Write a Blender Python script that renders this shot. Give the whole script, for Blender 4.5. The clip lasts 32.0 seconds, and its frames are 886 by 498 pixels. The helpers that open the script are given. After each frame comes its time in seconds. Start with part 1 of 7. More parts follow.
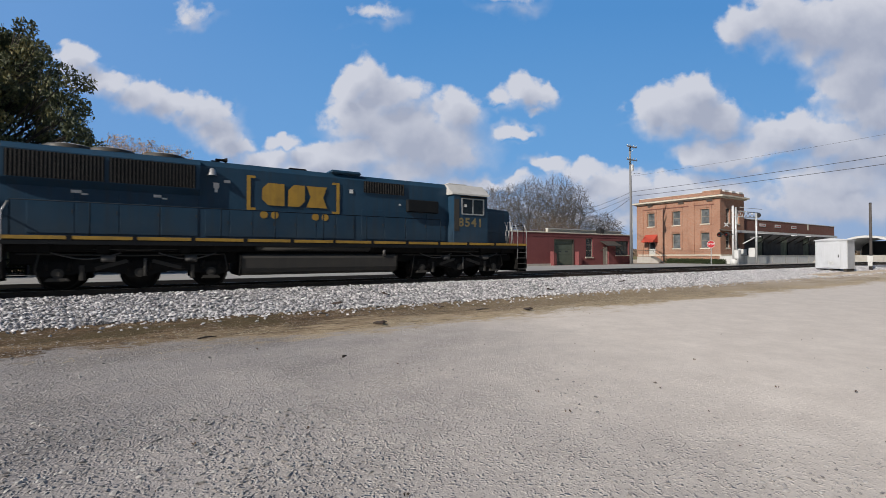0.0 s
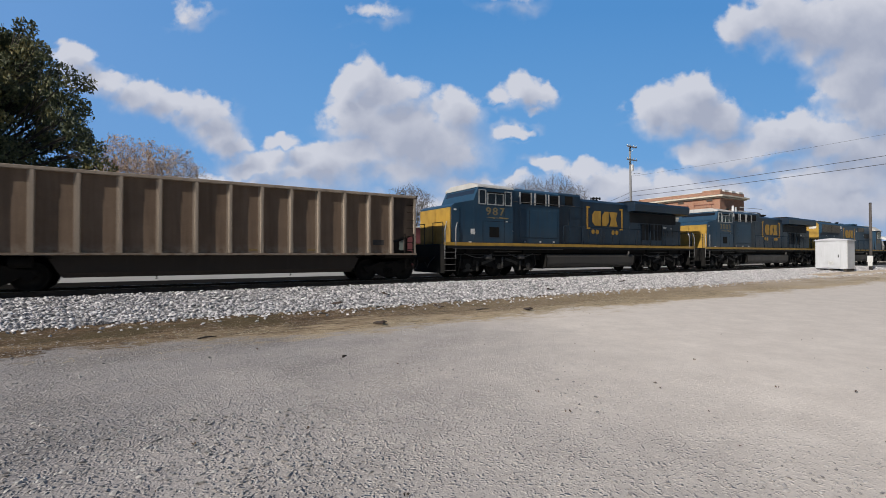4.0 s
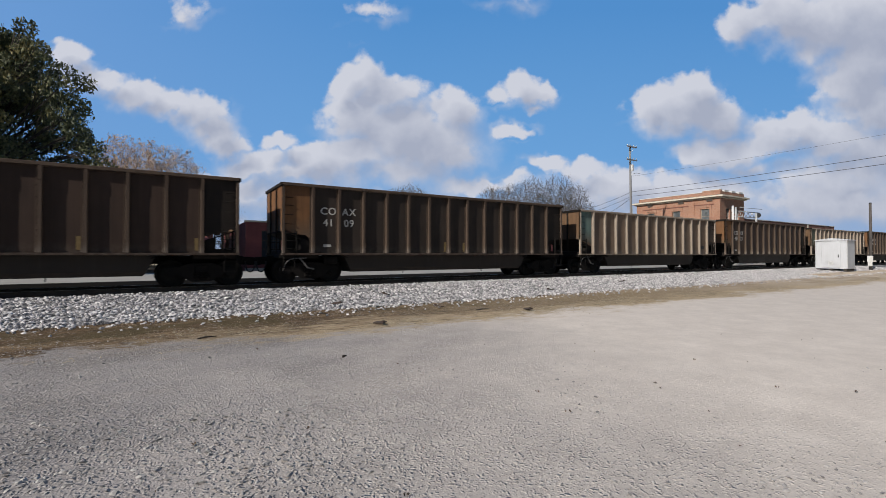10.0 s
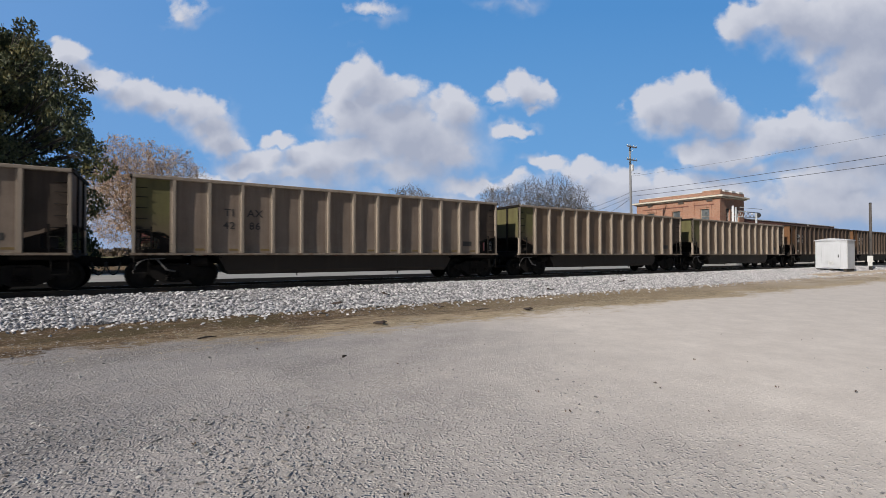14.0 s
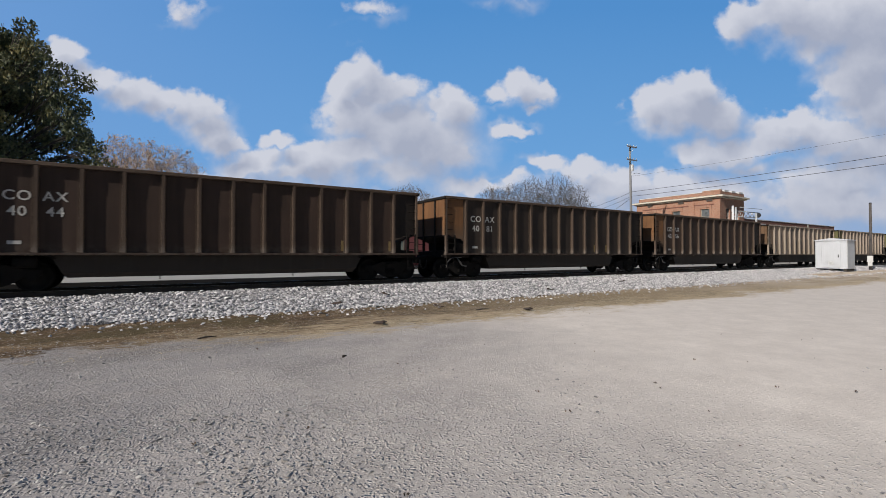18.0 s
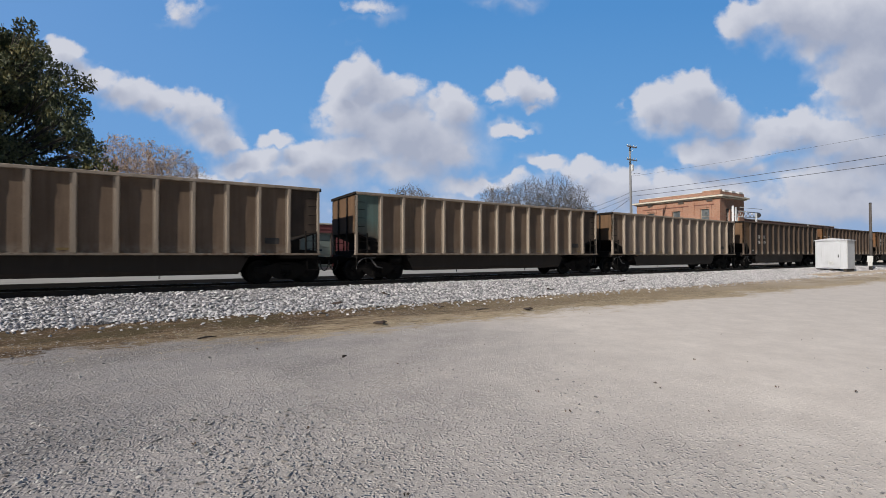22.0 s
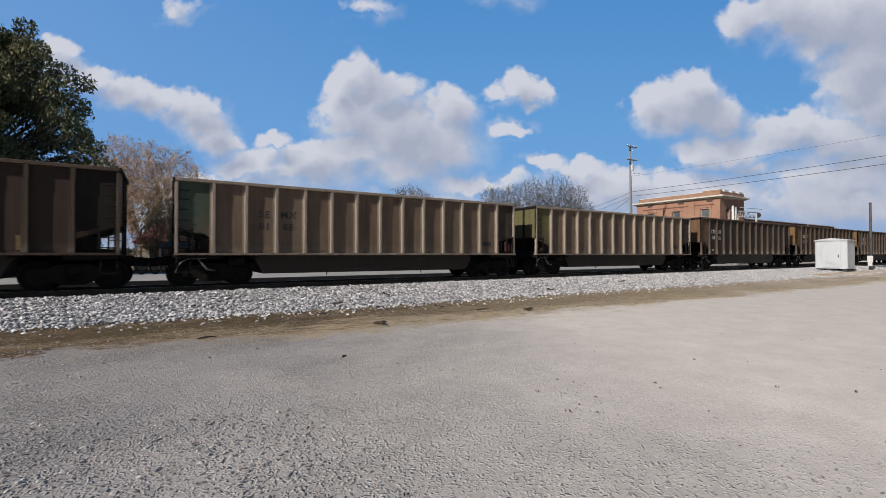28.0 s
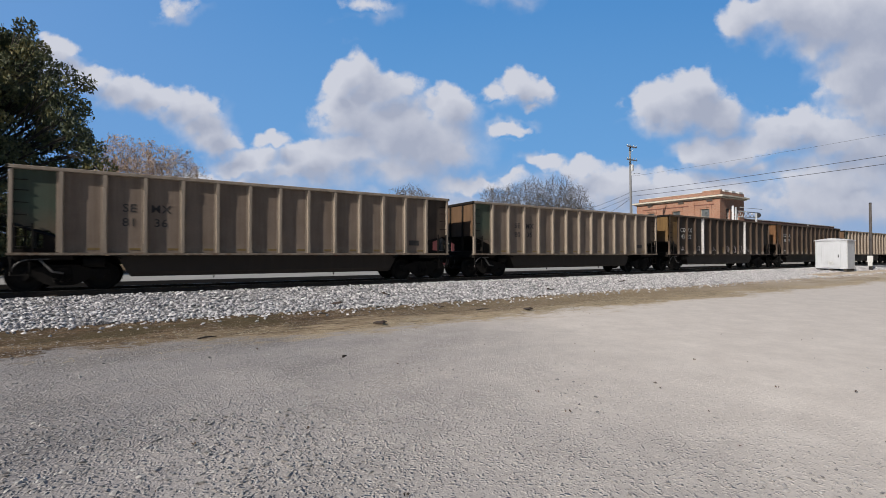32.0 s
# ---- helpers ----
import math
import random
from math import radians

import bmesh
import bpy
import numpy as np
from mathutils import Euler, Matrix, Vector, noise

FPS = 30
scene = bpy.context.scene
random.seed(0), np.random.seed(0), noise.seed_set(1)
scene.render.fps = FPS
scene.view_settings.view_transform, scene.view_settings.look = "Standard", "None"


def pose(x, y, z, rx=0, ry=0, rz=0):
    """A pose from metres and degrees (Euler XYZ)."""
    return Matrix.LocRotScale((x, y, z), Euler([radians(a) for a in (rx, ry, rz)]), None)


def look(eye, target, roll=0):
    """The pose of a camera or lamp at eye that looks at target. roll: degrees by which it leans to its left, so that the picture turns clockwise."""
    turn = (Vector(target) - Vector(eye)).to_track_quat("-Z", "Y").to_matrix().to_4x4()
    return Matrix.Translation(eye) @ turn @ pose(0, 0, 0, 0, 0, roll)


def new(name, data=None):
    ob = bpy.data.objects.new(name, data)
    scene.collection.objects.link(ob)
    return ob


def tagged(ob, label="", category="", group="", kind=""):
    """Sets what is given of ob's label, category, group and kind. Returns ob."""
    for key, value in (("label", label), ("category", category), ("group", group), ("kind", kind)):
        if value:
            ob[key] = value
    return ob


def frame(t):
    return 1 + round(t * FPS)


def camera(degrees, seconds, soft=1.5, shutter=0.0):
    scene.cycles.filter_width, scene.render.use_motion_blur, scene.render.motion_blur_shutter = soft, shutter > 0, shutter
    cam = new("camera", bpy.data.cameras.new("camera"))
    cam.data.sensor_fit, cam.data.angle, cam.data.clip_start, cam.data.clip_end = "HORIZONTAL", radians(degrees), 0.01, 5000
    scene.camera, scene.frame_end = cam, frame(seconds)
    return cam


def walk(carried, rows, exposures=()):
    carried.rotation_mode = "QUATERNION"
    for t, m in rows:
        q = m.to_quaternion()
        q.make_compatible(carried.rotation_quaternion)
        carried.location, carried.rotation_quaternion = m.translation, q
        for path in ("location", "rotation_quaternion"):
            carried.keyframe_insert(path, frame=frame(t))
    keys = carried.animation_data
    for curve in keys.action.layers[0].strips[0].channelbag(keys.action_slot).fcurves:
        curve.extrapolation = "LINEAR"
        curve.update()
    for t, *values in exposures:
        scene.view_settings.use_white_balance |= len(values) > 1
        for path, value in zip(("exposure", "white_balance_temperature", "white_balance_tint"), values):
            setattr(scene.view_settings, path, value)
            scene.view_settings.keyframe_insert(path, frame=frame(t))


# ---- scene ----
# World: the track runs along +X, its centre line at y = TRACK_Y; the gravel lot is z = 0.
TRACK_Y = 18.5          # track centre line
RAIL_Z = 0.5            # top of rail
FAR_Z = 0.42            # ground behind the track
TURN = 57.84            # heading of the view, counted from +X
EYE = (0.0, 0.0, 1.6)

cam = camera(90, 32.0, soft=0.85, shutter=0.1)
VIEW = pose(*EYE, 90.73, 0, TURN - 90)
walk(cam, [(0.0, VIEW), (32.0, VIEW)])


def train_place(t):
    """Where the train's reference point stands on the track at t seconds."""
    d = t - 13.0
    return 0.25 + 15.046 * d + 0.00383 * d * d


# ---- light ----
SUN_EL, SUN_AZ = 33.0, 192.0    # azimuth counted from +X, counter-clockwise
to_sun = Vector((math.cos(radians(SUN_EL)) * math.cos(radians(SUN_AZ)),
                 math.cos(radians(SUN_EL)) * math.sin(radians(SUN_AZ)), math.sin(radians(SUN_EL))))
world = bpy.data.worlds.new("sky")
scene.world = world
world.use_nodes = True
wn = world.node_tree
sky = wn.nodes.new("ShaderNodeTexSky")
sky.sky_type = "NISHITA"
sky.sun_disc = False
sky.sun_elevation = radians(SUN_EL)
sky.sun_rotation = radians(90.0 - SUN_AZ)
sky.air_density, sky.dust_density, sky.ozone_density = 1.0, 0.2, 4.0
wn.nodes["Background"].inputs["Strength"].default_value = 0.045
wn.links.new(sky.outputs["Color"], wn.nodes["Background"].inputs["Color"])
sun_data = bpy.data.lights.new("sun", "SUN")
sun_data.energy, sun_data.angle, sun_data.color = 5.0, radians(0.6), (1.0, 0.94, 0.86)
sun = new("sun", sun_data)
sun.matrix_world = look(to_sun * 200, (0, 0, 0))
scene.view_settings.exposure = 0.0


# ---- mesh helpers ----
class Shape:
    """Vertices and faces of one mesh, gathered piece by piece."""

    def __init__(self):
        self.v, self.f, self.smooth = [], [], []

    def add(self, verts, faces, smooth=False):
        o = len(self.v)
        self.v.extend(verts)
        for f in faces:
            self.f.append([i + o for i in f])
            self.smooth.append(smooth)
        return self

    def box(self, x0, x1, y0, y1, z0, z1, b=0.0):
        """A box; b chamfers its edges."""
        if b <= 0:
            v = [(x, y, z) for x in (x0, x1) for y in (y0, y1) for z in (z0, z1)]
            return self.add(v, [(0, 1, 3, 2), (4, 6, 7, 5), (0, 4, 5, 1), (2, 3, 7, 6), (0, 2, 6, 4), (1, 5, 7, 3)])
        b = min(b, (x1 - x0) * 0.45, (y1 - y0) * 0.45, (z1 - z0) * 0.45)
        c = [(x0, x1), (y0, y1), (z0, z1)]
        v, index = [], {}
        for ix in (0, 1):
            for iy in (0, 1):
                for iz in (0, 1):
                    for axis in range(3):
                        p = [c[0][ix], c[1][iy], c[2][iz]]
                        for a, i in enumerate((ix, iy, iz)):
                            if a != axis:
                                p[a] += b if i == 0 else -b
                        index[ix, iy, iz, axis] = len(v)
                        v.append(tuple(p))
        f = []
        for axis in range(3):
            o = [a for a in range(3) if a != axis]
            for s in (0, 1):
                q = []
                for p, r in ((0, 0), (1, 0), (1, 1), (0, 1)):
                    k = [0, 0, 0]
                    k[axis], k[o[0]], k[o[1]] = s, p, r
                    q.append(index[k[0], k[1], k[2], axis])
                f.append(q)
            for p in (0, 1):
                for r in (0, 1):
                    k0, k1 = [0, 0, 0], [0, 0, 0]
                    k0[axis], k1[axis] = 0, 1
                    for k in (k0, k1):
                        k[o[0]], k[o[1]] = p, r
                    f.append([index[(*k0, o[0])], index[(*k1, o[0])], index[(*k1, o[1])], index[(*k0, o[1])]])
        for ix in (0, 1):
            for iy in (0, 1):
                for iz in (0, 1):
                    f.append([index[ix, iy, iz, 0], index[ix, iy, iz, 1], index[ix, iy, iz, 2]])
        return self.add(v, f)

    def prism(self, outline, y0, y1, axis="y"):
        """A closed outline of (a, b) pairs pushed from y0 to y1 along an axis."""
        n = len(outline)

        def put(a, b, c):
            return (a, c, b) if axis == "y" else ((c, a, b) if axis == "x" else (a, b, c))
        v = [put(a, b, y0) for a, b in outline] + [put(a, b, y1) for a, b in outline]
        f = [list(range(n)), list(range(2 * n - 1, n - 1, -1))]
        f += [[i, (i + 1) % n, n + (i + 1) % n, n + i] for i in range(n)]
        return self.add(v, f)

    def tube(self, points, radii, sides=8, caps=True, smooth=True):
        """A round bar through the points."""
        if isinstance(radii, (int, float)):
            radii = [radii] * len(points)
        pts = [Vector(p) for p in points]
        v, f = [], []
        for i, p in enumerate(pts):
            d = (pts[min(i + 1, len(pts) - 1)] - pts[max(i - 1, 0)]).normalized()
            side = d.cross(Vector((0, 0, 1)) if abs(d.z) < 0.9 else Vector((0, 1, 0))).normalized()
            up = side.cross(d)
            for k in range(sides):
                a = 2 * math.pi * k / sides
                v.append(tuple(p + (side * math.cos(a) + up * math.sin(a)) * radii[i]))
        for i in range(len(pts) - 1):
            for k in range(sides):
                f.append([i * sides + k, i * sides + (k + 1) % sides, (i + 1) * sides + (k + 1) % sides, (i + 1) * sides + k])
        self.add(v, f, smooth)
        if caps:
            o = len(self.v) - len(v)
            self.f.append([o + k for k in range(sides)][::-1])
            self.f.append([o + len(v) - sides + k for k in range(sides)])
            self.smooth += [False, False]
        return self

    def disc(self, c, r, w, axis="y", sides=20):
        """A wheel-like cylinder of width w about an axis through c."""
        d = {"x": Vector((1, 0, 0)), "y": Vector((0, 1, 0)), "z": Vector((0, 0, 1))}[axis] * (w / 2)
        c = Vector(c)
        return self.tube([c - d, c + d], r, sides)

    def lathe(self, profile, c=(0, 0, 0), axis="z", sides=16, smooth=True):
        """A turned body: (radius, height) pairs about an axis."""
        v, f = [], []
        for r, h in profile:
            for k in range(sides):
                a = 2 * math.pi * k / sides
                p = (r * math.cos(a), r * math.sin(a), h)
                if axis == "y":
                    p = (p[0], p[2], p[1])
                elif axis == "x":
                    p = (p[2], p[0], p[1])
                v.append((p[0] + c[0], p[1] + c[1], p[2] + c[2]))
        for i in range(len(profile) - 1):
            for k in range(sides):
                f.append([i * sides + k, i * sides + (k + 1) % sides, (i + 1) * sides + (k + 1) % sides, (i + 1) * sides + k])
        return self.add(v, f, smooth)

    def sheet(self, corners):
        return self.add([tuple(c) for c in corners], [list(range(len(corners)))])

    def moved(self, m):
        self.v = [tuple(m @ Vector(p)) for p in self.v]
        return self

    def mesh(self, name):
        me = bpy.data.meshes.new(name)
        me.from_pydata(self.v, [], self.f)
        me.polygons.foreach_set("use_smooth", self.smooth)
        me.update()
        if len(self.f) < 20000:
            bm = bmesh.new()
            bm.from_mesh(me)
            bmesh.ops.recalc_face_normals(bm, faces=bm.faces)
            bm.to_mesh(me)
            bm.free()
        return me


def part(name, shape, material, parent=None, label="", at=None):
    """One mesh object under a thing or a part."""
    me = shape.mesh(name) if isinstance(shape, Shape) else shape
    if not me.materials:
        me.materials.append(material)
    ob = new(name, me)
    if parent:
        ob.parent = parent
    if at is not None:
        ob.matrix_basis = at
    return tagged(ob, label)


def thing(name, label, category, at=None, group="", kind=""):
    """An Empty at a thing's base, to carry its parts."""
    ob = new(name)
    ob.empty_display_size = 0.2
    if at is not None:
        ob.matrix_basis = at
    return tagged(ob, label, category, group, kind)


def letters(name, words, size, material, parent, at, spacing=1.0, bold=0.0, depth=0.004, wide=1.0):
    """Painted or raised letters in the built-in font, as a mesh."""
    cu = bpy.data.curves.new(name, "FONT")
    cu.body, cu.size, cu.align_x, cu.align_y = words, size, "CENTER", "CENTER"
    cu.space_character, cu.offset, cu.extrude = spacing, bold, depth
    cu.resolution_u = 4
    tmp = bpy.data.objects.new(name, cu)
    me = bpy.data.meshes.new_from_object(tmp)
    bpy.data.objects.remove(tmp)
    me.materials.clear()
    me.transform(Matrix.Diagonal((wide, 1, 1, 1)))
    me.materials.append(material)
    ob = new(name, me)
    ob.parent = parent
    ob.matrix_basis = at
    return ob


# ---- materials ----
class Nodes:
    def __init__(self, name):
        self.m = bpy.data.materials.new(name)
        self.m.use_nodes = True
        self.t = self.m.node_tree
        self.b = self.t.nodes["Principled BSDF"]
        self.co = self.t.nodes.new("ShaderNodeTexCoord").outputs["Object"]

    def n(self, kind, **inputs):
        node = self.t.nodes.new(kind)
        for k, v in inputs.items():
            self.put(node.inputs[k.replace("_", " ")], v)
        return node

    def put(self, socket, v):
        if isinstance(v, bpy.types.NodeSocket):
            self.t.links.new(v, socket)
        else:
            socket.default_value = v

    def noise(self, scale, detail=4.0, rough=0.55, stretch=None, co=None, seed=0.0):
        co = co or self.co
        if stretch or seed:
            mp = self.n("ShaderNodeMapping", Vector=co, Scale=stretch or (1, 1, 1), Location=(seed, seed * 1.7, seed * 0.6))
            co = mp.outputs[0]
        return self.n("ShaderNodeTexNoise", Vector=co, Scale=scale, Detail=detail, Roughness=rough).outputs["Fac"]

    def ramp(self, fac, lo, hi):
        r = self.n("ShaderNodeMapRange", Value=fac)
        r.inputs["From Min"].default_value, r.inputs["From Max"].default_value = lo, hi
        return r.outputs[0]

    def mix(self, fac, a, b, blend="MIX"):
        x = self.t.nodes.new("ShaderNodeMix")
        x.data_type, x.blend_type = "RGBA", blend
        self.put(x.inputs[0], fac)
        for s, v in ((x.inputs[6], a), (x.inputs[7], b)):
            self.put(s, (*v, 1.0) if isinstance(v, tuple) and len(v) == 3 else v)
        return x.outputs[2]

    def math(self, op, a, b=0.0, clamp=False):
        x = self.t.nodes.new("ShaderNodeMath")
        x.operation, x.use_clamp = op, clamp
        self.put(x.inputs[0], a)
        self.put(x.inputs[1], b)
        return x.outputs[0]

    def done(self, colour, rough=0.7, metal=0.0, bump=None, strength=0.3, distance=0.01, spec=None):
        self.put(self.b.inputs["Base Color"], (*colour, 1.0) if isinstance(colour, tuple) else colour)
        self.put(self.b.inputs["Roughness"], rough)
        self.put(self.b.inputs["Metallic"], metal)
        if spec is not None:
            self.b.inputs["Specular IOR Level"].default_value = spec
        if bump is not None:
            bn = self.n("ShaderNodeBump", Strength=strength, Distance=distance, Height=bump)
            self.t.links.new(bn.outputs[0], self.b.inputs["Normal"])
        return self.m


def paint(name, colour, rough=0.55, dirt=(0.06, 0.05, 0.04), amount=0.5, scale=1.2, metal=0.0, streak=True, bump=0.15, spec=0.5):
    """Weathered paint: broad stains, run-down streaks and a fine grain."""
    k = Nodes(name)
    broad = k.ramp(k.noise(scale, 5), 0.42, 0.72)
    runs = k.ramp(k.noise(3.0, 5, 0.6, stretch=(1.6, 1.6, 0.12), seed=3.1), 0.45, 0.75)
    fine = k.noise(40, 3)
    both = k.math("MAXIMUM", broad, runs) if streak else broad
    col = k.mix(k.math("MULTIPLY", both, amount), colour, dirt)
    col = k.mix(k.math("MULTIPLY", fine, 0.25), col, (colour[0] * 0.6, colour[1] * 0.6, colour[2] * 0.6))
    return k.done(col, k.math("ADD", k.math("MULTIPLY", broad, 0.2), rough), metal, fine, bump, 0.004, spec)


def plain(name, colour, rough=0.6, metal=0.0, vary=0.25, scale=8.0, bump=0.1, spec=0.5):
    k = Nodes(name)
    n1, n2 = k.noise(scale, 4), k.noise(scale * 7, 3, seed=2.0)
    dark = (colour[0] * (1 - vary), colour[1] * (1 - vary), colour[2] * (1 - vary))
    lite = tuple(min(1.0, c * (1 + vary * 0.6)) for c in colour)
    col = k.mix(k.ramp(n1, 0.3, 0.7), dark, lite)
    return k.done(col, rough, metal, n2, bump, 0.004, spec)


# ---- sky: drifting clouds ----
def cloud_cover():
    """A far patch of sky with the cumulus clouds, clear between them."""
    k = Nodes("cloud_cover")
    group = bpy.data.node_groups.new("cloud_density", "ShaderNodeTree")
    group.interface.new_socket("uv", in_out="INPUT", socket_type="NodeSocketVector")
    group.interface.new_socket("density", in_out="OUTPUT", socket_type="NodeSocketFloat")
    gi, go = group.nodes.new("NodeGroupInput"), group.nodes.new("NodeGroupOutput")
    # centre and half size, in tangents of the angle from the view's heading and the horizon
    puffs = "-19 41 5.5 4.4,-12 37.5 7 4.4,-23 38 4 3.4,-20 32 8 6,-11 28 10 6.4,2.2 33 4.8 5.2,-5 25 11 6.4,-21 23 7 4,-10 19 14 4.6 .8,2 23 5 3.6," \
            "56 38 5.4 4,55 34.5 9.5 5.5,47 33 5 3.4,61 33 6.4 4.4,53 31.5 10 4.4,64 24 7 3.6,58 22 5.4 2.6,69 19 8 3 .7," \
            "18 40 4.2 3.6,22 37.5 3.6 2.6,12 37 6 3 .72,21 34 3 1.4 .7,14.6 28.5 4.2 2.2 .9,18 29 7 1.7 .55," \
            "-87 46 4.4 3,-79 41 8 3 .9,-71 38 8 3 .95,-62 35.4 8 3.4 .92,-55.5 33 5.4 4,-52.5 28 5.4 3.6,-49 25.5 5.4 2.6,-36 25.4 4.2 2.4,-29 21 7 3.4,-42 21 7 2.6,-34 18 11 3 .8," \
            "-59 57 8 4.6 .62,-16 56.8 11 4.4 .58,14 60 11 5.4 .62,68 53 6 4,78 54 11 6,89 52 13 7,98 51 10 9,84 46 9 4 .7,96 43 9 6," \
            "94 40 9 4.6,99 34 9 7,79 30 9 3.4,89 27 12 4.4,76 26 7 2.6,98 24 12 5,91 19 18 4.4 .8,24 21.4 5.4 1.9,31 19 7 2.6 .9,15 17 7 2.6 .7," \
            "40 15 14 3.8 .9,53 14 26 4.2 .85,91 12 28 5.6 .85,8 15 12 2.6 .8,-50 15 20 4 .8,-80 14 20 4 .7,-8 11 40 3.4 .6,36 9 50 3 .6,-70 8 60 3 .6,88 14 30 8 .72,62 12 24 6 .66"
    last = None
    for puff in puffs.split(","):
        u, v, a, b, *full = (float(q) / 100 for q in puff.split())
        full = full[0] * 100 if full else 1.0
        sub = group.nodes.new("ShaderNodeVectorMath")
        sub.operation = "SUBTRACT"
        group.links.new(gi.outputs[0], sub.inputs[0])
        sub.inputs[1].default_value = (u, v, 0)
        div = group.nodes.new("ShaderNodeVectorMath")
        div.operation = "DIVIDE"
        group.links.new(sub.outputs[0], div.inputs[0])
        div.inputs[1].default_value = (a * 1.25, b * 1.25, 1)
        ln = group.nodes.new("ShaderNodeVectorMath")
        ln.operation = "LENGTH"
        group.links.new(div.outputs[0], ln.inputs[0])
        inv = group.nodes.new("ShaderNodeMath")
        inv.operation = "SUBTRACT"
        inv.inputs[0].default_value = 1.0
        group.links.new(ln.outputs["Value"], inv.inputs[1])
        if last is None:
            last = inv.outputs[0]
        else:
            mx = group.nodes.new("ShaderNodeMath")
            mx.operation = "SMOOTH_MAX"
            inv.inputs[0].default_value = full * 1.3 - 0.3
            mx.inputs[2].default_value = 0.32
            group.links.new(last, mx.inputs[0])
            group.links.new(inv.outputs[0], mx.inputs[1])
            last = mx.outputs[0]
    group.links.new(last, go.inputs[0])

    xyz = k.n("ShaderNodeSeparateXYZ", Vector=k.co)
    u = k.math("DIVIDE", xyz.outputs[0], xyz.outputs[1])
    v = k.math("DIVIDE", xyz.outputs[2], xyz.outputs[1])
    uv = k.n("ShaderNodeCombineXYZ", X=u, Y=v, Z=0.0).outputs[0]

    def warped(shift, fine=True):
        p = k.n("ShaderNodeVectorMath", Vector=uv)
        p.inputs[1].default_value = shift
        out = p.outputs[0]
        for scale, size in ((7.0, 0.050), (20.0, 0.026), (55.0, 0.009)) if fine else ((7.0, 0.050), (20.0, 0.026)):
            w = k.n("ShaderNodeTexNoise", Vector=p.outputs[0], Scale=scale, Detail=2.0, Roughness=0.55)
            c = k.n("ShaderNodeVectorMath")
            c.operation = "SUBTRACT"
            k.t.links.new(w.outputs["Color"], c.inputs[0])
            c.inputs[1].default_value = (0.5, 0.5, 0.5)
            m = k.n("ShaderNodeVectorMath")
            m.operation = "SCALE"
            k.t.links.new(c.outputs[0], m.inputs[0])
            m.inputs["Scale"].default_value = size * 2
            a = k.n("ShaderNodeVectorMath")
            k.t.links.new(out, a.inputs[0])
            k.t.links.new(m.outputs[0], a.inputs[1])
            out = a.outputs[0]
        g = k.t.nodes.new("ShaderNodeGroup")
        g.node_tree = group
        k.t.links.new(out, g.inputs[0])
        return g.outputs[0]

    d0 = warped((0, 0, 0))
    d1 = warped((-0.025, 0.045, 0), False)
    n = k.noise(10, 5, 0.52, co=uv)
    dens = k.math("ADD", d0, k.math("MULTIPLY", k.math("SUBTRACT", n, 0.5), 0.9))
    billow = k.math("MULTIPLY", k.math("SUBTRACT", k.noise(30, 5, 0.6, co=uv, seed=1.0), 0.5), 0.52)
    ramps = []
    for value, lo, hi in ((k.math("ADD", dens, billow), -0.04, 0.38), (dens, -0.38, 0.62)):
        r = k.n("ShaderNodeMapRange", Value=value)
        r.interpolation_type = "SMOOTHSTEP"
        r.inputs["From Min"].default_value, r.inputs["From Max"].default_value = lo, hi
        ramps.append(r.outputs[0])
    # crisp on the sunny upper edges, ragged and soft below
    below = k.ramp(k.math("SUBTRACT", d1, d0), -0.22, 0.12)
    blend = k.n("ShaderNodeMix", Factor=below, A=ramps[0], B=ramps[1])
    cover = blend.outputs[0]
    thick = k.math("SUBTRACT", d1, k.math("MULTIPLY", k.math("SUBTRACT", k.noise(6, 3, 0.5, co=uv, seed=4.0), 0.5), 0.45))
    lit = k.ramp(k.math("ADD", thick, k.math("MULTIPLY", billow, -0.8)), 0.80, -0.10)
    colour = k.mix(lit, (0.39, 0.42, 0.52), (0.63, 0.645, 0.715))
    air = k.mix(k.ramp(v, 0.16, 0.56), (0.155, 0.37, 0.70), (0.085, 0.27, 0.60))
    air = k.mix(k.math("MULTIPLY", k.ramp(u, -0.1, -1.0), 0.6), air, (0.185, 0.355, 0.68))
    air = k.mix(k.ramp(v, 0.0, 0.22), (0.33, 0.42, 0.60), air)
    colour = k.mix(k.math("MULTIPLY", cover, 0.95), air, colour)
    em = k.n("ShaderNodeEmission", Color=colour, Strength=1.0)
    k.t.links.new(em.outputs[0], k.t.nodes["Material Output"].inputs["Surface"])
    s = Shape()
    nu, nv, r = 40, 20, 2600.0
    for j in range(nv + 1):
        el = radians(0.2 + 50.0 * j / nv)
        for i in range(nu + 1):
            az = radians(-62 + 124.0 * i / nu)
            s.v.append((r * math.cos(el) * math.sin(az), r * math.cos(el) * math.cos(az), r * math.sin(el)))
    for j in range(nv):
        for i in range(nu):
            o = j * (nu + 1) + i
            s.f.append([o, o + 1, o + nu + 2, o + nu + 1])
            s.smooth.append(True)
    ob = part("backdrop_sky", s, k.m, None, at=pose(*EYE, 0, 0, TURN - 90))
    return tagged(ob, "white cumulus clouds drifting over a blue sky", "sky", kind="structure")


clouds = cloud_cover()

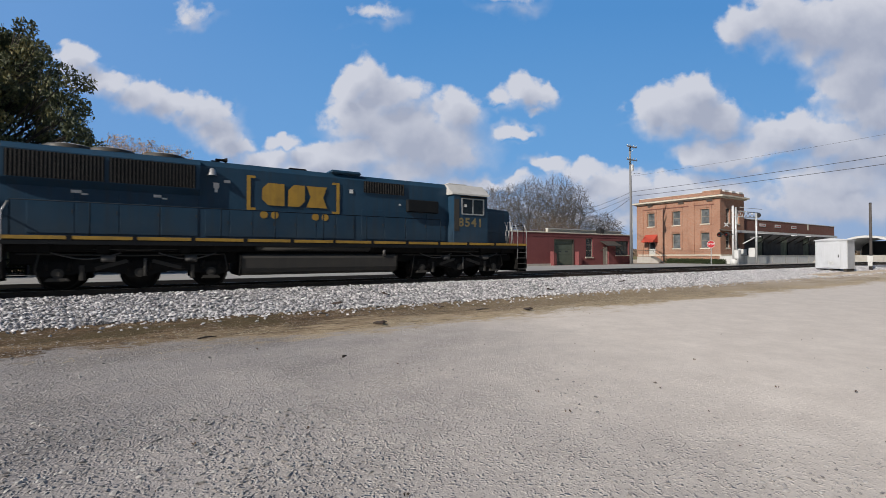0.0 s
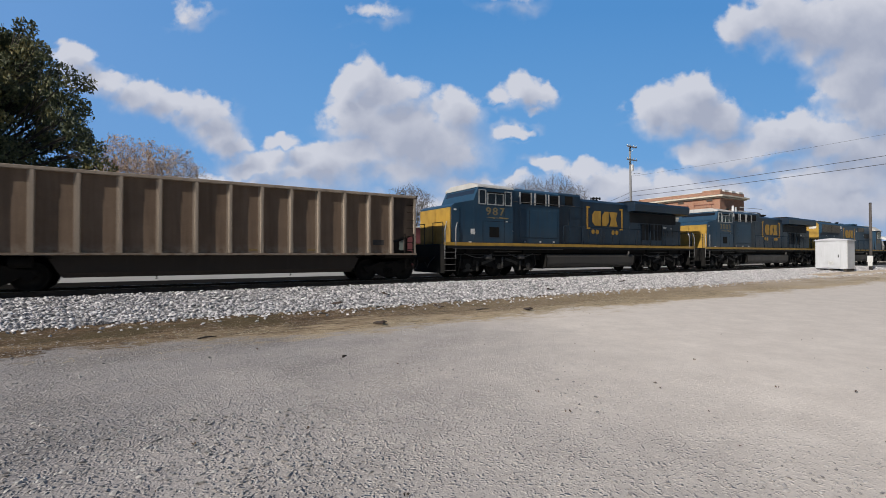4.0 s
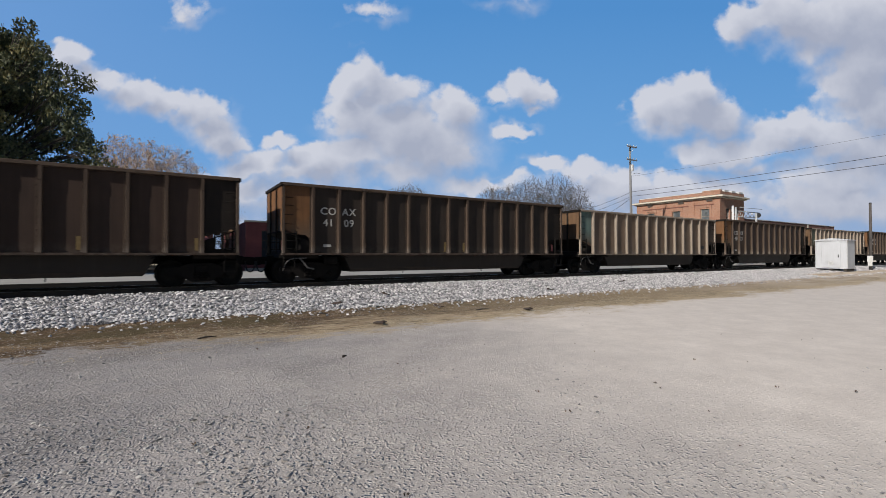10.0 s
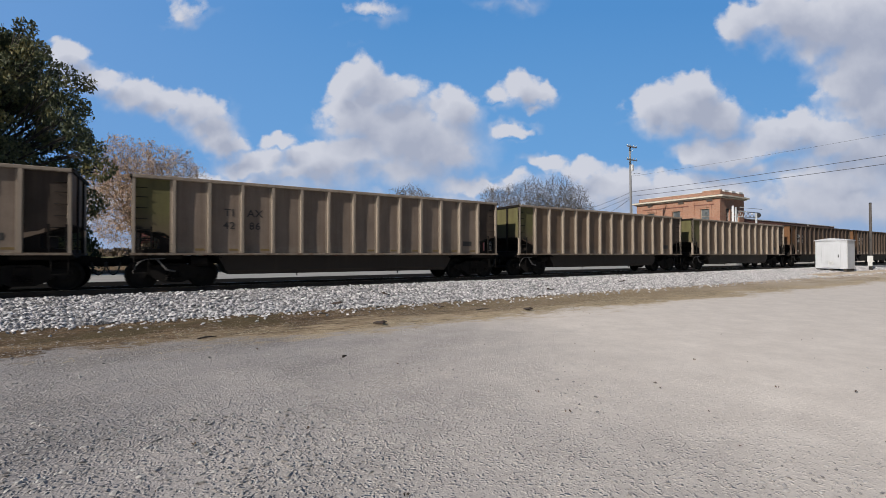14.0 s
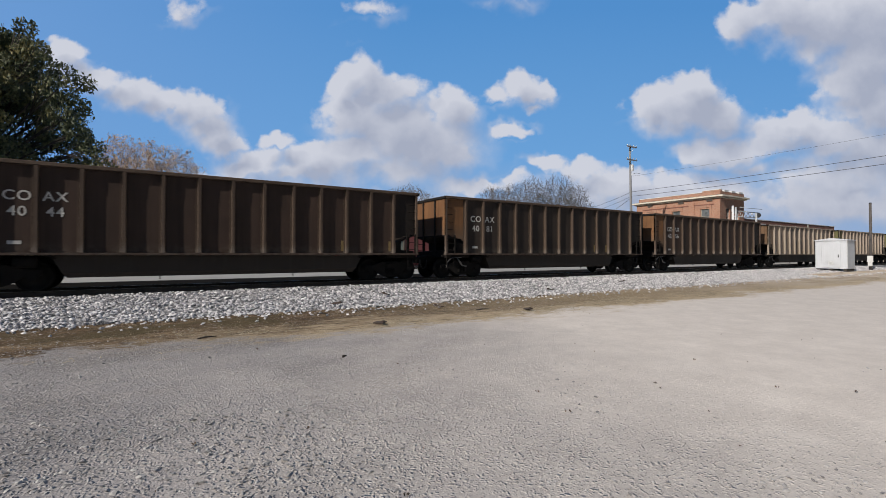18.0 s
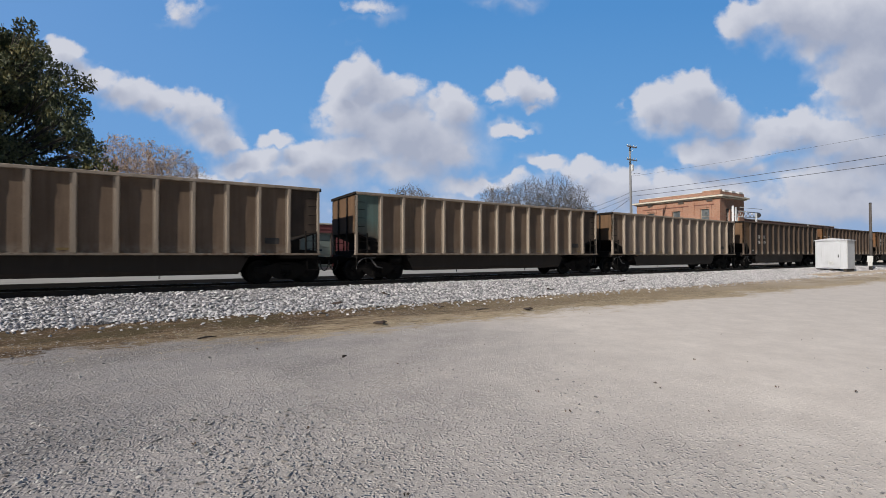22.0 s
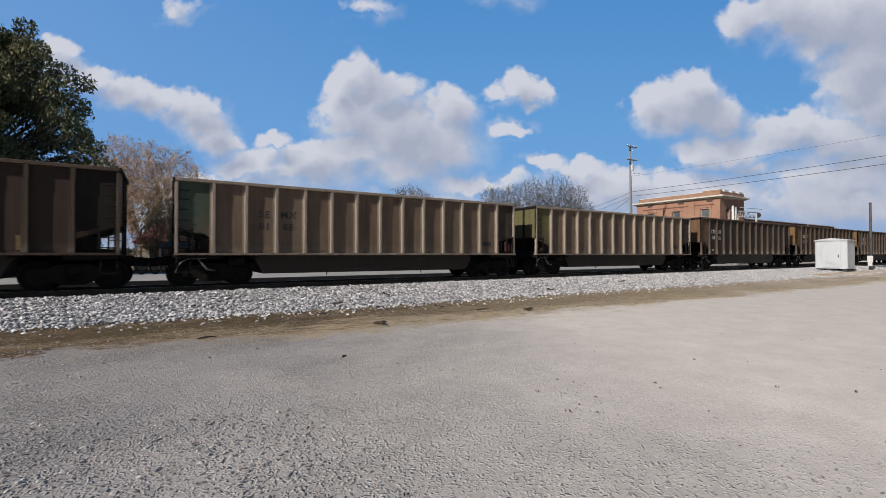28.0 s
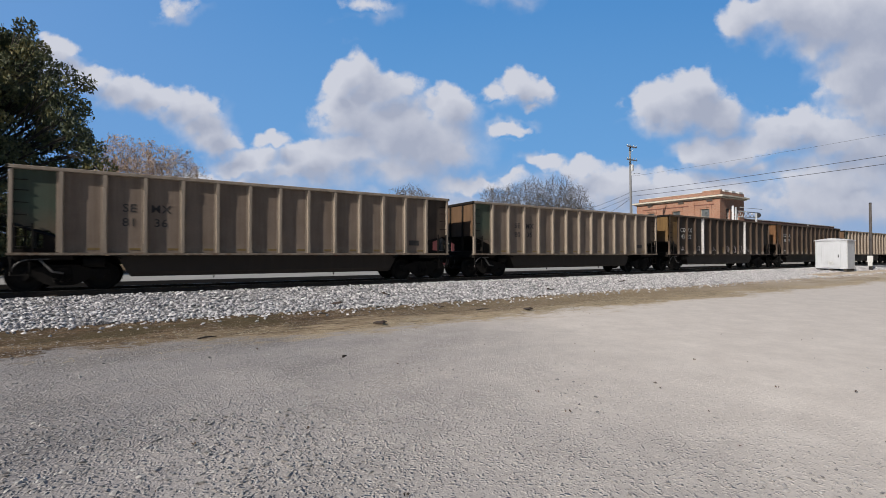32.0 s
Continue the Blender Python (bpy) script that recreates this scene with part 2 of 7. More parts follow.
# ---- ground ----
GRASS_EDGE, BALLAST_EDGE = 9.15, 12.75
k = Nodes("lot_ground")
wc = k.n("ShaderNodeNewGeometry").outputs["Position"]
pos = k.n("ShaderNodeSeparateXYZ", Vector=wc)
g1, g2, g3 = k.noise(0.22, 4, co=wc), k.noise(1.5, 5, co=wc), k.noise(60, 3, 0.7, co=wc)
g4 = k.noise(5.0, 6, 0.7, co=wc, seed=4.0)
stone = k.n("ShaderNodeTexVoronoi", Vector=wc, Scale=38.0)
stone2 = k.n("ShaderNodeTexVoronoi", Vector=wc, Scale=90.0)
cell = k.n("ShaderNodeSeparateColor", Color=stone.outputs["Color"]).outputs[0]
cell2 = k.n("ShaderNodeSeparateColor", Color=stone2.outputs["Color"]).outputs[0]
# finer, paler limestone dust where the lot is driven on
driven = k.ramp(k.math("ADD", k.math("SUBTRACT", pos.outputs[0], k.math("MULTIPLY", pos.outputs[1], 0.45)), k.math("MULTIPLY", k.math("SUBTRACT", g1, 0.5), 5.0)), -2.5, 5.0)
coarse = k.math("MULTIPLY", k.ramp(k.noise(0.55, 5, 0.6, co=wc, seed=6.0), 0.44, 0.62), k.math("SUBTRACT", 1.0, k.math("MULTIPLY", driven, 0.7)))
grey = k.mix(k.ramp(g1, 0.35, 0.65), (0.300, 0.290, 0.288), (0.378, 0.360, 0.348))
grey = k.mix(k.math("MULTIPLY", k.ramp(g2, 0.40, 0.7), 0.5), grey, (0.43, 0.40, 0.37))
grey = k.mix(k.math("MULTIPLY", k.ramp(g4, 0.42, 0.75), 0.45), grey, (0.215, 0.208, 0.205))
grey = k.mix(k.math("MULTIPLY", cell, k.math("ADD", k.math("MULTIPLY", coarse, 0.34), 0.16)), grey, (0.13, 0.127, 0.13))
grey = k.mix(k.math("MULTIPLY", k.ramp(cell2, 0.8, 1.0), k.math("ADD", k.math("MULTIPLY", coarse, 0.5), 0.2)), grey, (0.56, 0.55, 0.54))
dust_pale = k.mix(k.ramp(g2, 0.35, 0.7), (0.64, 0.59, 0.53), (0.75, 0.70, 0.632))
dust_pale = k.mix(k.math("MULTIPLY", k.ramp(g4, 0.45, 0.75), 0.35), dust_pale, (0.50, 0.46, 0.42))
dust_pale = k.mix(k.math("MULTIPLY", cell, 0.16), dust_pale, (0.42, 0.39, 0.36))
dust_pale = k.mix(k.math("MULTIPLY", k.ramp(pos.outputs[0], 5, 20), 0.32), dust_pale, (0.50, 0.468, 0.43))
grey = k.mix(k.math("MULTIPLY", driven, 0.85), grey, dust_pale)
dirt = k.mix(k.ramp(k.noise(2.2, 6, 0.65, co=wc), 0.35, 0.68), (0.060, 0.042, 0.027), (0.215, 0.150, 0.092))
dirt = k.mix(k.ramp(k.noise(0.9, 5, stretch=(0.35, 1, 1), co=wc), 0.52, 0.72), dirt, (0.32, 0.235, 0.145))
dirt = k.mix(k.math("MULTIPLY", driven, 0.55), dirt, (0.36, 0.30, 0.205))
dirt = k.mix(k.math("MULTIPLY", k.ramp(g3, 0.4, 0.7), 0.5), dirt, (0.16, 0.12, 0.08))
dirt = k.mix(k.math("MULTIPLY", k.ramp(k.noise(11, 6, 0.75, stretch=(0.55, 1, 1), co=wc, seed=7.0), 0.46, 0.60), 0.6), dirt, (0.040, 0.031, 0.022))
dirt = k.mix(k.math("MULTIPLY", k.ramp(k.noise(16, 5, 0.7, stretch=(0.4, 1, 1), co=wc, seed=15.0), 0.56, 0.66), 0.6), dirt, (0.42, 0.335, 0.225))
dirt = k.mix(k.math("MULTIPLY", k.ramp(cell, 0.93, 0.97), 0.7), dirt, (0.50, 0.48, 0.46))
wob = k.math("MULTIPLY", k.math("SUBTRACT", k.noise(0.6, 6, 0.6, stretch=(0.5, 1, 1), co=wc), 0.5), 3.8)
wob = k.math("ADD", wob, k.math("MULTIPLY", k.math("SUBTRACT", k.noise(3.4, 6, 0.75, stretch=(0.5, 1, 1), co=wc, seed=3.0), 0.5), 3.4))
rag = k.math("ADD", k.math("ADD", pos.outputs[1], k.math("MULTIPLY", k.ramp(pos.outputs[0], 8, 30), 0.55)), wob)
edge = k.ramp(rag, GRASS_EDGE - 0.15, GRASS_EDGE + 0.25)
# matted straw along the ragged edge, damp mossy earth nearer the ballast
mat_band = k.math("MULTIPLY", k.ramp(rag, GRASS_EDGE - 0.75, GRASS_EDGE - 0.1), k.ramp(rag, GRASS_EDGE + 1.3, GRASS_EDGE + 0.6))
mat_band = k.math("MULTIPLY", mat_band, k.ramp(k.math("ADD", pos.outputs[0], k.math("MULTIPLY", g2, 4.0)), 0.0, 4.5))
mat_band = k.math("MULTIPLY", mat_band, k.ramp(k.noise(7.0, 5, 0.75, stretch=(0.3, 1, 1), co=wc, seed=5.0), 0.36, 0.52))
moss = k.math("MULTIPLY", k.ramp(k.noise(0.42, 5, 0.65, co=wc, seed=8.0), 0.52, 0.62), k.math("MULTIPLY", k.ramp(rag, GRASS_EDGE + 0.9, GRASS_EDGE + 1.6), k.ramp(pos.outputs[0], 16.0, 6.0)))
dirt = k.mix(k.math("MULTIPLY", k.ramp(pos.outputs[0], 7, 16), 0.45), dirt, (0.30, 0.235, 0.145))
dirt = k.mix(k.math("MULTIPLY", k.ramp(pos.outputs[0], 14, 38), k.ramp(k.noise(0.8, 5, 0.6, stretch=(0.4, 1, 1), co=wc, seed=12.0), 0.25, 0.55)), dirt, (0.50, 0.435, 0.35))
dirt = k.mix(k.math("MULTIPLY", moss, 0.85), dirt, k.mix(k.ramp(g3, 0.35, 0.65), (0.050, 0.043, 0.024), (0.135, 0.110, 0.062)))
far = k.ramp(pos.outputs[1], 60, 75)
base = k.mix(edge, grey, dirt)
base = k.mix(k.math("MULTIPLY", mat_band, 0.85), base, k.mix(k.ramp(g3, 0.3, 0.7), (0.32, 0.25, 0.155), (0.56, 0.47, 0.33)))
base = k.mix(far, base, k.mix(g2, (0.12, 0.12, 0.05), (0.22, 0.19, 0.10)))
drift = k.n("ShaderNodeTexNoise", Vector=wc, Scale=11.0, Detail=2.0)
bent = k.n("ShaderNodeVectorMath", Vector=wc)
soft_drift = k.n("ShaderNodeVectorMath")
soft_drift.operation = "SCALE"
k.t.links.new(drift.outputs["Color"], soft_drift.inputs[0])
soft_drift.inputs["Scale"].default_value = 0.09
k.t.links.new(soft_drift.outputs[0], bent.inputs[1])
stone3 = k.n("ShaderNodeTexVoronoi", Vector=bent.outputs[0], Scale=27.0)
# separate pebbles of two sizes standing out of packed fines
fines = k.math("ADD", k.math("MULTIPLY", g3, 0.15), k.math("MULTIPLY", k.noise(17, 4, 0.6, co=wc, seed=2.0), 1.0))
small = k.math("MULTIPLY", k.ramp(stone.outputs["Distance"], 0.5, 0.15), k.ramp(cell, 0.45, 0.75))
pick3 = k.n("ShaderNodeSeparateColor", Color=stone3.outputs["Color"]).outputs[1]
large = k.math("MULTIPLY", k.ramp(stone3.outputs["Distance"], 0.48, 0.12), k.ramp(pick3, 0.25, 0.6))
# shade in the gaps between stones, put into the colour
gap_shade = k.math("MULTIPLY", k.ramp(stone3.outputs["Distance"], 0.30, 0.62), k.math("MULTIPLY", k.math("ADD", k.math("MULTIPLY", coarse, 0.36), 0.13), k.math("SUBTRACT", 1.0, k.math("MULTIPLY", driven, 0.85))))
base = k.mix(k.math("MULTIPLY", gap_shade, k.math("SUBTRACT", 1.0, edge)), base, (0.12, 0.115, 0.112))
relief = k.math("ADD", fines, k.math("MULTIPLY", small, 0.6))
relief = k.math("ADD", relief, k.math("MULTIPLY", large, k.math("ADD", k.math("MULTIPLY", coarse, 2.0), 1.0)))
relief = k.math("MULTIPLY", relief, k.math("SUBTRACT", 1.0, k.math("MULTIPLY", driven, 0.84)))
relief = k.math("ADD", relief, k.math("MULTIPLY", edge, k.math("MULTIPLY", k.noise(14, 5, 0.75, stretch=(0.5, 1, 1), co=wc, seed=9.0), 1.6)))
lot_mat = k.done(k.mix(1.0, base, (1.00, 0.962, 0.942), "MULTIPLY"), 0.95, 0, relief, 0.64, 0.028, spec=0.05)


def ground_height(x, y):
    z = 0.0
    if y > 12.5:
        q = min(1.0, (y - 12.5) / 8.0)
        z = FAR_Z * q * q * (3 - 2 * q) - 0.05 * min(1.0, (y - 12.5) / 2)
    if abs(x) < 120 and y < 14:
        z += 0.03 * noise.noise((x * 0.13, y * 0.13, 2.0)) + 0.012 * noise.noise((x * 0.7, y * 0.7, 5.0))
    return z


s = Shape()
xs = [-3000, -800, -300, -120] + [-60 + 1.5 * i for i in range(95)] + [90, 110, 140, 300, 800, 3000]
ys = [-3000, -500, -100, -30] + [-12 + 1.0 * i for i in range(12)] + [0.5 * i for i in range(46)] + [24, 27, 32, 40, 60, 100, 300, 900, 3000]
for y in ys:
    for x in xs:
        s.v.append((x, y, ground_height(x, y)))
for j in range(len(ys) - 1):
    for i in range(len(xs) - 1):
        o = j * len(xs) + i
        s.f.append([o, o + 1, o + len(xs) + 1, o + len(xs)])
        s.smooth.append(True)
ground = tagged(part("ground", s, lot_mat), "pale grey gravel lot with a strip of bare dirt and dry grass", "ground", kind="structure")

# street behind the track
asphalt = Nodes("worn_asphalt")
wc = asphalt.n("ShaderNodeNewGeometry").outputs["Position"]
asphalt = asphalt.done(asphalt.mix(asphalt.ramp(asphalt.noise(0.5, 5, co=wc), 0.3, 0.7), (0.28, 0.27, 0.255), (0.34, 0.33, 0.31)), 0.9, 0,
                       asphalt.noise(50, 3, co=wc), 0.3, 0.01, spec=0.03)
s = Shape().box(-150, 150, 23.3, 33.4, FAR_Z - 0.3, FAR_Z + 0.03)
road = tagged(part("road", s, asphalt), "pale worn street running along the railway", "road", kind="structure")

# ---- track ----
ballast_mat = Nodes("ballast")
wc = ballast_mat.n("ShaderNodeNewGeometry").outputs["Position"]
vor = ballast_mat.n("ShaderNodeTexVoronoi", Vector=wc, Scale=14.0)
bcol = ballast_mat.mix(ballast_mat.n("ShaderNodeSeparateColor", Color=vor.outputs["Color"]).outputs[0], (0.09, 0.088, 0.09), (0.36, 0.355, 0.36))
ballast_mat = ballast_mat.done(bcol, 0.85, 0, ballast_mat.math("MULTIPLY", vor.outputs["Distance"], -1.0), 1.0, 0.05)
profile = [(BALLAST_EDGE, -0.1), (BALLAST_EDGE, 0.0), (16.3, 0.30), (16.7, 0.33), (20.3, 0.33), (20.3, -0.1)]
ballast = tagged(part("ballast_bed", Shape().prism(profile, -160, 170, "x"), ballast_mat), "bank of white crushed-stone ballast under the track", "ballast", kind="structure")
# near-black ground strip from the far side of the ballast to the street
dark_shoulder_mat = paint("dark_shoulder", (0.010, 0.009, 0.008), 0.95, (0.016, 0.014, 0.012), 0.5, spec=0.02)
tagged(part("dark_shoulder", Shape().prism([(20.3, -0.1), (20.3, 0.33), (21.2, 0.40), (23.25, 0.46), (23.25, -0.1)], -160, 170, "x"), dark_shoulder_mat), "near-black shoulder between the track and the street", "shoulder", kind="structure")
# loose stones on the near shoulder
k = Nodes("ballast_stone")
rnd = k.n("ShaderNodeNewGeometry").outputs["Random Per Island"]
stone_col = k.mix(rnd, (0.23, 0.222, 0.228), (0.80, 0.772, 0.775))
stone_col = k.mix(k.math("MULTIPLY", k.noise(18, 3), 0.35), stone_col, (0.22, 0.215, 0.22))
stone_mat = k.done(stone_col, 0.85)
ROCK = [((1, 0, 0), (0.3, 0.9, 0.1), (-0.75, 0.6, -0.1), (-0.8, -0.55, 0.1), (0.25, -0.95, 0), (0.1, 0.1, 0.8), (0.0, -0.1, -0.7)),
        [(0, 1, 5), (1, 2, 5), (2, 3, 5), (3, 4, 5), (4, 0, 5), (1, 0, 6), (2, 1, 6), (3, 2, 6), (4, 3, 6), (0, 4, 6)]]


def scatter(rng, places, sizes, squash=0.75):
    """Loose angular stones at the places, joined."""
    s = Shape()
    for (x, y, z), r in zip(places, sizes):
        m = Euler((rng.uniform(-0.6, 0.6), rng.uniform(-0.6, 0.6), rng.uniform(0, 6.3))).to_matrix()
        q = [rng.uniform(0.7, 1.3) for _ in range(3)]
        o = len(s.v)
        for v in ROCK[0]:
            p = m @ Vector((v[0] * r * q[0], v[1] * r * q[1], v[2] * r * q[2] * squash))
            s.v.append((p.x + x, p.y + y, p.z + z))
        for f in ROCK[1]:
            s.f.append([i + o for i in f])
            s.smooth.append(False)
    return s


def bank_height(y):
    for (a, za), (b, zb) in zip(profile[1:-1], profile[2:]):
        if a <= y <= b:
            return za + (zb - za) * (y - a) / (b - a)
    return 0.0


rng = random.Random(4)
places, sizes = [], []
for i in range(44000):
    x = -20 + 85 * rng.random() ** 1.25
    y = rng.uniform(BALLAST_EDGE - 0.15, 17.1) + rng.gauss(0, 0.12)
    if y < BALLAST_EDGE and rng.random() < 0.5:
        y -= rng.random() * 0.5
    elif i % 30 == 0:
        y = BALLAST_EDGE - rng.random() ** 2 * 1.5
    places.append((x, y, max(bank_height(y), 0.0) + rng.uniform(0.0, 0.045)))
    sizes.append(rng.uniform(0.028, 0.064))
tagged(part("ballast_stones", scatter(rng, places, sizes), stone_mat), "loose white crushed stones on the track shoulder", "ballast", kind="stuff")
rail_mat = paint("rail_steel", (0.09, 0.065, 0.05), 0.6, (0.03, 0.025, 0.02), 0.6, metal=0.3)
rail_top = plain("rail_head", (0.38, 0.36, 0.34), 0.3, 0.9)
tie_mat = paint("tie_wood", (0.075, 0.06, 0.05), 0.85, (0.02, 0.018, 0.015), 0.6)
track = thing("railway_track", "rusty steel rails on dark creosoted wooden ties", "railway track", pose(0, TRACK_Y, 0), kind="structure")
for y in (-0.755, 0.755):
    b = RAIL_Z
    out = [(y - 0.07, b - 0.17), (y + 0.07, b - 0.17), (y + 0.07, b - 0.155), (y + 0.012, b - 0.13), (y + 0.012, b - 0.04), (y + 0.036, b - 0.03), (y + 0.036, b - 0.002), (y - 0.036, b - 0.002), (y - 0.036, b - 0.03), (y - 0.012, b - 0.04), (y - 0.012, b - 0.13), (y - 0.07, b - 0.155)]
    rail = part("rail", Shape().prism(out, -160, 170, "x"), rail_mat, track)
    part("running_surface", Shape().box(-160, 170, y - 0.03, y + 0.03, b - 0.003, b), rail_top, rail, "polished rail head")
tie_mesh = Shape().box(-0.115, 0.115, -1.3, 1.3, 0.16, 0.34, 0.012).mesh("tie")
plate_mesh = Shape().box(-0.09, 0.09, -0.17, 0.17, 0.335, 0.35).mesh("tie_plate")
for i in range(150):
    x = -18 + i * 0.54
    part("tie", tie_mesh, tie_mat, track, at=pose(x, rng.uniform(-0.03, 0.03), rng.uniform(-0.008, 0.008), 0, 0, rng.uniform(-1, 1)))

# ---- train: coal cars ----
# Car space: x along the track from the trailing corner of the body, y = 0 on the track's centre, z = 0 at the rail top.
CAR, BODY, TOP, SILL, HALF = 16.18, 14.715, 3.66, 1.14, 1.50
RECESS = 0.115          # side sheets behind the ribs' faces
wheel_mat = plain("wheel_steel", (0.012, 0.011, 0.010), 0.6, 0.0, spec=0.12)
truck_mat = paint("truck_steel", (0.011, 0.010, 0.0095), 0.8, (0.028, 0.024, 0.02), 0.5, spec=0.1)
bright_mat = plain("worn_steel", (0.10, 0.095, 0.09), 0.6, 0.2)
hose_mat = plain("rubber_hose", (0.015, 0.015, 0.015), 0.6)
inside_mat = paint("coal_stained_steel", (0.016, 0.014, 0.013), 0.8, (0.03, 0.024, 0.02), 0.6, spec=0.1)


def car_paint(name, panel, stain, end):
    """Faded car paint; broad dust stains near the sill."""
    k = Nodes(name)
    z = k.n("ShaderNodeSeparateXYZ", Vector=k.co).outputs[2]
    broad = k.ramp(k.noise(0.7, 6, 0.6, seed=end), 0.38, 0.68)
    runs = k.ramp(k.noise(2.6, 5, 0.65, stretch=(1.5, 1.5, 0.10), seed=end + 1.3), 0.42, 0.72)
    col = k.mix(k.math("MULTIPLY", broad, 0.6), panel, stain)
    col = k.mix(k.math("MULTIPLY", runs, 0.5), col, (stain[0] * 0.6, stain[1] * 0.55, stain[2] * 0.5))
    dust = k.math("MULTIPLY", k.ramp(z, 1.5, 1.16), k.ramp(k.noise(5, 4, seed=end), 0.35, 0.6))
    col = k.mix(k.math("MULTIPLY", dust, 0.5 if panel[0] > 0.1 else 0.12), col, (0.30, 0.27, 0.23))
    if name.endswith("end"):
        # end panels turn brown towards the bottom, with a ragged edge
        low_brown = k.math("MULTIPLY", k.ramp(k.math("ADD", z, k.math("MULTIPLY", k.noise(3.0, 5, 0.6, stretch=(1, 1, 0.4), seed=end), 0.8)), 2.95, 2.2), 0.75)
        col = k.mix(low_brown, col, (0.125, 0.092, 0.066))
    fine = k.noise(30, 4)
    col = k.mix(k.math("MULTIPLY", fine, 0.25), col, (0.03, 0.025, 0.02))
    return k.done(col, 0.62, 0.0, k.noise(3, 3), 0.25, 0.03, spec=0.18)


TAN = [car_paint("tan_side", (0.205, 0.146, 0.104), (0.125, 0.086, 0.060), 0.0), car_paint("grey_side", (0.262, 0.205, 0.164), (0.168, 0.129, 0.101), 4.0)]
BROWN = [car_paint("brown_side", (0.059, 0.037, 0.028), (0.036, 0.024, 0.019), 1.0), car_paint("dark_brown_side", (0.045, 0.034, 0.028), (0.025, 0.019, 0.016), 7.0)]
# front end bays, much darker than the side sheets
DARK_BAY = {"t": car_paint("dark_tan_bay", (0.085, 0.062, 0.048), (0.028, 0.022, 0.018), 1.7), "b": car_paint("dark_brown_bay", (0.024, 0.017, 0.014), (0.009, 0.008, 0.007), 2.9)}
# pale ribs; the warm tone of sunlight on them is put into their paint
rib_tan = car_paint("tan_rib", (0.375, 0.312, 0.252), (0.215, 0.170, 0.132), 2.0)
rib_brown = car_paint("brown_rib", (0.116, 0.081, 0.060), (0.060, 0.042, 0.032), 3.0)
ENDS = {"green": car_paint("green_end", (0.145, 0.137, 0.058), (0.10, 0.085, 0.042), 2.5), "teal": car_paint("teal_end", (0.125, 0.195, 0.18), (0.105, 0.135, 0.12), 3.5),
        "darkgreen": car_paint("dark_green_end", (0.07, 0.105, 0.078), (0.075, 0.075, 0.055), 4.5), "orange": car_paint("rust_end", (0.205, 0.100, 0.044), (0.090, 0.045, 0.024), 5.5),
        "yellow": car_paint("ochre_end", (0.210, 0.125, 0.046), (0.105, 0.060, 0.028), 6.5), "tan": TAN[0], "brown": car_paint("rust_brown_end", (0.17, 0.10, 0.055), (0.10, 0.06, 0.035), 7.5)}
white_text = plain("faded_white_letters", (0.50, 0.48, 0.45), 0.7)
dark_text = plain("faded_dark_letters", (0.038, 0.034, 0.032), 0.7)
yellow_dot = plain("yellow_reflector", (0.17, 0.115, 0.04), 0.5)

# meshes shared by all cars
wheel_profile = [(0.0, -0.06), (0.10, -0.07), (0.12, -0.03), (0.38, -0.01), (0.40, -0.06), (0.457, -0.065), (0.462, 0.05), (0.49, 0.055), (0.48, 0.075), (0.40, 0.075), (0.38, 0.03), (0.12, 0.03), (0.10, 0.06), (0.0, 0.06)]


def wheelset_shape(r, gauge=1.51):
    k = r / 0.457
    s = Shape()
    for side in (-1, 1):
        s.lathe([(a * k, -side * b) for a, b in wheel_profile], (0, side * gauge / 2, 0), "y", 24)
    s.tube([(0, -1.02, 0), (0, 1.02, 0)], 0.085, 10)
    for side in (-1, 1):
        for q in range(3):
            a = q * 2.094
            s.tube([(0.06 * math.cos(a), side * 1.01, 0.06 * math.sin(a)), (0.06 * math.cos(a), side * 1.05, 0.06 * math.sin(a))], 0.018, 6)
    return s


def side_frame(half):
    """Cast side frame of a freight truck."""
    s = Shape()
    out = [(-1.12, 0.50), (-1.10, 0.62), (-0.72, 0.66), (-0.34, 0.80), (0.34, 0.80), (0.72, 0.66), (1.10, 0.62), (1.12, 0.50), (0.98, 0.42), (0.72, 0.44),
           (0.42, 0.24), (0.26, 0.17), (-0.26, 0.17), (-0.42, 0.24), (-0.72, 0.44), (-0.98, 0.42)]
    s.prism(out, half - 0.07, half + 0.07)
    return s


frame_mesh = {1: side_frame(1.0).mesh("side_frame"), -1: side_frame(-1.0).mesh("side_frame")}
spring_mesh = {}
for side in (-1, 1):
    s = Shape()
    for dx in (-0.16, 0, 0.16):
        for h in range(5):
            s.disc((dx, side * 1.0 + side * 0.075, 0.28 + h * 0.055), 0.07, 0.03, "z", 10)
    spring_mesh[side] = s.mesh("spring_group")
cap_mesh = {side: Shape().disc((0, side * 1.06, 0), 0.13, 0.10, "y", 12).mesh("bearing_cap") for side in (-1, 1)}
wheel_mesh = wheelset_shape(0.457).mesh("wheelset")
bolster_mesh = Shape().box(-0.2, 0.2, -1.1, 1.1, 0.45, 0.74, 0.03).mesh("bolster")
brake_mesh = Shape().tube([(-0.75, 0, 0.38), (0.75, 0, 0.42)], 0.04, 6).mesh("brake_beam")
CAR_AXLES = []


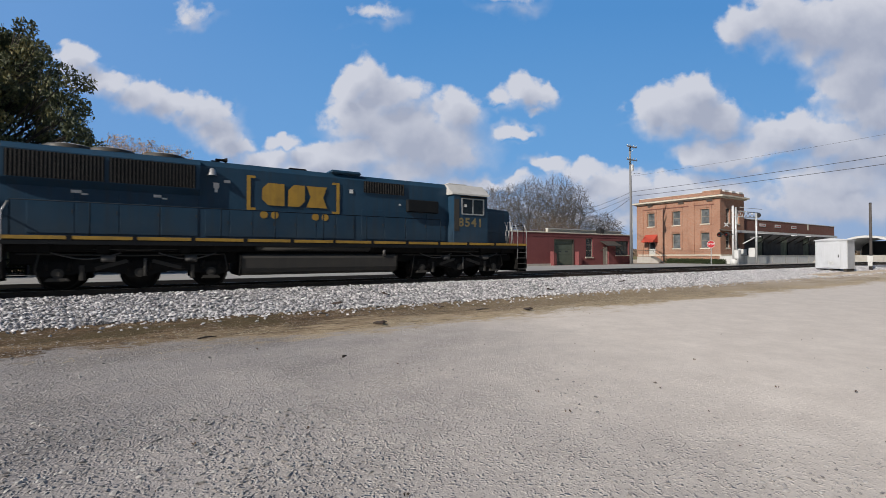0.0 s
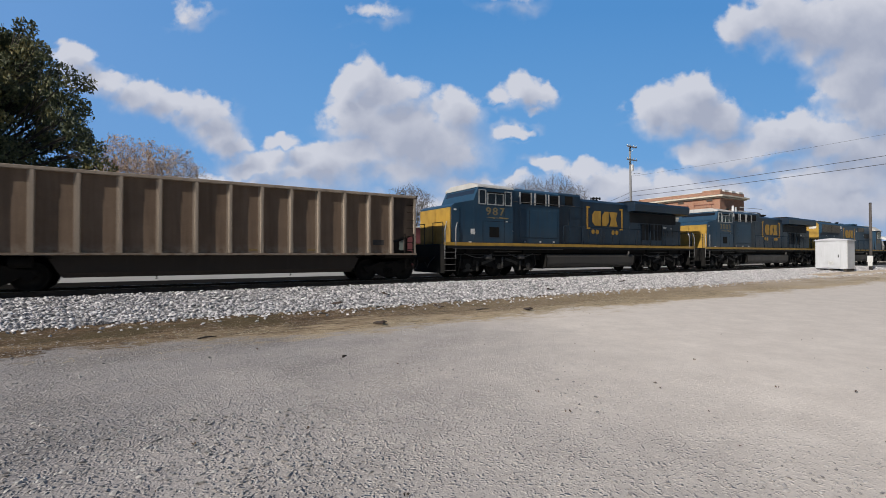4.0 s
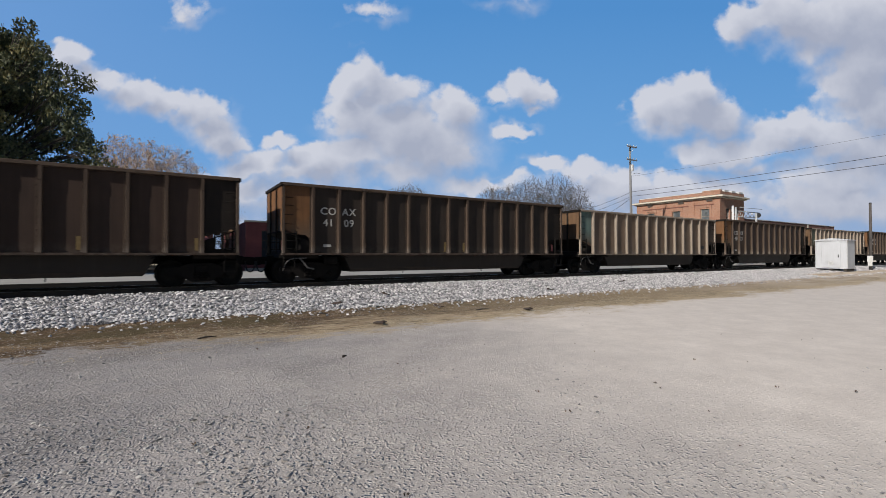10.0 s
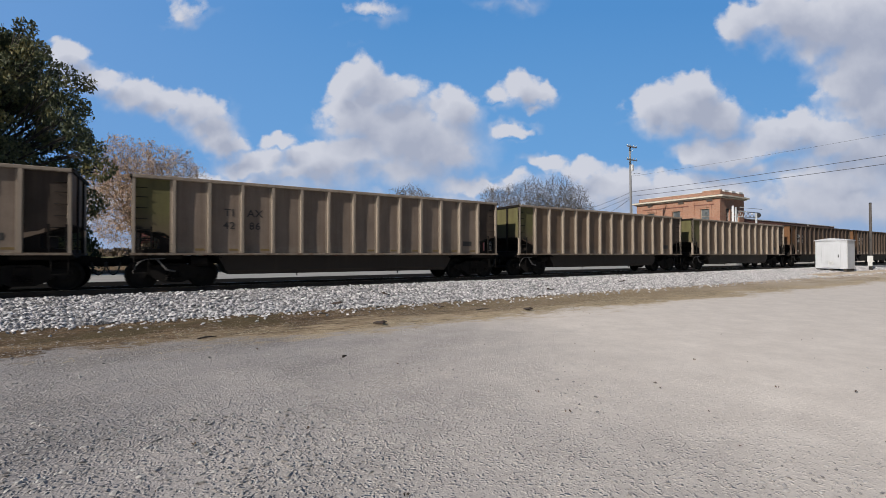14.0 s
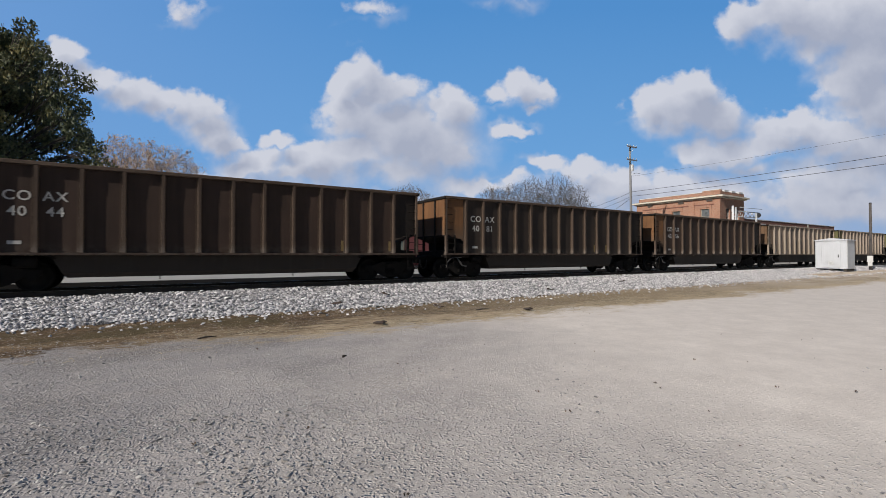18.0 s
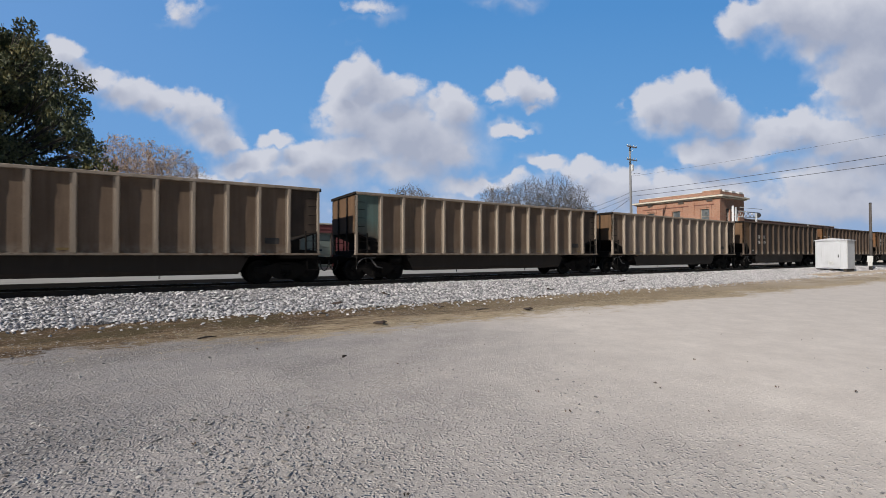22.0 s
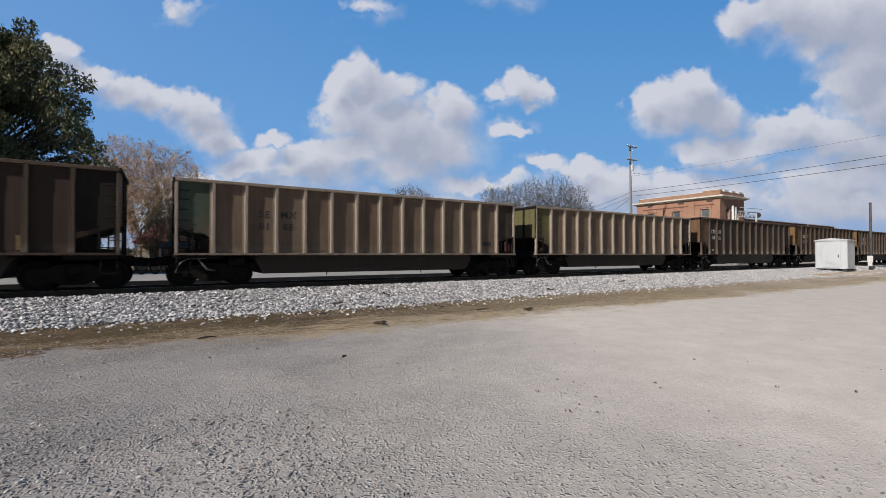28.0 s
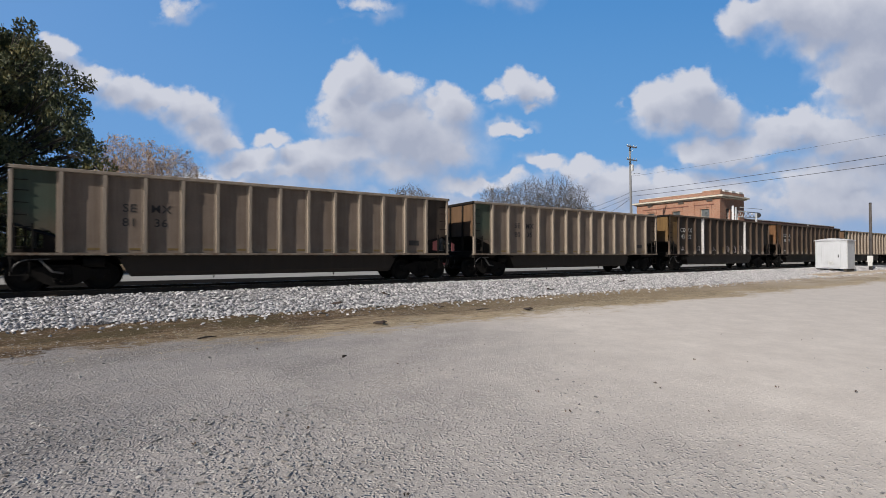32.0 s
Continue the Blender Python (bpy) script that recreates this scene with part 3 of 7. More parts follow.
def truck(parent, x):
    t = part("truck", bolster_mesh, truck_mat, parent, "cast steel truck", pose(x, 0, 0))
    for side in (-1, 1):
        part("side_frame", frame_mesh[side], truck_mat, t)
        part("spring_group", spring_mesh[side], truck_mat, t)
        for dx in (-0.89, 0.89):
            part("bearing_cap", cap_mesh[side], truck_mat, t, at=pose(dx, 0, 0.457))
    for y in (-0.55, 0.55):
        part("brake_beam", brake_mesh, truck_mat, t, at=pose(0, y, 0))
    for dx in (-0.89, 0.89):
        w = part("wheelset", wheel_mesh, wheel_mat, t)
        w.matrix_parent_inverse = pose(dx, 0, 0.457)
        CAR_AXLES.append(w)


N_RIBS = 13
RIB_X = [1.14 + i * (BODY - 2.28) / (N_RIBS - 1) for i in range(N_RIBS)]


def side_sheet(side):
    """The long side between the end bays, slightly inset behind the ribs."""
    y = side * (HALF - RECESS)
    s = Shape().box(1.10, BODY - 1.10, min(y, y - side * 0.02), max(y, y - side * 0.02), SILL, TOP - 0.06)
    return s


def end_sheet(side, x0, x1, slope):
    """Side sheet of an end bay, cut off along the slope of the hopper floor."""
    y = side * (HALF - RECESS)
    zs = (1.98, 1.72) if slope > 0 else (1.72, 1.98)
    pick = random.Random(int(x0 * 10))
    low = [(x0 + (x1 - x0) * i / 9, zs[0] + (zs[1] - zs[0]) * i / 9 + (pick.uniform(-0.07, 0.07) if 0 < i < 9 else 0)) for i in range(10)]
    return Shape().prism(low + [(x1, TOP - 0.06), (x0, TOP - 0.06)], min(y, y - side * 0.02), max(y, y - side * 0.02))


rib_mesh = {}
for side in (-1, 1):
    y0, y1 = sorted((side * (HALF - RECESS - 0.01), side * HALF))
    s = Shape()
    o = [(-0.062, y0), (-0.042, y1), (0.042, y1), (0.062, y0)] if side > 0 else [(-0.062, y1), (-0.042, y0), (0.042, y0), (0.062, y1)]
    s.prism(o, SILL + 0.02, TOP - 0.10, "z")
    s.box(-0.05, 0.05, min(side * HALF, side * (HALF + 0.008)), max(side * HALF, side * (HALF + 0.008)), SILL + 0.02, SILL + 0.42)
    s.box(-0.05, 0.05, min(side * HALF, side * (HALF + 0.008)), max(side * HALF, side * (HALF + 0.008)), TOP - 0.50, TOP - 0.12)
    # bolted flange beside the rib
    ya, yb = sorted((side * (HALF - RECESS), side * (HALF - RECESS + 0.012)))
    s.box(-0.118, -0.06, ya, yb, SILL + 0.03, TOP - 0.12)
    yc, yd = sorted((side * (HALF - RECESS + 0.012), side * (HALF - RECESS + 0.03)))
    for i in range(13):
        zc = SILL + 0.12 + i * 0.178
        s.box(-0.108, -0.076, yc, yd, zc - 0.018, zc + 0.018)
    rib_mesh[side] = s.mesh("rib")
meshes = {}
for side in (-1, 1):
    y0, y1 = sorted((side * (HALF - 0.18), side * (HALF + 0.03)))
    meshes["cap", side] = Shape().box(0, BODY, *sorted((side * (HALF - 0.18), side * (HALF + 0.006))), TOP - 0.11, TOP, 0.015).mesh("top_rail")
    meshes["sill", side] = Shape().box(-0.02, BODY + 0.02, y0, y1, SILL - 0.06, SILL + 0.015, 0.008).mesh("side_sill")
    meshes["sheet", side] = side_sheet(side).mesh("side_sheet")
    meshes["rear", side] = end_sheet(side, 0.03, 1.10, 1).mesh("end_bay_sheet")
    meshes["front", side] = end_sheet(side, BODY - 1.10, BODY - 0.03, -1).mesh("end_bay_sheet")
for q, x in (("rear", 0.0), ("front", BODY)):
    sg = 1 if q == "rear" else -1
    xa, xb = sorted((x, x + sg * 0.03))
    meshes["wall", q] = Shape().box(xa, xb, -HALF + 0.03, HALF - 0.03, 1.95, TOP - 0.02).mesh("end_wall")
    meshes["slope", q] = Shape().prism([(x, 2.0), (x + sg * 2.6, 1.0), (x + sg * 2.6, 0.96), (x, 1.95)], -HALF + 0.19, HALF - 0.19).mesh("slope_sheet")
    meshes["web", q] = Shape().prism([(x + sg * 0.10, 0.95), (x + sg * 1.4, 0.95), (x + sg * 1.4, 1.45), (x + sg * 0.72, 1.70), (x + sg * 0.72, 1.30), (x + sg * 0.10, 1.26)], -HALF + 0.2, HALF - 0.2).mesh("body_bolster")
    meshes["endcap", q] = Shape().box(*sorted((x - sg * 0.06, x + sg * 0.08)), -HALF, HALF, TOP - 0.12, TOP - 0.005, 0.012).mesh("end_rail")
    meshes["posts", q] = Shape().box(*sorted((x - sg * 0.05, x - sg * 0.005)), -0.05, 0.05, SILL, TOP - 0.12).mesh("end_post")
    meshes["platform", q] = Shape().box(*sorted((x - sg * 0.05, x + sg * 1.3)), -1.2, 1.2, SILL - 0.16, SILL - 0.06, 0.01).mesh("end_platform")
    for side in (-1, 1):
        y0, y1 = sorted((side * (HALF - 0.14), side * (HALF - 0.02)))
        meshes["corner", q, side] = Shape().box(*sorted((x, x + sg * 0.09)), y0, y1, SILL, TOP - 0.1, 0.008).mesh("corner_post")
        s = Shape()
        xs2 = (x + sg * 0.12, x + sg * 0.52)
        for xx in xs2:
            s.box(xx - 0.022, xx + 0.022, y0, y1 - 0.06, SILL, 2.0)
        for z in (1.32, 1.62, 1.9):
            s.tube([(xs2[0], side * (HALF - 0.03), z), (xs2[1], side * (HALF - 0.03), z)], 0.014, 6)
        meshes["ladder", q, side] = s.mesh("ladder")
        s = Shape()
        s.tube([(x + sg * 0.1, side * (HALF - 0.15), 0), (x + sg * 0.1, side * (HALF - 0.07), 0), (x + sg * 0.40, side * (HALF - 0.07), 0), (x + sg * 0.40, side * (HALF - 0.15), 0)], 0.012, 5)
        meshes["grabs", q, side] = s.mesh("grab_iron")
        s = Shape()
        for xx in (x + sg * 0.06, x + sg * 0.46):
            s.tube([(xx, side * (HALF - 0.05), SILL - 0.05), (xx, side * (HALF - 0.05), 0.52)], 0.02, 5)
        s.box(*sorted((x + sg * 0.05, x + sg * 0.47)), side * (HALF - 0.05) - 0.04, side * (HALF - 0.05) + 0.04, 0.50, 0.53)
        meshes["step", q, side] = s.mesh("step")
    s = Shape().box(*sorted((x - sg * 0.55, x + sg * 1.2)), -0.16, 0.16, 0.72, 1.02, 0.02)
    s.box(*sorted((x - sg * 0.745, x - sg * 0.5)), -0.13, 0.13, 0.70, 1.0, 0.04)
    meshes["coupler", q] = s.mesh("coupler")
    s = Shape()
    pts = []
    for i in range(9):
        a = math.pi * i / 8
        pts.append((x - sg * (0.36 + 0.36 * (1 - math.cos(a)) / 2), -0.35, 0.86 - 0.42 * math.sin(a)))
    s.tube(pts, 0.026, 6)
    meshes["hose", q] = s.mesh("brake_hose")
tub = [(-HALF + 0.34, 1.075), (-HALF + 0.34, 0.55), (-HALF + 0.42, 0.40), (HALF - 0.42, 0.40), (HALF - 0.34, 0.55), (HALF - 0.34, 1.075)]
s = Shape().prism(tub, 2.45, BODY - 2.45, "x")
s.v = [(x + (1 if x < BODY / 2 else -1) * max(0.0, 1.0 - z) * 0.62, y, z) for x, y, z in s.v]
meshes["tub"] = s.mesh("floor_tub")
meshes["drains"] = Shape().tube([(0, -HALF + 0.45, 0.41), (0, -HALF + 0.45, 0.30)], 0.02, 5).mesh("drain_pipe")
meshes["centre"] = Shape().box(-0.3, BODY + 0.3, -0.25, 0.25, 0.78, 1.06, 0.02).mesh("centre_sill")
meshes["floor"] = Shape().box(2.5, BODY - 2.5, -HALF + 0.19, HALF - 0.19, 1.08, 1.11).mesh("floor_sheet")
arc = [(0.05 + 0.42 * (1 - math.cos(a / 8 * 1.571)), -HALF + 0.06, 0.50 + 0.46 * math.sin(a / 8 * 1.571)) for a in range(9)]
meshes["pipe"] = Shape().tube(arc + [(0.9, -HALF + 0.08, 0.97)], 0.022, 6).mesh("brake_pipe")
meshes["lever"] = Shape().tube([(0.65, -HALF + 0.1, 0.98), (0.95, -HALF + 0.1, 0.60), (1.2, -HALF + 0.1, 0.55)], 0.035, 6).mesh("brake_lever")
meshes["valve"] = Shape().disc((1.9, -HALF + 0.35, 0.88), 0.16, 0.5, "x", 12).mesh("brake_cylinder")


def hash_of(words):
    return sum((i + 1) * ord(ch) for i, ch in enumerate(words))


def coal_car(name, label, panel, rib, end, marks, ink):
    """An open coal gondola with ribbed sides and a hanging tub floor."""
    car = thing(name, label, "coal car", group="coal cars of the train")
    tan = rib is rib_tan
    kit = meshes if tan else meshes_b
    for side in (-1, 1):
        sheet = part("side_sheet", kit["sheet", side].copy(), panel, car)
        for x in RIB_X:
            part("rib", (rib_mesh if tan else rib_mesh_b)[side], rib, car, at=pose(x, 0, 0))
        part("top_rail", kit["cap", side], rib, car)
        part("side_sill", kit["sill", side], TAN[0] if tan else BROWN[0], car)
        part("end_bay_sheet", kit["rear", side].copy(), ENDS[end], car, "painted end panel")
        part("end_bay_sheet", kit["front", side].copy(), DARK_BAY["t" if tan else "b"], car, "dark end panel")
    for q in ("rear", "front"):
        part("end_wall", kit["wall", q].copy(), ENDS[end if end in ("green", "yellow", "orange") else "brown"], car)
        part("slope_sheet", meshes["slope", q], inside_mat, car)
        part("end_rail", kit["endcap", q], inside_mat, car)
        part("body_bolster", meshes["web", q], inside_mat, car)
        for y in (-0.55, 0.55):
            part("end_post", kit["posts", q], inside_mat, car, at=pose(0, y, 0))
        part("end_platform", meshes["platform", q], truck_mat, car)
        part("coupler", meshes["coupler", q], truck_mat, car)
        part("brake_hose", meshes["hose", q], hose_mat, car)
        for side in (-1, 1):
            part("corner_post", kit["corner", q, side], rib, car)
            part("ladder", meshes["ladder", q, side], truck_mat, car)
            for z in (2.25, 2.6, 2.95, 3.25):
                part("grab_iron", meshes["grabs", q, side], truck_mat, car, at=pose(0, 0, z))
            part("step", meshes["step", q, side], truck_mat, car)
    part("floor_tub", meshes["tub"], tub_mat, car)
    for i in range(2):
        part("drain_pipe", meshes["drains"], truck_mat, car, at=pose(5.2 + i * 4.3, 0, 0))
    part("centre_sill", meshes["centre"], truck_mat, car)
    part("floor_sheet", meshes["floor"], inside_mat, car)
    part("brake_lever", meshes["lever"], bright_mat, car)
    part("brake_pipe", meshes["pipe"], bright_mat, car)
    part("brake_cylinder", meshes["valve"], truck_mat, car)
    truck(car, 1.14)
    truck(car, BODY - 1.14)
    if marks:
        a, b, c, d = marks.split()
        y = -(HALF - RECESS) - 0.006
        mid, z0, size = (RIB_X[1], 2.79, 0.40) if a == "CO" else (RIB_X[2], 2.56, 0.36)
        for words, dx, z in ((a, -0.42, z0), (b, 0.42, z0), (c, -0.42, z0 - 0.45), (d, 0.42 if len(d) < 3 else 0.47, z0 - 0.45)):
            letters("lettering", words, size, ink, car, pose(mid + dx, y, z, 90, 0, 0), 1.12, 0.004)
    y = -(HALF - RECESS)
    pick = random.Random(hash_of(marks or end) + len(CAR_AXLES))
    if tan:
        for i in range(N_RIBS - 1):
            if pick.random() < (0.85 if panel is TAN[1] else 0.2):
                part("reflector", Shape().box(RIB_X[i + 1] - 0.42, RIB_X[i + 1] - 0.10, y - 0.006, y - 0.001, SILL + 0.10, SILL + 0.17), yellow_dot, car, "faded yellow reflector")
        part("data_patch", Shape().box(RIB_X[-2] + 0.2, RIB_X[-2] + 0.7, y - 0.006, y - 0.001, 1.5, 1.72), dark_text, car, "dark data panel")
    else:
        for i in pick.sample(range(2, N_RIBS - 1), 2):
            part("reflector", Shape().box(RIB_X[i + 1] - 0.22, RIB_X[i + 1] - 0.09, y - 0.006, y - 0.001, SILL + 0.10, SILL + 0.52), yellow_dot, car, "faded yellow reflector")
        part("data_patch", Shape().box(RIB_X[0] + 0.42, RIB_X[0] + 0.72, y - 0.006, y - 0.001, 1.40, 1.50), white_text, car, "small white data panel")
    return car


tub_mat = paint("tub_steel", (0.036, 0.028, 0.023), 0.6, (0.058, 0.048, 0.040), 0.6, spec=0.25)
# the brown cars stand a little taller: the same parts, drawn out above the sill
STRETCH = Matrix.Translation((0, 0, SILL)) @ Matrix.Diagonal((1, 1, (TOP + 0.14 - SILL) / (TOP - SILL), 1)) @ Matrix.Translation((0, 0, -SILL))
rib_mesh_b = {s_: m.copy() for s_, m in rib_mesh.items()}
meshes_b = {key: m.copy() for key, m in meshes.items() if isinstance(key, tuple) and key[0] in ("cap", "sill", "corner", "sheet", "rear", "front", "wall", "endcap", "posts")}
for m in list(rib_mesh_b.values()) + [m for key, m in meshes_b.items() if key[0] != "sill"]:
    m.transform(STRETCH)
rib_mesh_c = rib_mesh_b[-1].copy()
rib_new = plain("pale_new_rib", (0.50, 0.48, 0.47), 0.6)
grime_pale = plain("pale_spray_paint", (0.24, 0.21, 0.21), 0.7)

# place in the train (0 is the car at the reference point; higher numbers trail), colours, end colour, lettering
CARS = [(-8, "t0", "green", ""), (-7, "b0", "orange", "CO AX 40 43"), (-6, "t1", "darkgreen", ""), (-5, "b0", "orange", "CO AX 40 23"), (-4, "t0", "teal", ""),
        (-3, "b1", "orange", "CO AX 41 09"), (-2, "b0", "orange", "CO AX 40 52"), (-1, "t0", "green", ""), (0, "t0", "green", ""), (1, "t1", "green", "TI AX 42 86"),
        (2, "t1", "tan", ""), (3, "b0", "orange", "CO AX 42 56"), (4, "b1", "orange", "CO AX 40 81"), (5, "b0", "orange", "CO AX 40 44"), (6, "b1", "brown", "SE MX 98 609"),
        (7, "t1", "tan", ""), (8, "t0", "teal", ""), (9, "t0", "green", ""), (10, "b1", "yellow", "CO AX 42 92"), (11, "b0", "yellow", "CO AX 42 14"),
        (12, "b1", "brown", "CO AX 40 26"), (13, "t0", "green", ""), (14, "t0", "darkgreen", "SE MX 81 88"), (15, "b0", "orange", "CO AX 40 97"), (16, "b1", "yellow", "CO AX 43 32"),
        (17, "t1", "darkgreen", "SE MX 80 35"), (18, "t1", "darkgreen", "SE MX 81 36"), (19, "t1", "green", ""), (20, "b0", "orange", "")]
TRAIN = []
for n, look_, end, marks in CARS:
    if look_[0] == "t":
        lab = "weathered tan open coal car" + (" with pale ribs, %s end panel" % {"darkgreen": "dark green"}.get(end, end) if end != "tan" else "")
        c = coal_car("coal_car", lab, TAN[int(look_[1])], rib_tan, end, marks, dark_text)
    else:
        lab = "rusty brown open coal car" + (" with white lettering" if marks else "") + (", %s end panel" % {"yellow": "ochre"}.get(end, end) if end != "brown" else "")
        c = coal_car("coal_car", lab, BROWN[int(look_[1])], rib_brown, end, marks, white_text)
    TRAIN.append((c, -n * CAR))
    if n == 16:
        # faded scrawls low on the side and two unweathered ribs
        scrawl = random.Random(3)
        for i, size in ((0, 0.6), (2, 0.7), (4, 0.6), (6, 1.0), (7, 1.2), (8, 1.2), (9, 0.9)):
            pts, turn = [], scrawl.uniform(0, 6)
            for q in range(16):
                turn += scrawl.uniform(0.2, 1.1)
                pts.append((RIB_X[i] + 0.30 + 0.46 * q / 15 + 0.13 * size * math.cos(turn), -(HALF - RECESS) - 0.004, 1.52 + 0.24 * size * math.sin(turn * 0.9)))
            part("paint_scrawl", Shape().tube(pts, 0.016 + 0.006 * size, 4), grime_pale, c, "faded pale spray-paint scrawl")
        for i in (3, 9):
            part("new_rib", rib_mesh_c, rib_new, c, "pale replaced rib", pose(RIB_X[i], -0.012, 0))
    if n == 5:
        for z, w in ((2.85, 0.7), (2.55, 0.55)):
            part("paint_scrawl", Shape().box(0.15, 0.15 + w, -(HALF - RECESS) - 0.006, -(HALF - RECESS) - 0.001, z, z + 0.10), white_text, c, "pale scrawled bar")

# ---- train: locomotives ----
# Locomotive space: x from the trailing coupler, y = 0 on the track's centre, z = 0 at the rail top.
k = Nodes("loco_blue")
height = k.n("ShaderNodeSeparateXYZ", Vector=k.co).outputs[2]
navy = k.mix(k.ramp(k.noise(0.8, 5), 0.4, 0.7), (0.0125, 0.043, 0.081), (0.020, 0.055, 0.096))
navy = k.mix(k.math("MULTIPLY", k.ramp(k.noise(3.0, 5, 0.6, stretch=(1.6, 1.6, 0.12), seed=3.1), 0.48, 0.75), 0.5), navy, (0.026, 0.036, 0.047))
dust = k.math("MULTIPLY", k.ramp(height, 2.7, 1.6), k.ramp(k.noise(1.3, 5, 0.6, seed=1.0), 0.25, 0.7))
navy = k.mix(k.math("MULTIPLY", dust, 0.55), navy, (0.060, 0.067, 0.071))
blue = k.done(navy, 0.45, 0, k.noise(2.2, 3), 0.12, 0.03, spec=0.28)
k = Nodes("loco_hood_blue")
deep = k.mix(k.ramp(k.noise(0.9, 5), 0.4, 0.7), (0.0075, 0.020, 0.040), (0.012, 0.030, 0.052))
deep = k.mix(k.math("MULTIPLY", k.ramp(k.noise(2.6, 5, 0.6, stretch=(1.6, 1.6, 0.14), seed=5.1), 0.46, 0.72), 0.6), deep, (0.016, 0.019, 0.023))
deep_blue = k.done(deep, 0.38, 0, k.noise(2.2, 3), 0.14, 0.03, spec=0.3)
blue_dark = paint("loco_black", (0.009, 0.011, 0.014), 0.6, (0.02, 0.02, 0.019), 0.5, spec=0.15)
under = paint("loco_underframe", (0.010, 0.010, 0.010), 0.7, (0.028, 0.025, 0.022), 0.55, spec=0.1)
tank_mat = paint("fuel_tank_paint", (0.044, 0.042, 0.039), 0.5, (0.075, 0.066, 0.055), 0.55, spec=0.3)
loco_yellow = paint("loco_yellow", (0.40, 0.235, 0.030), 0.6, (0.10, 0.075, 0.036), 0.5, 2.0)
faded_yellow = paint("faded_yellow_figures", (0.22, 0.175, 0.08), 0.6, (0.08, 0.065, 0.035), 0.5)
roof_grey = paint("loco_roof_grey", (0.50, 0.49, 0.47), 0.6, (0.22, 0.2, 0.18), 0.4)
rail_grey = plain("handrail_paint", (0.010, 0.017, 0.026), 0.8, spec=0.1)
silver = plain("window_frame_metal", (0.45, 0.45, 0.45), 0.4, 0.5)
sticker = plain("white_sticker", (0.62, 0.62, 0.60), 0.6)
k = Nodes("cab_glass")
cab_glass = k.done((0.01, 0.012, 0.015), 0.06, 0.0)
LOCO_AXLES = []
arm_mat = paint("truck_arm_steel", (0.06, 0.056, 0.05), 0.7, (0.03, 0.028, 0.025), 0.5, spec=0.2)
loco_wheel = wheelset_shape(0.533).mesh("wheelset")
loco_cap = {side: Shape().disc((0, side * 1.17, 0), 0.15, 0.16, "y", 14).disc((0, side * 1.26, 0), 0.075, 0.04, "y", 10).mesh("journal_box") for side in (-1, 1)}


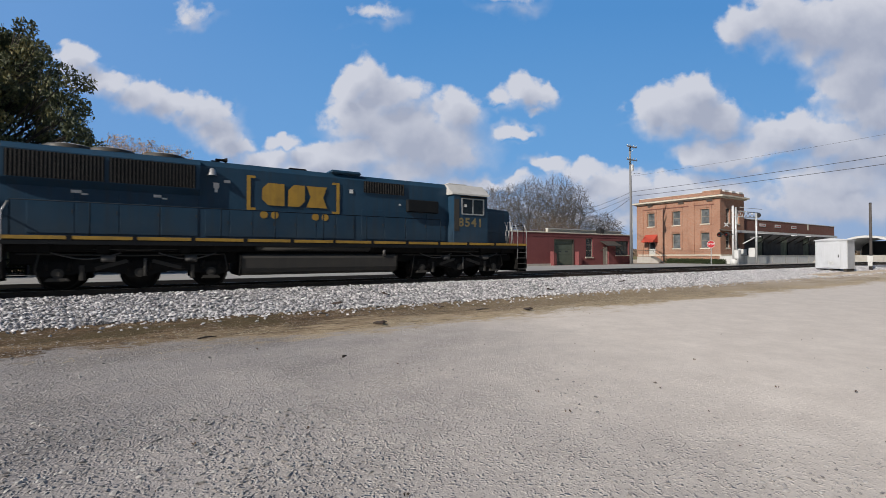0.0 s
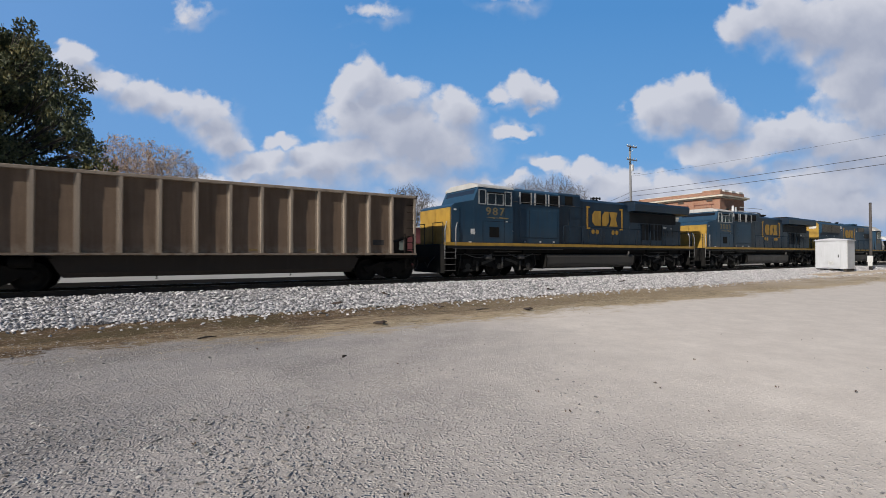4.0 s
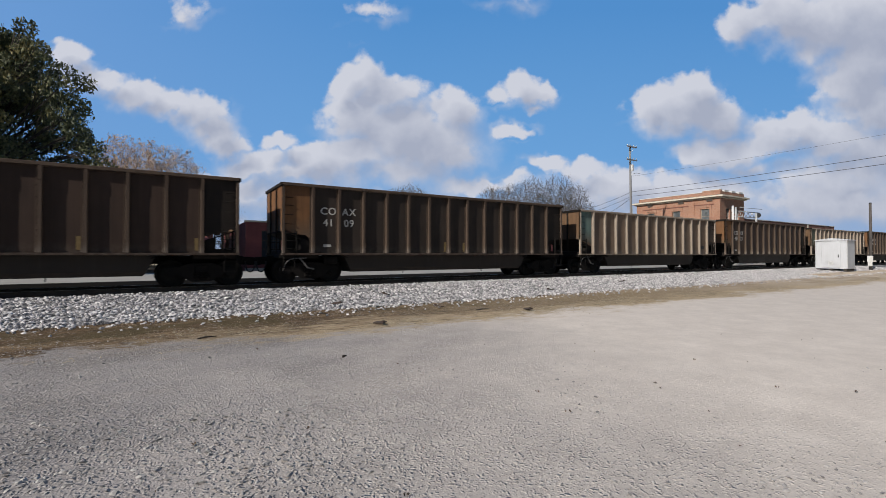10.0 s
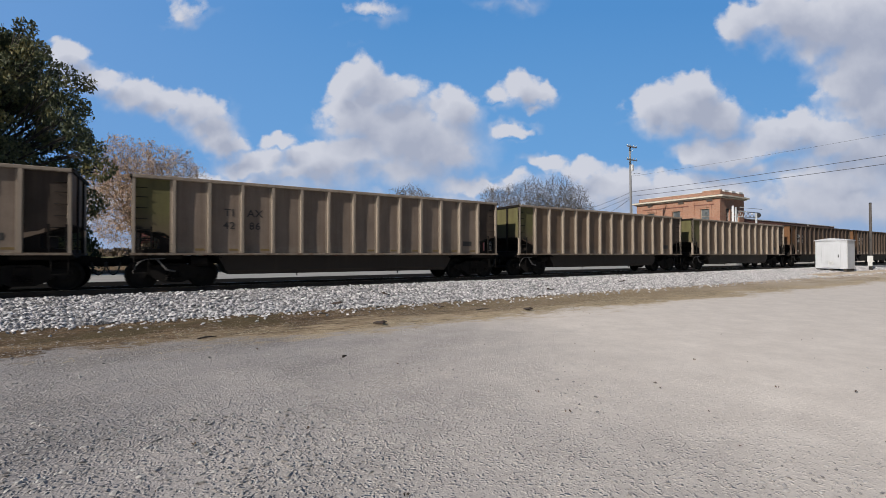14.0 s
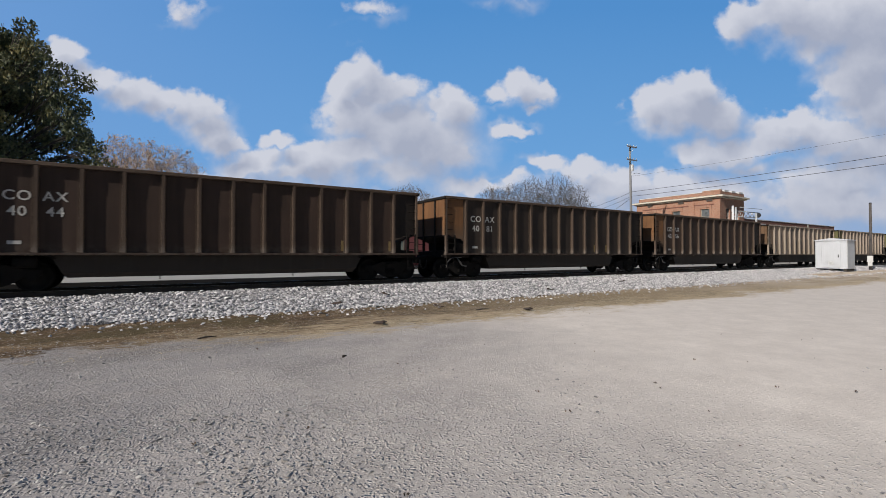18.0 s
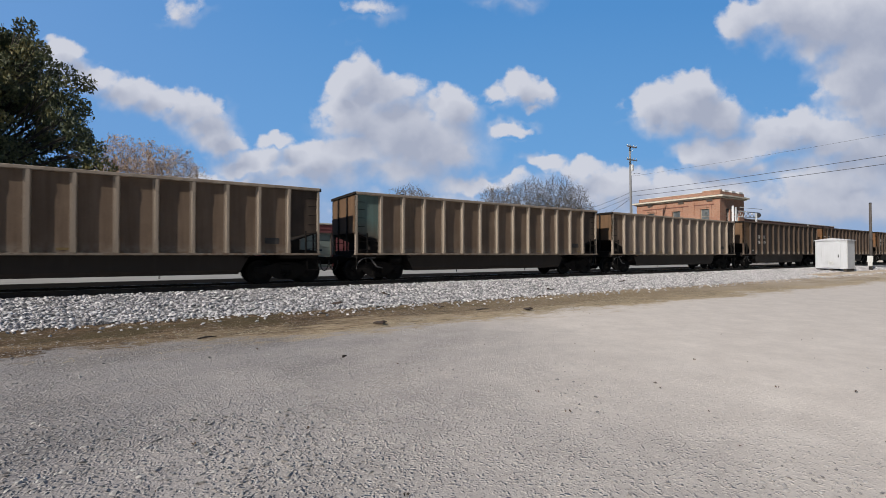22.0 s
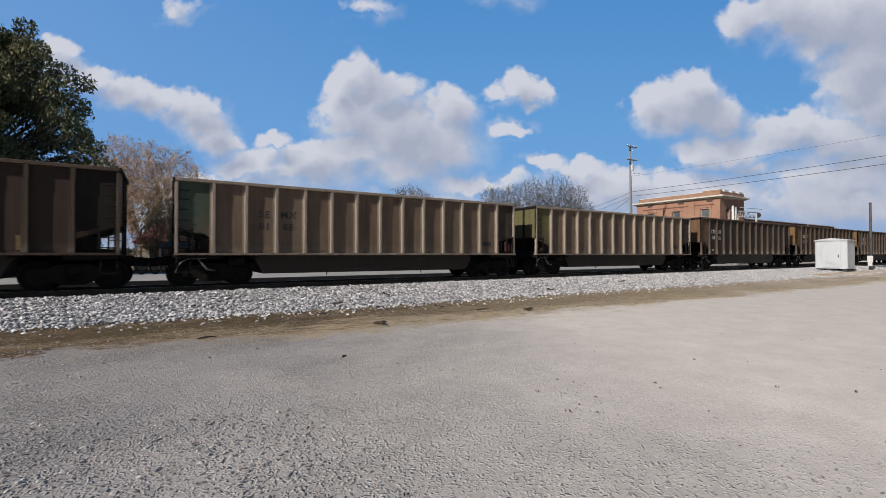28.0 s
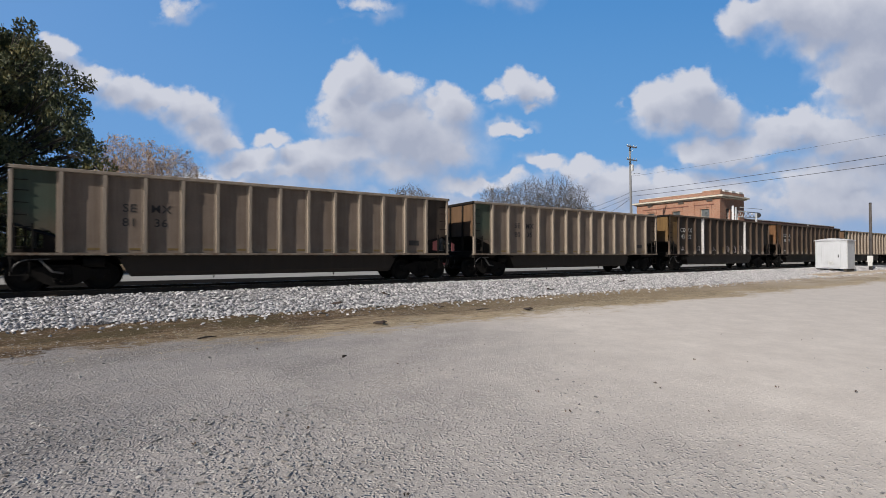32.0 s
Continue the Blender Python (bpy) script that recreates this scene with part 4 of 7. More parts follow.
def loco_truck(parent, x, space, lean):
    """A three-axle truck with a heavy side frame."""
    t = part("truck", Shape().box(-space - 0.4, space + 0.4, -0.9, 0.9, 0.55, 1.05, 0.04), under, parent, "three-axle cast steel truck", pose(x, 0, 0))
    for side in (-1, 1):
        y0, y1 = sorted((side * 1.08, side * 1.22))
        out = [(-space - 0.62, 0.55), (-space - 0.55, 0.86), (-space + 0.35, 0.90), (-space + 0.75, 1.02), (-0.5, 0.90), (0.5, 0.90), (space - 0.75, 1.02),
               (space - 0.35, 0.90), (space + 0.55, 0.86), (space + 0.62, 0.55), (space + 0.28, 0.42), (space - 0.32, 0.50), (space * 0.5, 0.60), (0.38, 0.48), (0.3, 0.38),
               (-0.3, 0.38), (-0.38, 0.48), (-space * 0.5, 0.60), (-space + 0.32, 0.50), (-space - 0.28, 0.42)]
        part("side_frame", Shape().prism(out, y0, y1), under, t)
        for dx in (-space, 0, space):
            part("journal_box", loco_cap[side], arm_mat, t, at=pose(dx, 0, 0.533))
            for q in (-0.27, 0.27):
                part("spring", Shape().tube([(dx + q, side * 1.25, 0.62), (dx + q, side * 1.25, 0.92)], 0.06, 8), under, t)
        for dx in (-space * 0.55, space * 0.55):
            part("brake_cylinder", Shape().disc((dx + lean, side * 1.28, 0.98), 0.11, 0.36, "x", 12), bright_mat, t)
        for sg in (-1, 1):
            part("equaliser_arm", Shape().prism([(sg * 0.28, 0.86), (sg * 0.36, 0.96), (sg * 1.15, 0.72), (sg * 1.12, 0.60)], *sorted((side * 1.225, side * 1.29))), arm_mat, t)
        for sg in (-1, 1):
            pts = [(sg * (0.5 + 0.28 * i), side * (1.31 + 0.01 * (i % 2)), 1.16 - 0.20 * math.sin(math.pi * i / 6)) for i in range(7)]
            part("brake_hose", Shape().tube(pts, 0.022, 5), bright_mat, t)
            part("sand_pipe", Shape().tube([(sg * (space + 0.42), side * 1.27, 1.1), (sg * (space + 0.5), side * 1.29, 0.62), (sg * (space + 0.38), side * 0.9, 0.14)], 0.024, 5), arm_mat, t)
        for sg in (-1, 1):
            part("brake_shoe", Shape().box(*sorted((sg * (space - 0.62), sg * (space - 0.50))), *sorted((side * 0.80, side * 1.26)), 0.30, 0.78, 0.02), arm_mat, t)
            part("frame_pad", Shape().box(*sorted((sg * (space * 0.5 - 0.22), sg * (space * 0.5 + 0.22))), *sorted((side * 1.225, side * 1.275)), 0.66, 0.86, 0.02), under, t)
            part("pedestal_cap", Shape().prism([(sg * space - 0.30, 0.30), (sg * space + 0.30, 0.30), (sg * space + 0.22, 0.40), (sg * space - 0.22, 0.40)], *sorted((side * 1.1, side * 1.26))), arm_mat, t)
        part("damper", Shape().tube([(0.14, side * 1.28, 0.42), (0.14, side * 1.30, 0.98)], 0.04, 8), bright_mat, t)
    for dx in (-space, 0, space):
        w = part("wheelset", loco_wheel, wheel_mat, t)
        w.matrix_parent_inverse = pose(dx, 0, 0.533)
        LOCO_AXLES.append(w)


def handrail(parent, x0, x1, side, n, y=1.46, z0=1.66, h=1.02):
    s = Shape().tube([(x0, side * y, z0 + h), (x1, side * y, z0 + h)], 0.019, 6)
    rail = part("handrail", s, rail_grey, parent)
    for i in range(n):
        x = x0 + (x1 - x0) * i / (n - 1)
        part("stanchion", Shape().tube([(x, side * y, z0 - 0.1), (x, side * y, z0 + h)], 0.02, 6), rail_grey, rail)


def loco_base(name, label, length, trucks, space, tank, narrow):
    """Frame, decks, trucks, fuel tank, steps, couplers and end rails."""
    l = thing(name, label, "locomotive", group="locomotives of the train")
    part("frame", Shape().box(0.75, length - 0.75, -1.25, 1.25, 1.18, 1.52, 0.03), under, l)
    part("underbody", Shape().box(1.4, length - 1.4, -1.0, 1.0, 0.80, 1.19, 0.03), under, l)
    for side in (-1, 1):
        for zz, x0, x1 in ((1.12, 1.6, 7.0), (1.28, 14.2, length - 1.5), (1.10, 14.0, length - 1.8), (1.30, 1.5, 7.4)):
            part("air_pipe", Shape().tube([(x0, side * 1.2, zz), ((x0 + x1) / 2, side * 1.24, zz - 0.05), (x1, side * 1.2, zz)], 0.028, 6), tank_mat, l)
        for xx in (2.2, 3.6, 5.8, length - 5.9, length - 3.4, length - 2.1):
            part("sander_box", Shape().box(xx - 0.16, xx + 0.16, *sorted((side * 1.12, side * 1.34)), 1.14, 1.40, 0.02), under, l)
    part("deck", Shape().box(0.72, length - 0.72, -1.50, 1.50, 1.50, 1.60, 0.02), under, l)
    for side in (-1, 1):
        y0, y1 = sorted((side * 1.495, side * 1.525))
        part("sill_stripe", Shape().box(0.72, length - 0.72, y0, y1, *((1.555, 1.66) if narrow else (1.525, 1.675))), loco_yellow, l, "dull yellow stripe")
        part("sill_skirt", Shape().box(0.9, length - 0.9, y0 + 0.01 * side, y1, 1.40, 1.52), blue_dark, l)
        n = 12 if narrow else 0
        gap = (length - 2.4) / max(n, 1)
        for i in range(n):
            part("sill_gap", Shape().box(1.2 + gap * i - 0.06, 1.2 + gap * i + 0.06, *sorted((side * 1.50, side * 1.532)), 1.52, 1.68), blue_dark, l)
    for x in trucks:
        loco_truck(l, x, space, 0.3)
    t0, t1 = tank
    out = [(-1.18, 0.36), (-1.38, 0.46), (-1.44, 0.62), (-1.46, 0.98), (-1.41, 1.08), (-1.30, 1.14), (1.30, 1.14), (1.41, 1.08), (1.46, 0.98), (1.44, 0.62), (1.38, 0.46), (1.18, 0.36)]
    tk = part("fuel_tank", Shape().prism(out, t0, t1, "x"), tank_mat, l, "long dark fuel tank")
    for x in (t0, t1):
        part("tank_end", Shape().prism([(a * 1.015, b if b > 1 else b - 0.015) for a, b in out], x - 0.03, x + 0.03, "x"), under, tk)
    part("filler", Shape().tube([(t1 - 0.6, -1.46, 1.05), (t1 - 0.6, -1.5, 1.3)], 0.06, 8), bright_mat, tk)
    for e, sg in ((0.72, -1), (length - 0.72, 1)):
        part("coupler", Shape().box(*sorted((e, e + sg * 0.70)), -0.13, 0.13, 0.72, 1.02, 0.04), under, l)
        part("pilot", Shape().prism([(-1.45, 0.25), (1.45, 0.25), (1.5, 1.52), (-1.5, 1.52)], *sorted((e - sg * 0.10, e)), "x"), under, l)
        for y in (-0.7, 0.7):
            pts = [(e, y, 1.0), (e + sg * 0.3, y, 0.75), (e + sg * 0.42, y, 0.5), (e + sg * 0.5, y * 0.9, 0.75)]
            part("air_hose", Shape().tube(pts, 0.025, 6), hose_mat, l)
        for side in (-1, 1):
            s = Shape()
            for z in (0.36, 0.64, 0.92, 1.20):
                s.box(*sorted((e - sg * 0.02, e - sg * 0.62)), *sorted((side * 1.18, side * 1.50)), z, z + 0.035)
            for xx in (e - sg * 0.02, e - sg * 0.62):
                s.box(*sorted((xx, xx + 0.03)), *sorted((side * 1.18, side * 1.50)), 0.42, 1.52)
            part("steps", s, under, l)
            for z in (0.36, 0.64, 0.92, 1.20):
                part("step_edge", Shape().box(*sorted((e - sg * 0.03, e - sg * 0.61)), *sorted((side * 1.502, side * 1.514)), z - 0.004, z + 0.030), bright_mat, l, "worn pale step edge")
            for xx, top in ((e - sg * 0.03, 2.62), (e - sg * 0.62, 2.62)):
                part("step_rail", Shape().tube([(xx, side * 1.50, 0.9), (xx, side * 1.52, 2.3), (xx - sg * 0.12, side * 1.46, top)], 0.02, 6), silver, l)
        s = Shape().tube([(e - sg * 0.05, -1.3, 2.6), (e - sg * 0.05, -0.4, 2.6)], 0.02, 6).tube([(e - sg * 0.05, 0.4, 2.6), (e - sg * 0.05, 1.3, 2.6)], 0.02, 6)
        for y in (-1.3, -0.4, 0.4, 1.3):
            s.tube([(e - sg * 0.05, y, 1.55), (e - sg * 0.05, y, 2.6)], 0.02, 6)
        part("end_rail", s, rail_grey, l)
    return l


def grille(parent, x0, x1, z0, z1, y, side, slats=0, posts=0, frame_mat=None):
    """A dark vent with slats or upright bars in a frame."""
    ya, yb = sorted((side * y, side * (y + 0.02)))
    g = part("grille", Shape().box(x0, x1, ya, yb, z0, z1), blue_dark, parent, "black ventilation grille")
    for i in range(slats):
        z = z0 + (i + 0.5) * (z1 - z0) / slats
        part("slat", Shape().prism([(side * (y + 0.02), z - 0.02), (side * (y + 0.05), z - 0.03), (side * (y + 0.05), z - 0.015), (side * (y + 0.02), z + 0.005)], x0, x1, "x"), under, g)
    for i in range(posts):
        x = x0 + (i + 0.5) * (x1 - x0) / posts
        part("bar", Shape().box(x - 0.015, x + 0.015, *sorted((side * (y + 0.015), side * (y + 0.045))), z0, z1), tank_mat, g)
    if frame_mat:
        s = Shape()
        for xx in (x0, x1):
            s.box(xx - 0.03, xx + 0.03, *sorted((side * y, side * (y + 0.06))), z0 - 0.03, z1 + 0.03)
        part("grille_frame", s, frame_mat, g)


def doors(parent, x0, x1, n, z0, z1, y, side, skin=None):
    """Hood doors with a slight gap and their latches."""
    w = (x1 - x0) / n
    for i in range(n):
        xa = x0 + i * w
        d = part("hood_door", Shape().box(xa + 0.012, xa + w - 0.012, *sorted((side * y, side * (y + 0.018))), z0, z1, 0.006), skin or blue, parent)
        part("latch", Shape().box(xa + w - 0.075, xa + w - 0.05, *sorted((side * (y + 0.018), side * (y + 0.03))), (z0 + z1) / 2 - 0.06, (z0 + z1) / 2 + 0.06), tank_mat, d)


def emblem(parent, x0, x1, z0, z1, y):
    """A yellow emblem: two brackets, three blocks and four dots, as plain shapes."""
    w, h = x1 - x0, z1 - z0
    ya, yb = y - 0.010, y - 0.002
    e = part("emblem", Shape().prism([(x0, z0), (x0 + 0.30, z0), (x0 + 0.30, z0 + 0.09), (x0 + 0.13, z0 + 0.09), (x0 + 0.13, z1 - 0.09), (x0 + 0.30, z1 - 0.09), (x0 + 0.30, z1), (x0, z1)], ya, yb), loco_yellow, parent, "dull yellow emblem of plain shapes")
    part("bracket", Shape().prism([(x1, z0), (x1 - 0.30, z0), (x1 - 0.30, z0 + 0.09), (x1 - 0.13, z0 + 0.09), (x1 - 0.13, z1 - 0.09), (x1 - 0.30, z1 - 0.09), (x1 - 0.30, z1), (x1, z1)], ya, yb), loco_yellow, e)
    a, b = z0 + 0.16 * h, z1 - 0.18 * h
    q = (b - a) * 0.26
    c0, c1 = x0 + 0.15 * w, x0 + 0.38 * w
    part("block", Shape().prism([(c0 + q, a), (c1, a), (c1, b), (c0 + q, b), (c0, b - q), (c0, a + q)], ya, yb), loco_yellow, e)
    c0, c1 = x0 + 0.42 * w, x0 + 0.60 * w
    part("block", Shape().prism([(c0, a), (c1 - q, a), (c1, a + q), (c1, b), (c0 + q, b), (c0, b - q)], ya, yb), loco_yellow, e)
    c0, c1 = x0 + 0.62 * w, x0 + 0.85 * w
    part("block", Shape().prism([(c0, a), (c1, a), (c1 - q * 0.7, (a + b) / 2), (c1, b), (c0, b), (c0 + q * 0.7, (a + b) / 2)], ya, yb), loco_yellow, e)
    for cx in (0.17, 0.28, 0.72, 0.83):
        part("dot", Shape().disc((x0 + cx * w, y - 0.006, z0 - 0.16), 0.14, 0.008, "y", 16), loco_yellow, e)


def stickers(parent, places, y, side=-1):
    for x, z, w, h in places:
        part("sticker", Shape().box(x - w / 2, x + w / 2, *sorted((side * y, side * (y + 0.006))), z - h / 2, z + h / 2), sticker, parent)


def loco_spartan():
    """Older locomotive with a narrow cab, short nose leading."""
    ln = 21.7
    l = loco_base("locomotive", "dark blue diesel locomotive with grey cab roof and yellow stripe", ln, (4.55, 17.0), 2.03, (7.5, 13.6), True)
    hood = part("hood", Shape().prism([(-0.93, 1.58), (0.93, 1.58), (0.93, 4.22), (0.80, 4.42), (-0.80, 4.42), (-0.93, 4.22)], 1.15, 16.6, "x"), blue, l, "long dark blue hood")
    part("hood_end", Shape().prism([(-0.90, 1.60), (0.90, 1.60), (0.90, 4.15), (0.75, 4.36), (-0.75, 4.36), (-0.90, 4.15)], 1.09, 1.148, "x"), loco_yellow, hood, "faded yellow hood end")
    part("number_board", Shape().box(1.06, 1.088, -0.72, -0.12, 3.75, 3.98), sticker, hood)
    for y in (-0.2, 0.2):
        part("headlight", Shape().disc((1.06, y, 4.1), 0.10, 0.07, "x", 14), silver, hood)
    part("radiator_flare", Shape().prism([(-0.93, 3.15), (-1.12, 3.35), (-1.12, 4.20), (-0.95, 4.36), (0.95, 4.36), (1.12, 4.20), (1.12, 3.35), (0.93, 3.15)], 1.2, 6.25, "x"), blue, l)
    for side in (-1, 1):
        grille(l, 1.3, 3.6, 3.38, 4.16, 1.12, side, 0, 24)
        grille(l, 3.72, 6.1, 3.38, 4.16, 1.12, side, 0, 24)
        doors(l, 1.75, 6.2, 4, 1.75, 3.1, 0.93, side)
        doors(l, 6.4, 11.9, 7, 1.75, 2.75, 0.93, side)
        doors(l, 12.2, 16.4, 4, 1.75, 3.0, 0.93, side)
        grille(l, 12.3, 14.2, 3.72, 4.2, 0.95, side, 0, 16)
        part("blower_box", Shape().box(14.3, 15.9, *sorted((side * 0.92, side * 1.14)), 3.0, 3.55, 0.03), blue_dark, l)
        handrail(l, 1.5, 15.8, side, 9)
        part("equipment_rack", Shape().tube([(8.0, side * 1.3, 1.36), (12.4, side * 1.3, 1.36)], 0.13, 12), tank_mat, l)
    for x in (2.6, 3.7, 5.2):
        f = part("radiator_fan", Shape().lathe([(0.0, 0.22), (0.62, 0.22), (0.66, 0.18), (0.68, 0.0)], (x, 0, 4.36), "z", 20), tank_mat, l)
        part("fan_cap", Shape().lathe([(0.0, 0.27), (0.5, 0.255), (0.56, 0.21)], (x, 0, 4.36), "z", 18), roof_grey, f)
    part("dynamic_brake_hatch", Shape().box(10.9, 12.2, -0.95, 0.95, 4.40, 4.56, 0.06), blue, l)
    part("exhaust_stack", Shape().box(9.4, 10.1, -0.3, 0.3, 4.40, 4.58, 0.03), under, l)
    part("bell", Shape().lathe([(0.03, 0.26), (0.09, 0.22), (0.13, 0.04), (0.16, 0.0)], (6.62, -1.02, 3.88), "z", 12), silver, l)
    horn = part("air_horn", Shape().box(6.6, 6.9, -0.62, -0.54, 4.42, 4.50), under, l)
    for q in (-0.3, 0.0, 0.3):
        part("trumpet", Shape().lathe([(0.03, 0.0), (0.04, 0.25), (0.09, 0.38)], (6.75, -0.58 + q * 0.2, 4.54), "x", 10), under, horn)
    emblem(l, 7.75, 11.25, 2.75, 4.02, -0.952)
    # cab and nose
    cab = part("cab", Shape().prism([(-1.42, 1.58), (1.42, 1.58), (1.42, 3.92), (-1.42, 3.92)], 16.55, 18.5, "x"), blue, l)
    part("cab_roof", Shape().prism([(-1.46, 3.90), (1.46, 3.90), (1.44, 3.98), (0.85, 4.46), (-0.85, 4.46), (-1.44, 3.98)], 16.45, 18.62, "x"), roof_grey, l, "pale grey cab roof")
    part("roof_vent", Shape().box(16.9, 18.0, -0.4, 0.4, 4.46, 4.60, 0.03), roof_grey, l)
    for side in (-1, 1):
        w = part("cab_window", Shape().box(17.0, 18.25, *sorted((side * 1.42, side * 1.435)), 3.02, 3.72), cab_glass, cab)
        s = Shape()
        for x in (17.0, 17.62, 18.25):
            s.box(x - 0.03, x + 0.03, *sorted((side * 1.43, side * 1.45)), 3.0, 3.74)
        s.box(17.0, 18.25, *sorted((side * 1.43, side * 1.45)), 2.98, 3.03)
        s.box(17.0, 18.25, *sorted((side * 1.43, side * 1.45)), 3.71, 3.76)
        part("window_frame", s, silver, w)
        part("sun_visor", Shape().box(16.9, 18.35, *sorted((side * 1.42, side * 1.62)), 3.80, 3.83), under, cab)
        part("cab_door_panel", Shape().box(16.56, 16.84, *sorted((side * 1.42, side * 1.434)), 2.2, 3.7), tank_mat, cab)
    for i, figure in enumerate("8541"):
        letters("figure", figure, 0.56, faded_yellow, cab, pose(17.5 + (i - 1.5) * 0.37, -1.426, 2.6, 90, 0, 0), 1.0, 0.014, wide=1.12)
    nose = part("nose", Shape().prism([(18.45, 1.58), (20.2, 1.58), (20.2, 3.2), (20.1, 3.32), (18.45, 3.42)], -1.05, 1.05), blue, l)
    part("nose_panel", Shape().box(18.7, 20.1, -1.075, -1.052, 2.2, 3.2, 0.008), blue, nose)
    stickers(l, ((2.9, 3.05, 0.26, 0.09), (3.1, 2.98, 0.16, 0.05), (5.0, 3.05, 0.22, 0.09), (5.2, 2.98, 0.14, 0.05), (7.1, 3.72, 0.2, 0.10), (6.75, 3.55, 0.18, 0.20), (6.75, 3.38, 0.10, 0.14), (11.75, 3.72, 0.16, 0.16), (14.0, 3.3, 0.1, 0.06)), 0.952)
    stickers(l, ((17.2, 3.4, 0.13, 0.13),), 1.436)
    for i in range(9):
        a, b = 19.9 + rng.uniform(-0.1, 0.6), rng.uniform(-1.3, -0.8)
        part("grab_rail", Shape().tube([(a, b, 1.6), (a + rng.uniform(-0.15, 0.15), b, 2.2), (a + rng.uniform(-0.2, 0.2), b + 0.1, 2.75)], 0.018, 5), silver, l)
    return l


def loco_wide(number, patch):
    """Modern wide-cab locomotive, running long hood first."""
    ln = 22.3
    l = loco_base("locomotive", "dark blue wide-cab diesel locomotive with yellow nose and stripe", ln, (4.15, 18.15), 1.93, (7.2, 14.75), False)
    out = [(1.15, 1.58), (2.95, 1.58), (2.95, 3.74), (2.45, 3.72), (1.3, 3.48), (1.15, 3.36)]
    part("nose", Shape().prism(out, -1.44, 1.44), blue, l)
    part("nose_front", Shape().prism([(-1.40, 1.60), (1.40, 1.60), (1.40, 3.30), (-1.40, 3.30)], 1.095, 1.148, "x"), loco_yellow, l, "weathered yellow nose")
    part("nose_door", Shape().box(1.06, 1.094, -0.1, 0.6, 1.7, 3.2, 0.01), loco_yellow, l)
    cab = part("cab", Shape().prism([(2.40, 3.70), (2.72, 4.40), (4.85, 4.40), (4.85, 1.58), (2.40, 1.58)], -1.45, 1.45), blue, l)
    part("cab_roof", Shape().prism([(-1.47, 4.36), (1.47, 4.36), (1.40, 4.47), (0.9, 4.62), (-0.9, 4.62), (-1.40, 4.47)], 2.66, 4.92, "x"), roof_grey, l, "pale grey cab roof")
    part("windshield", Shape().prism([(2.50, 3.82), (2.66, 4.26), (2.64, 4.27), (2.48, 3.83)], -1.25, 1.25), cab_glass, cab)
    for side in (-1, 1):
        for xa, xb, z0, z1 in ((2.72, 3.12, 3.56, 4.22), (3.24, 4.22, 3.56, 4.08), (4.34, 4.74, 3.56, 4.22)):
            w = part("cab_window", Shape().box(xa, xb, *sorted((side * 1.45, side * 1.462)), z0, z1), cab_glass, cab)
            s = Shape()
            for x in (xa, (xa + xb) / 2 if xb - xa > 0.6 else xa, xb):
                s.box(x - 0.025, x + 0.025, *sorted((side * 1.455, side * 1.478)), z0 - 0.03, z1 + 0.03)
            s.box(xa, xb, *sorted((side * 1.455, side * 1.478)), z0 - 0.03, z0 + 0.01)
            s.box(xa, xb, *sorted((side * 1.455, side * 1.478)), z1 - 0.01, z1 + 0.03)
            part("window_frame", s, silver, w)
        part("sun_visor", Shape().box(3.2, 4.25, *sorted((side * 1.45, side * 1.60)), 4.12, 4.15), under, cab)
        part("air_intake", Shape().box(3.35, 3.95, *sorted((side * 1.45, side * 1.465)), 1.95, 2.45), under, cab)
        for xa, xb, za, zb in ((2.95, 4.8, 2.72, 2.74), (2.95, 2.97, 1.66, 2.72), (4.28, 4.30, 1.66, 4.3), (1.6, 1.62, 1.66, 3.3), (6.2, 6.22, 2.0, 3.45)):
            part("panel_seam", Shape().box(xa, xb, *sorted((side * 1.4505, side * 1.454)) if xb < 5 else sorted((side * 1.2005, side * 1.204)), za, zb), blue_dark, cab)
        part("body_skirt", Shape().box(1.2, 8.4, *sorted((side * 1.46, side * 1.515)), 1.36, 1.55, 0.01), tank_mat, l)
    part("electrical_cabinet", Shape().prism([(-1.18, 1.58), (1.18, 1.58), (1.18, 4.40), (0.95, 4.55), (-0.95, 4.55), (-1.18, 4.40)], 4.83, 8.45, "x"), blue, l)
    part("blower_housing", Shape().prism([(-1.0, 1.58), (1.0, 1.58), (1.0, 4.45), (0.9, 4.57), (-0.9, 4.57), (-1.0, 4.45)], 8.44, 10.4, "x"), deep_blue, l)
    part("hood", Shape().prism([(-0.95, 1.58), (0.95, 1.58), (0.95, 4.22), (0.82, 4.36), (-0.82, 4.36), (-0.95, 4.22)], 10.39, 20.2, "x"), deep_blue, l, "long dark blue hood")
    s = Shape()
    s.prism([(20.2, -0.95), (21.0, -0.5), (21.0, 0.5), (20.2, 0.95)], 1.60, 4.05, "z")
    part("hood_end", s, deep_blue, l, "tapered dark hood end")
    out = [(-1.48, 3.86), (-1.50, 4.30), (-1.40, 4.44), (1.40, 4.44), (1.50, 4.30), (1.48, 3.86), (0.9, 3.80), (-0.9, 3.80)]
    wing = part("radiator_wing", Shape().prism(out, 14.85, 21.0, "x"), deep_blue, l, "overhanging radiator section")
    part("wing_cap", Shape().box(14.8, 17.6, -1.3, 1.3, 4.44, 4.50, 0.02), tank_mat, wing)
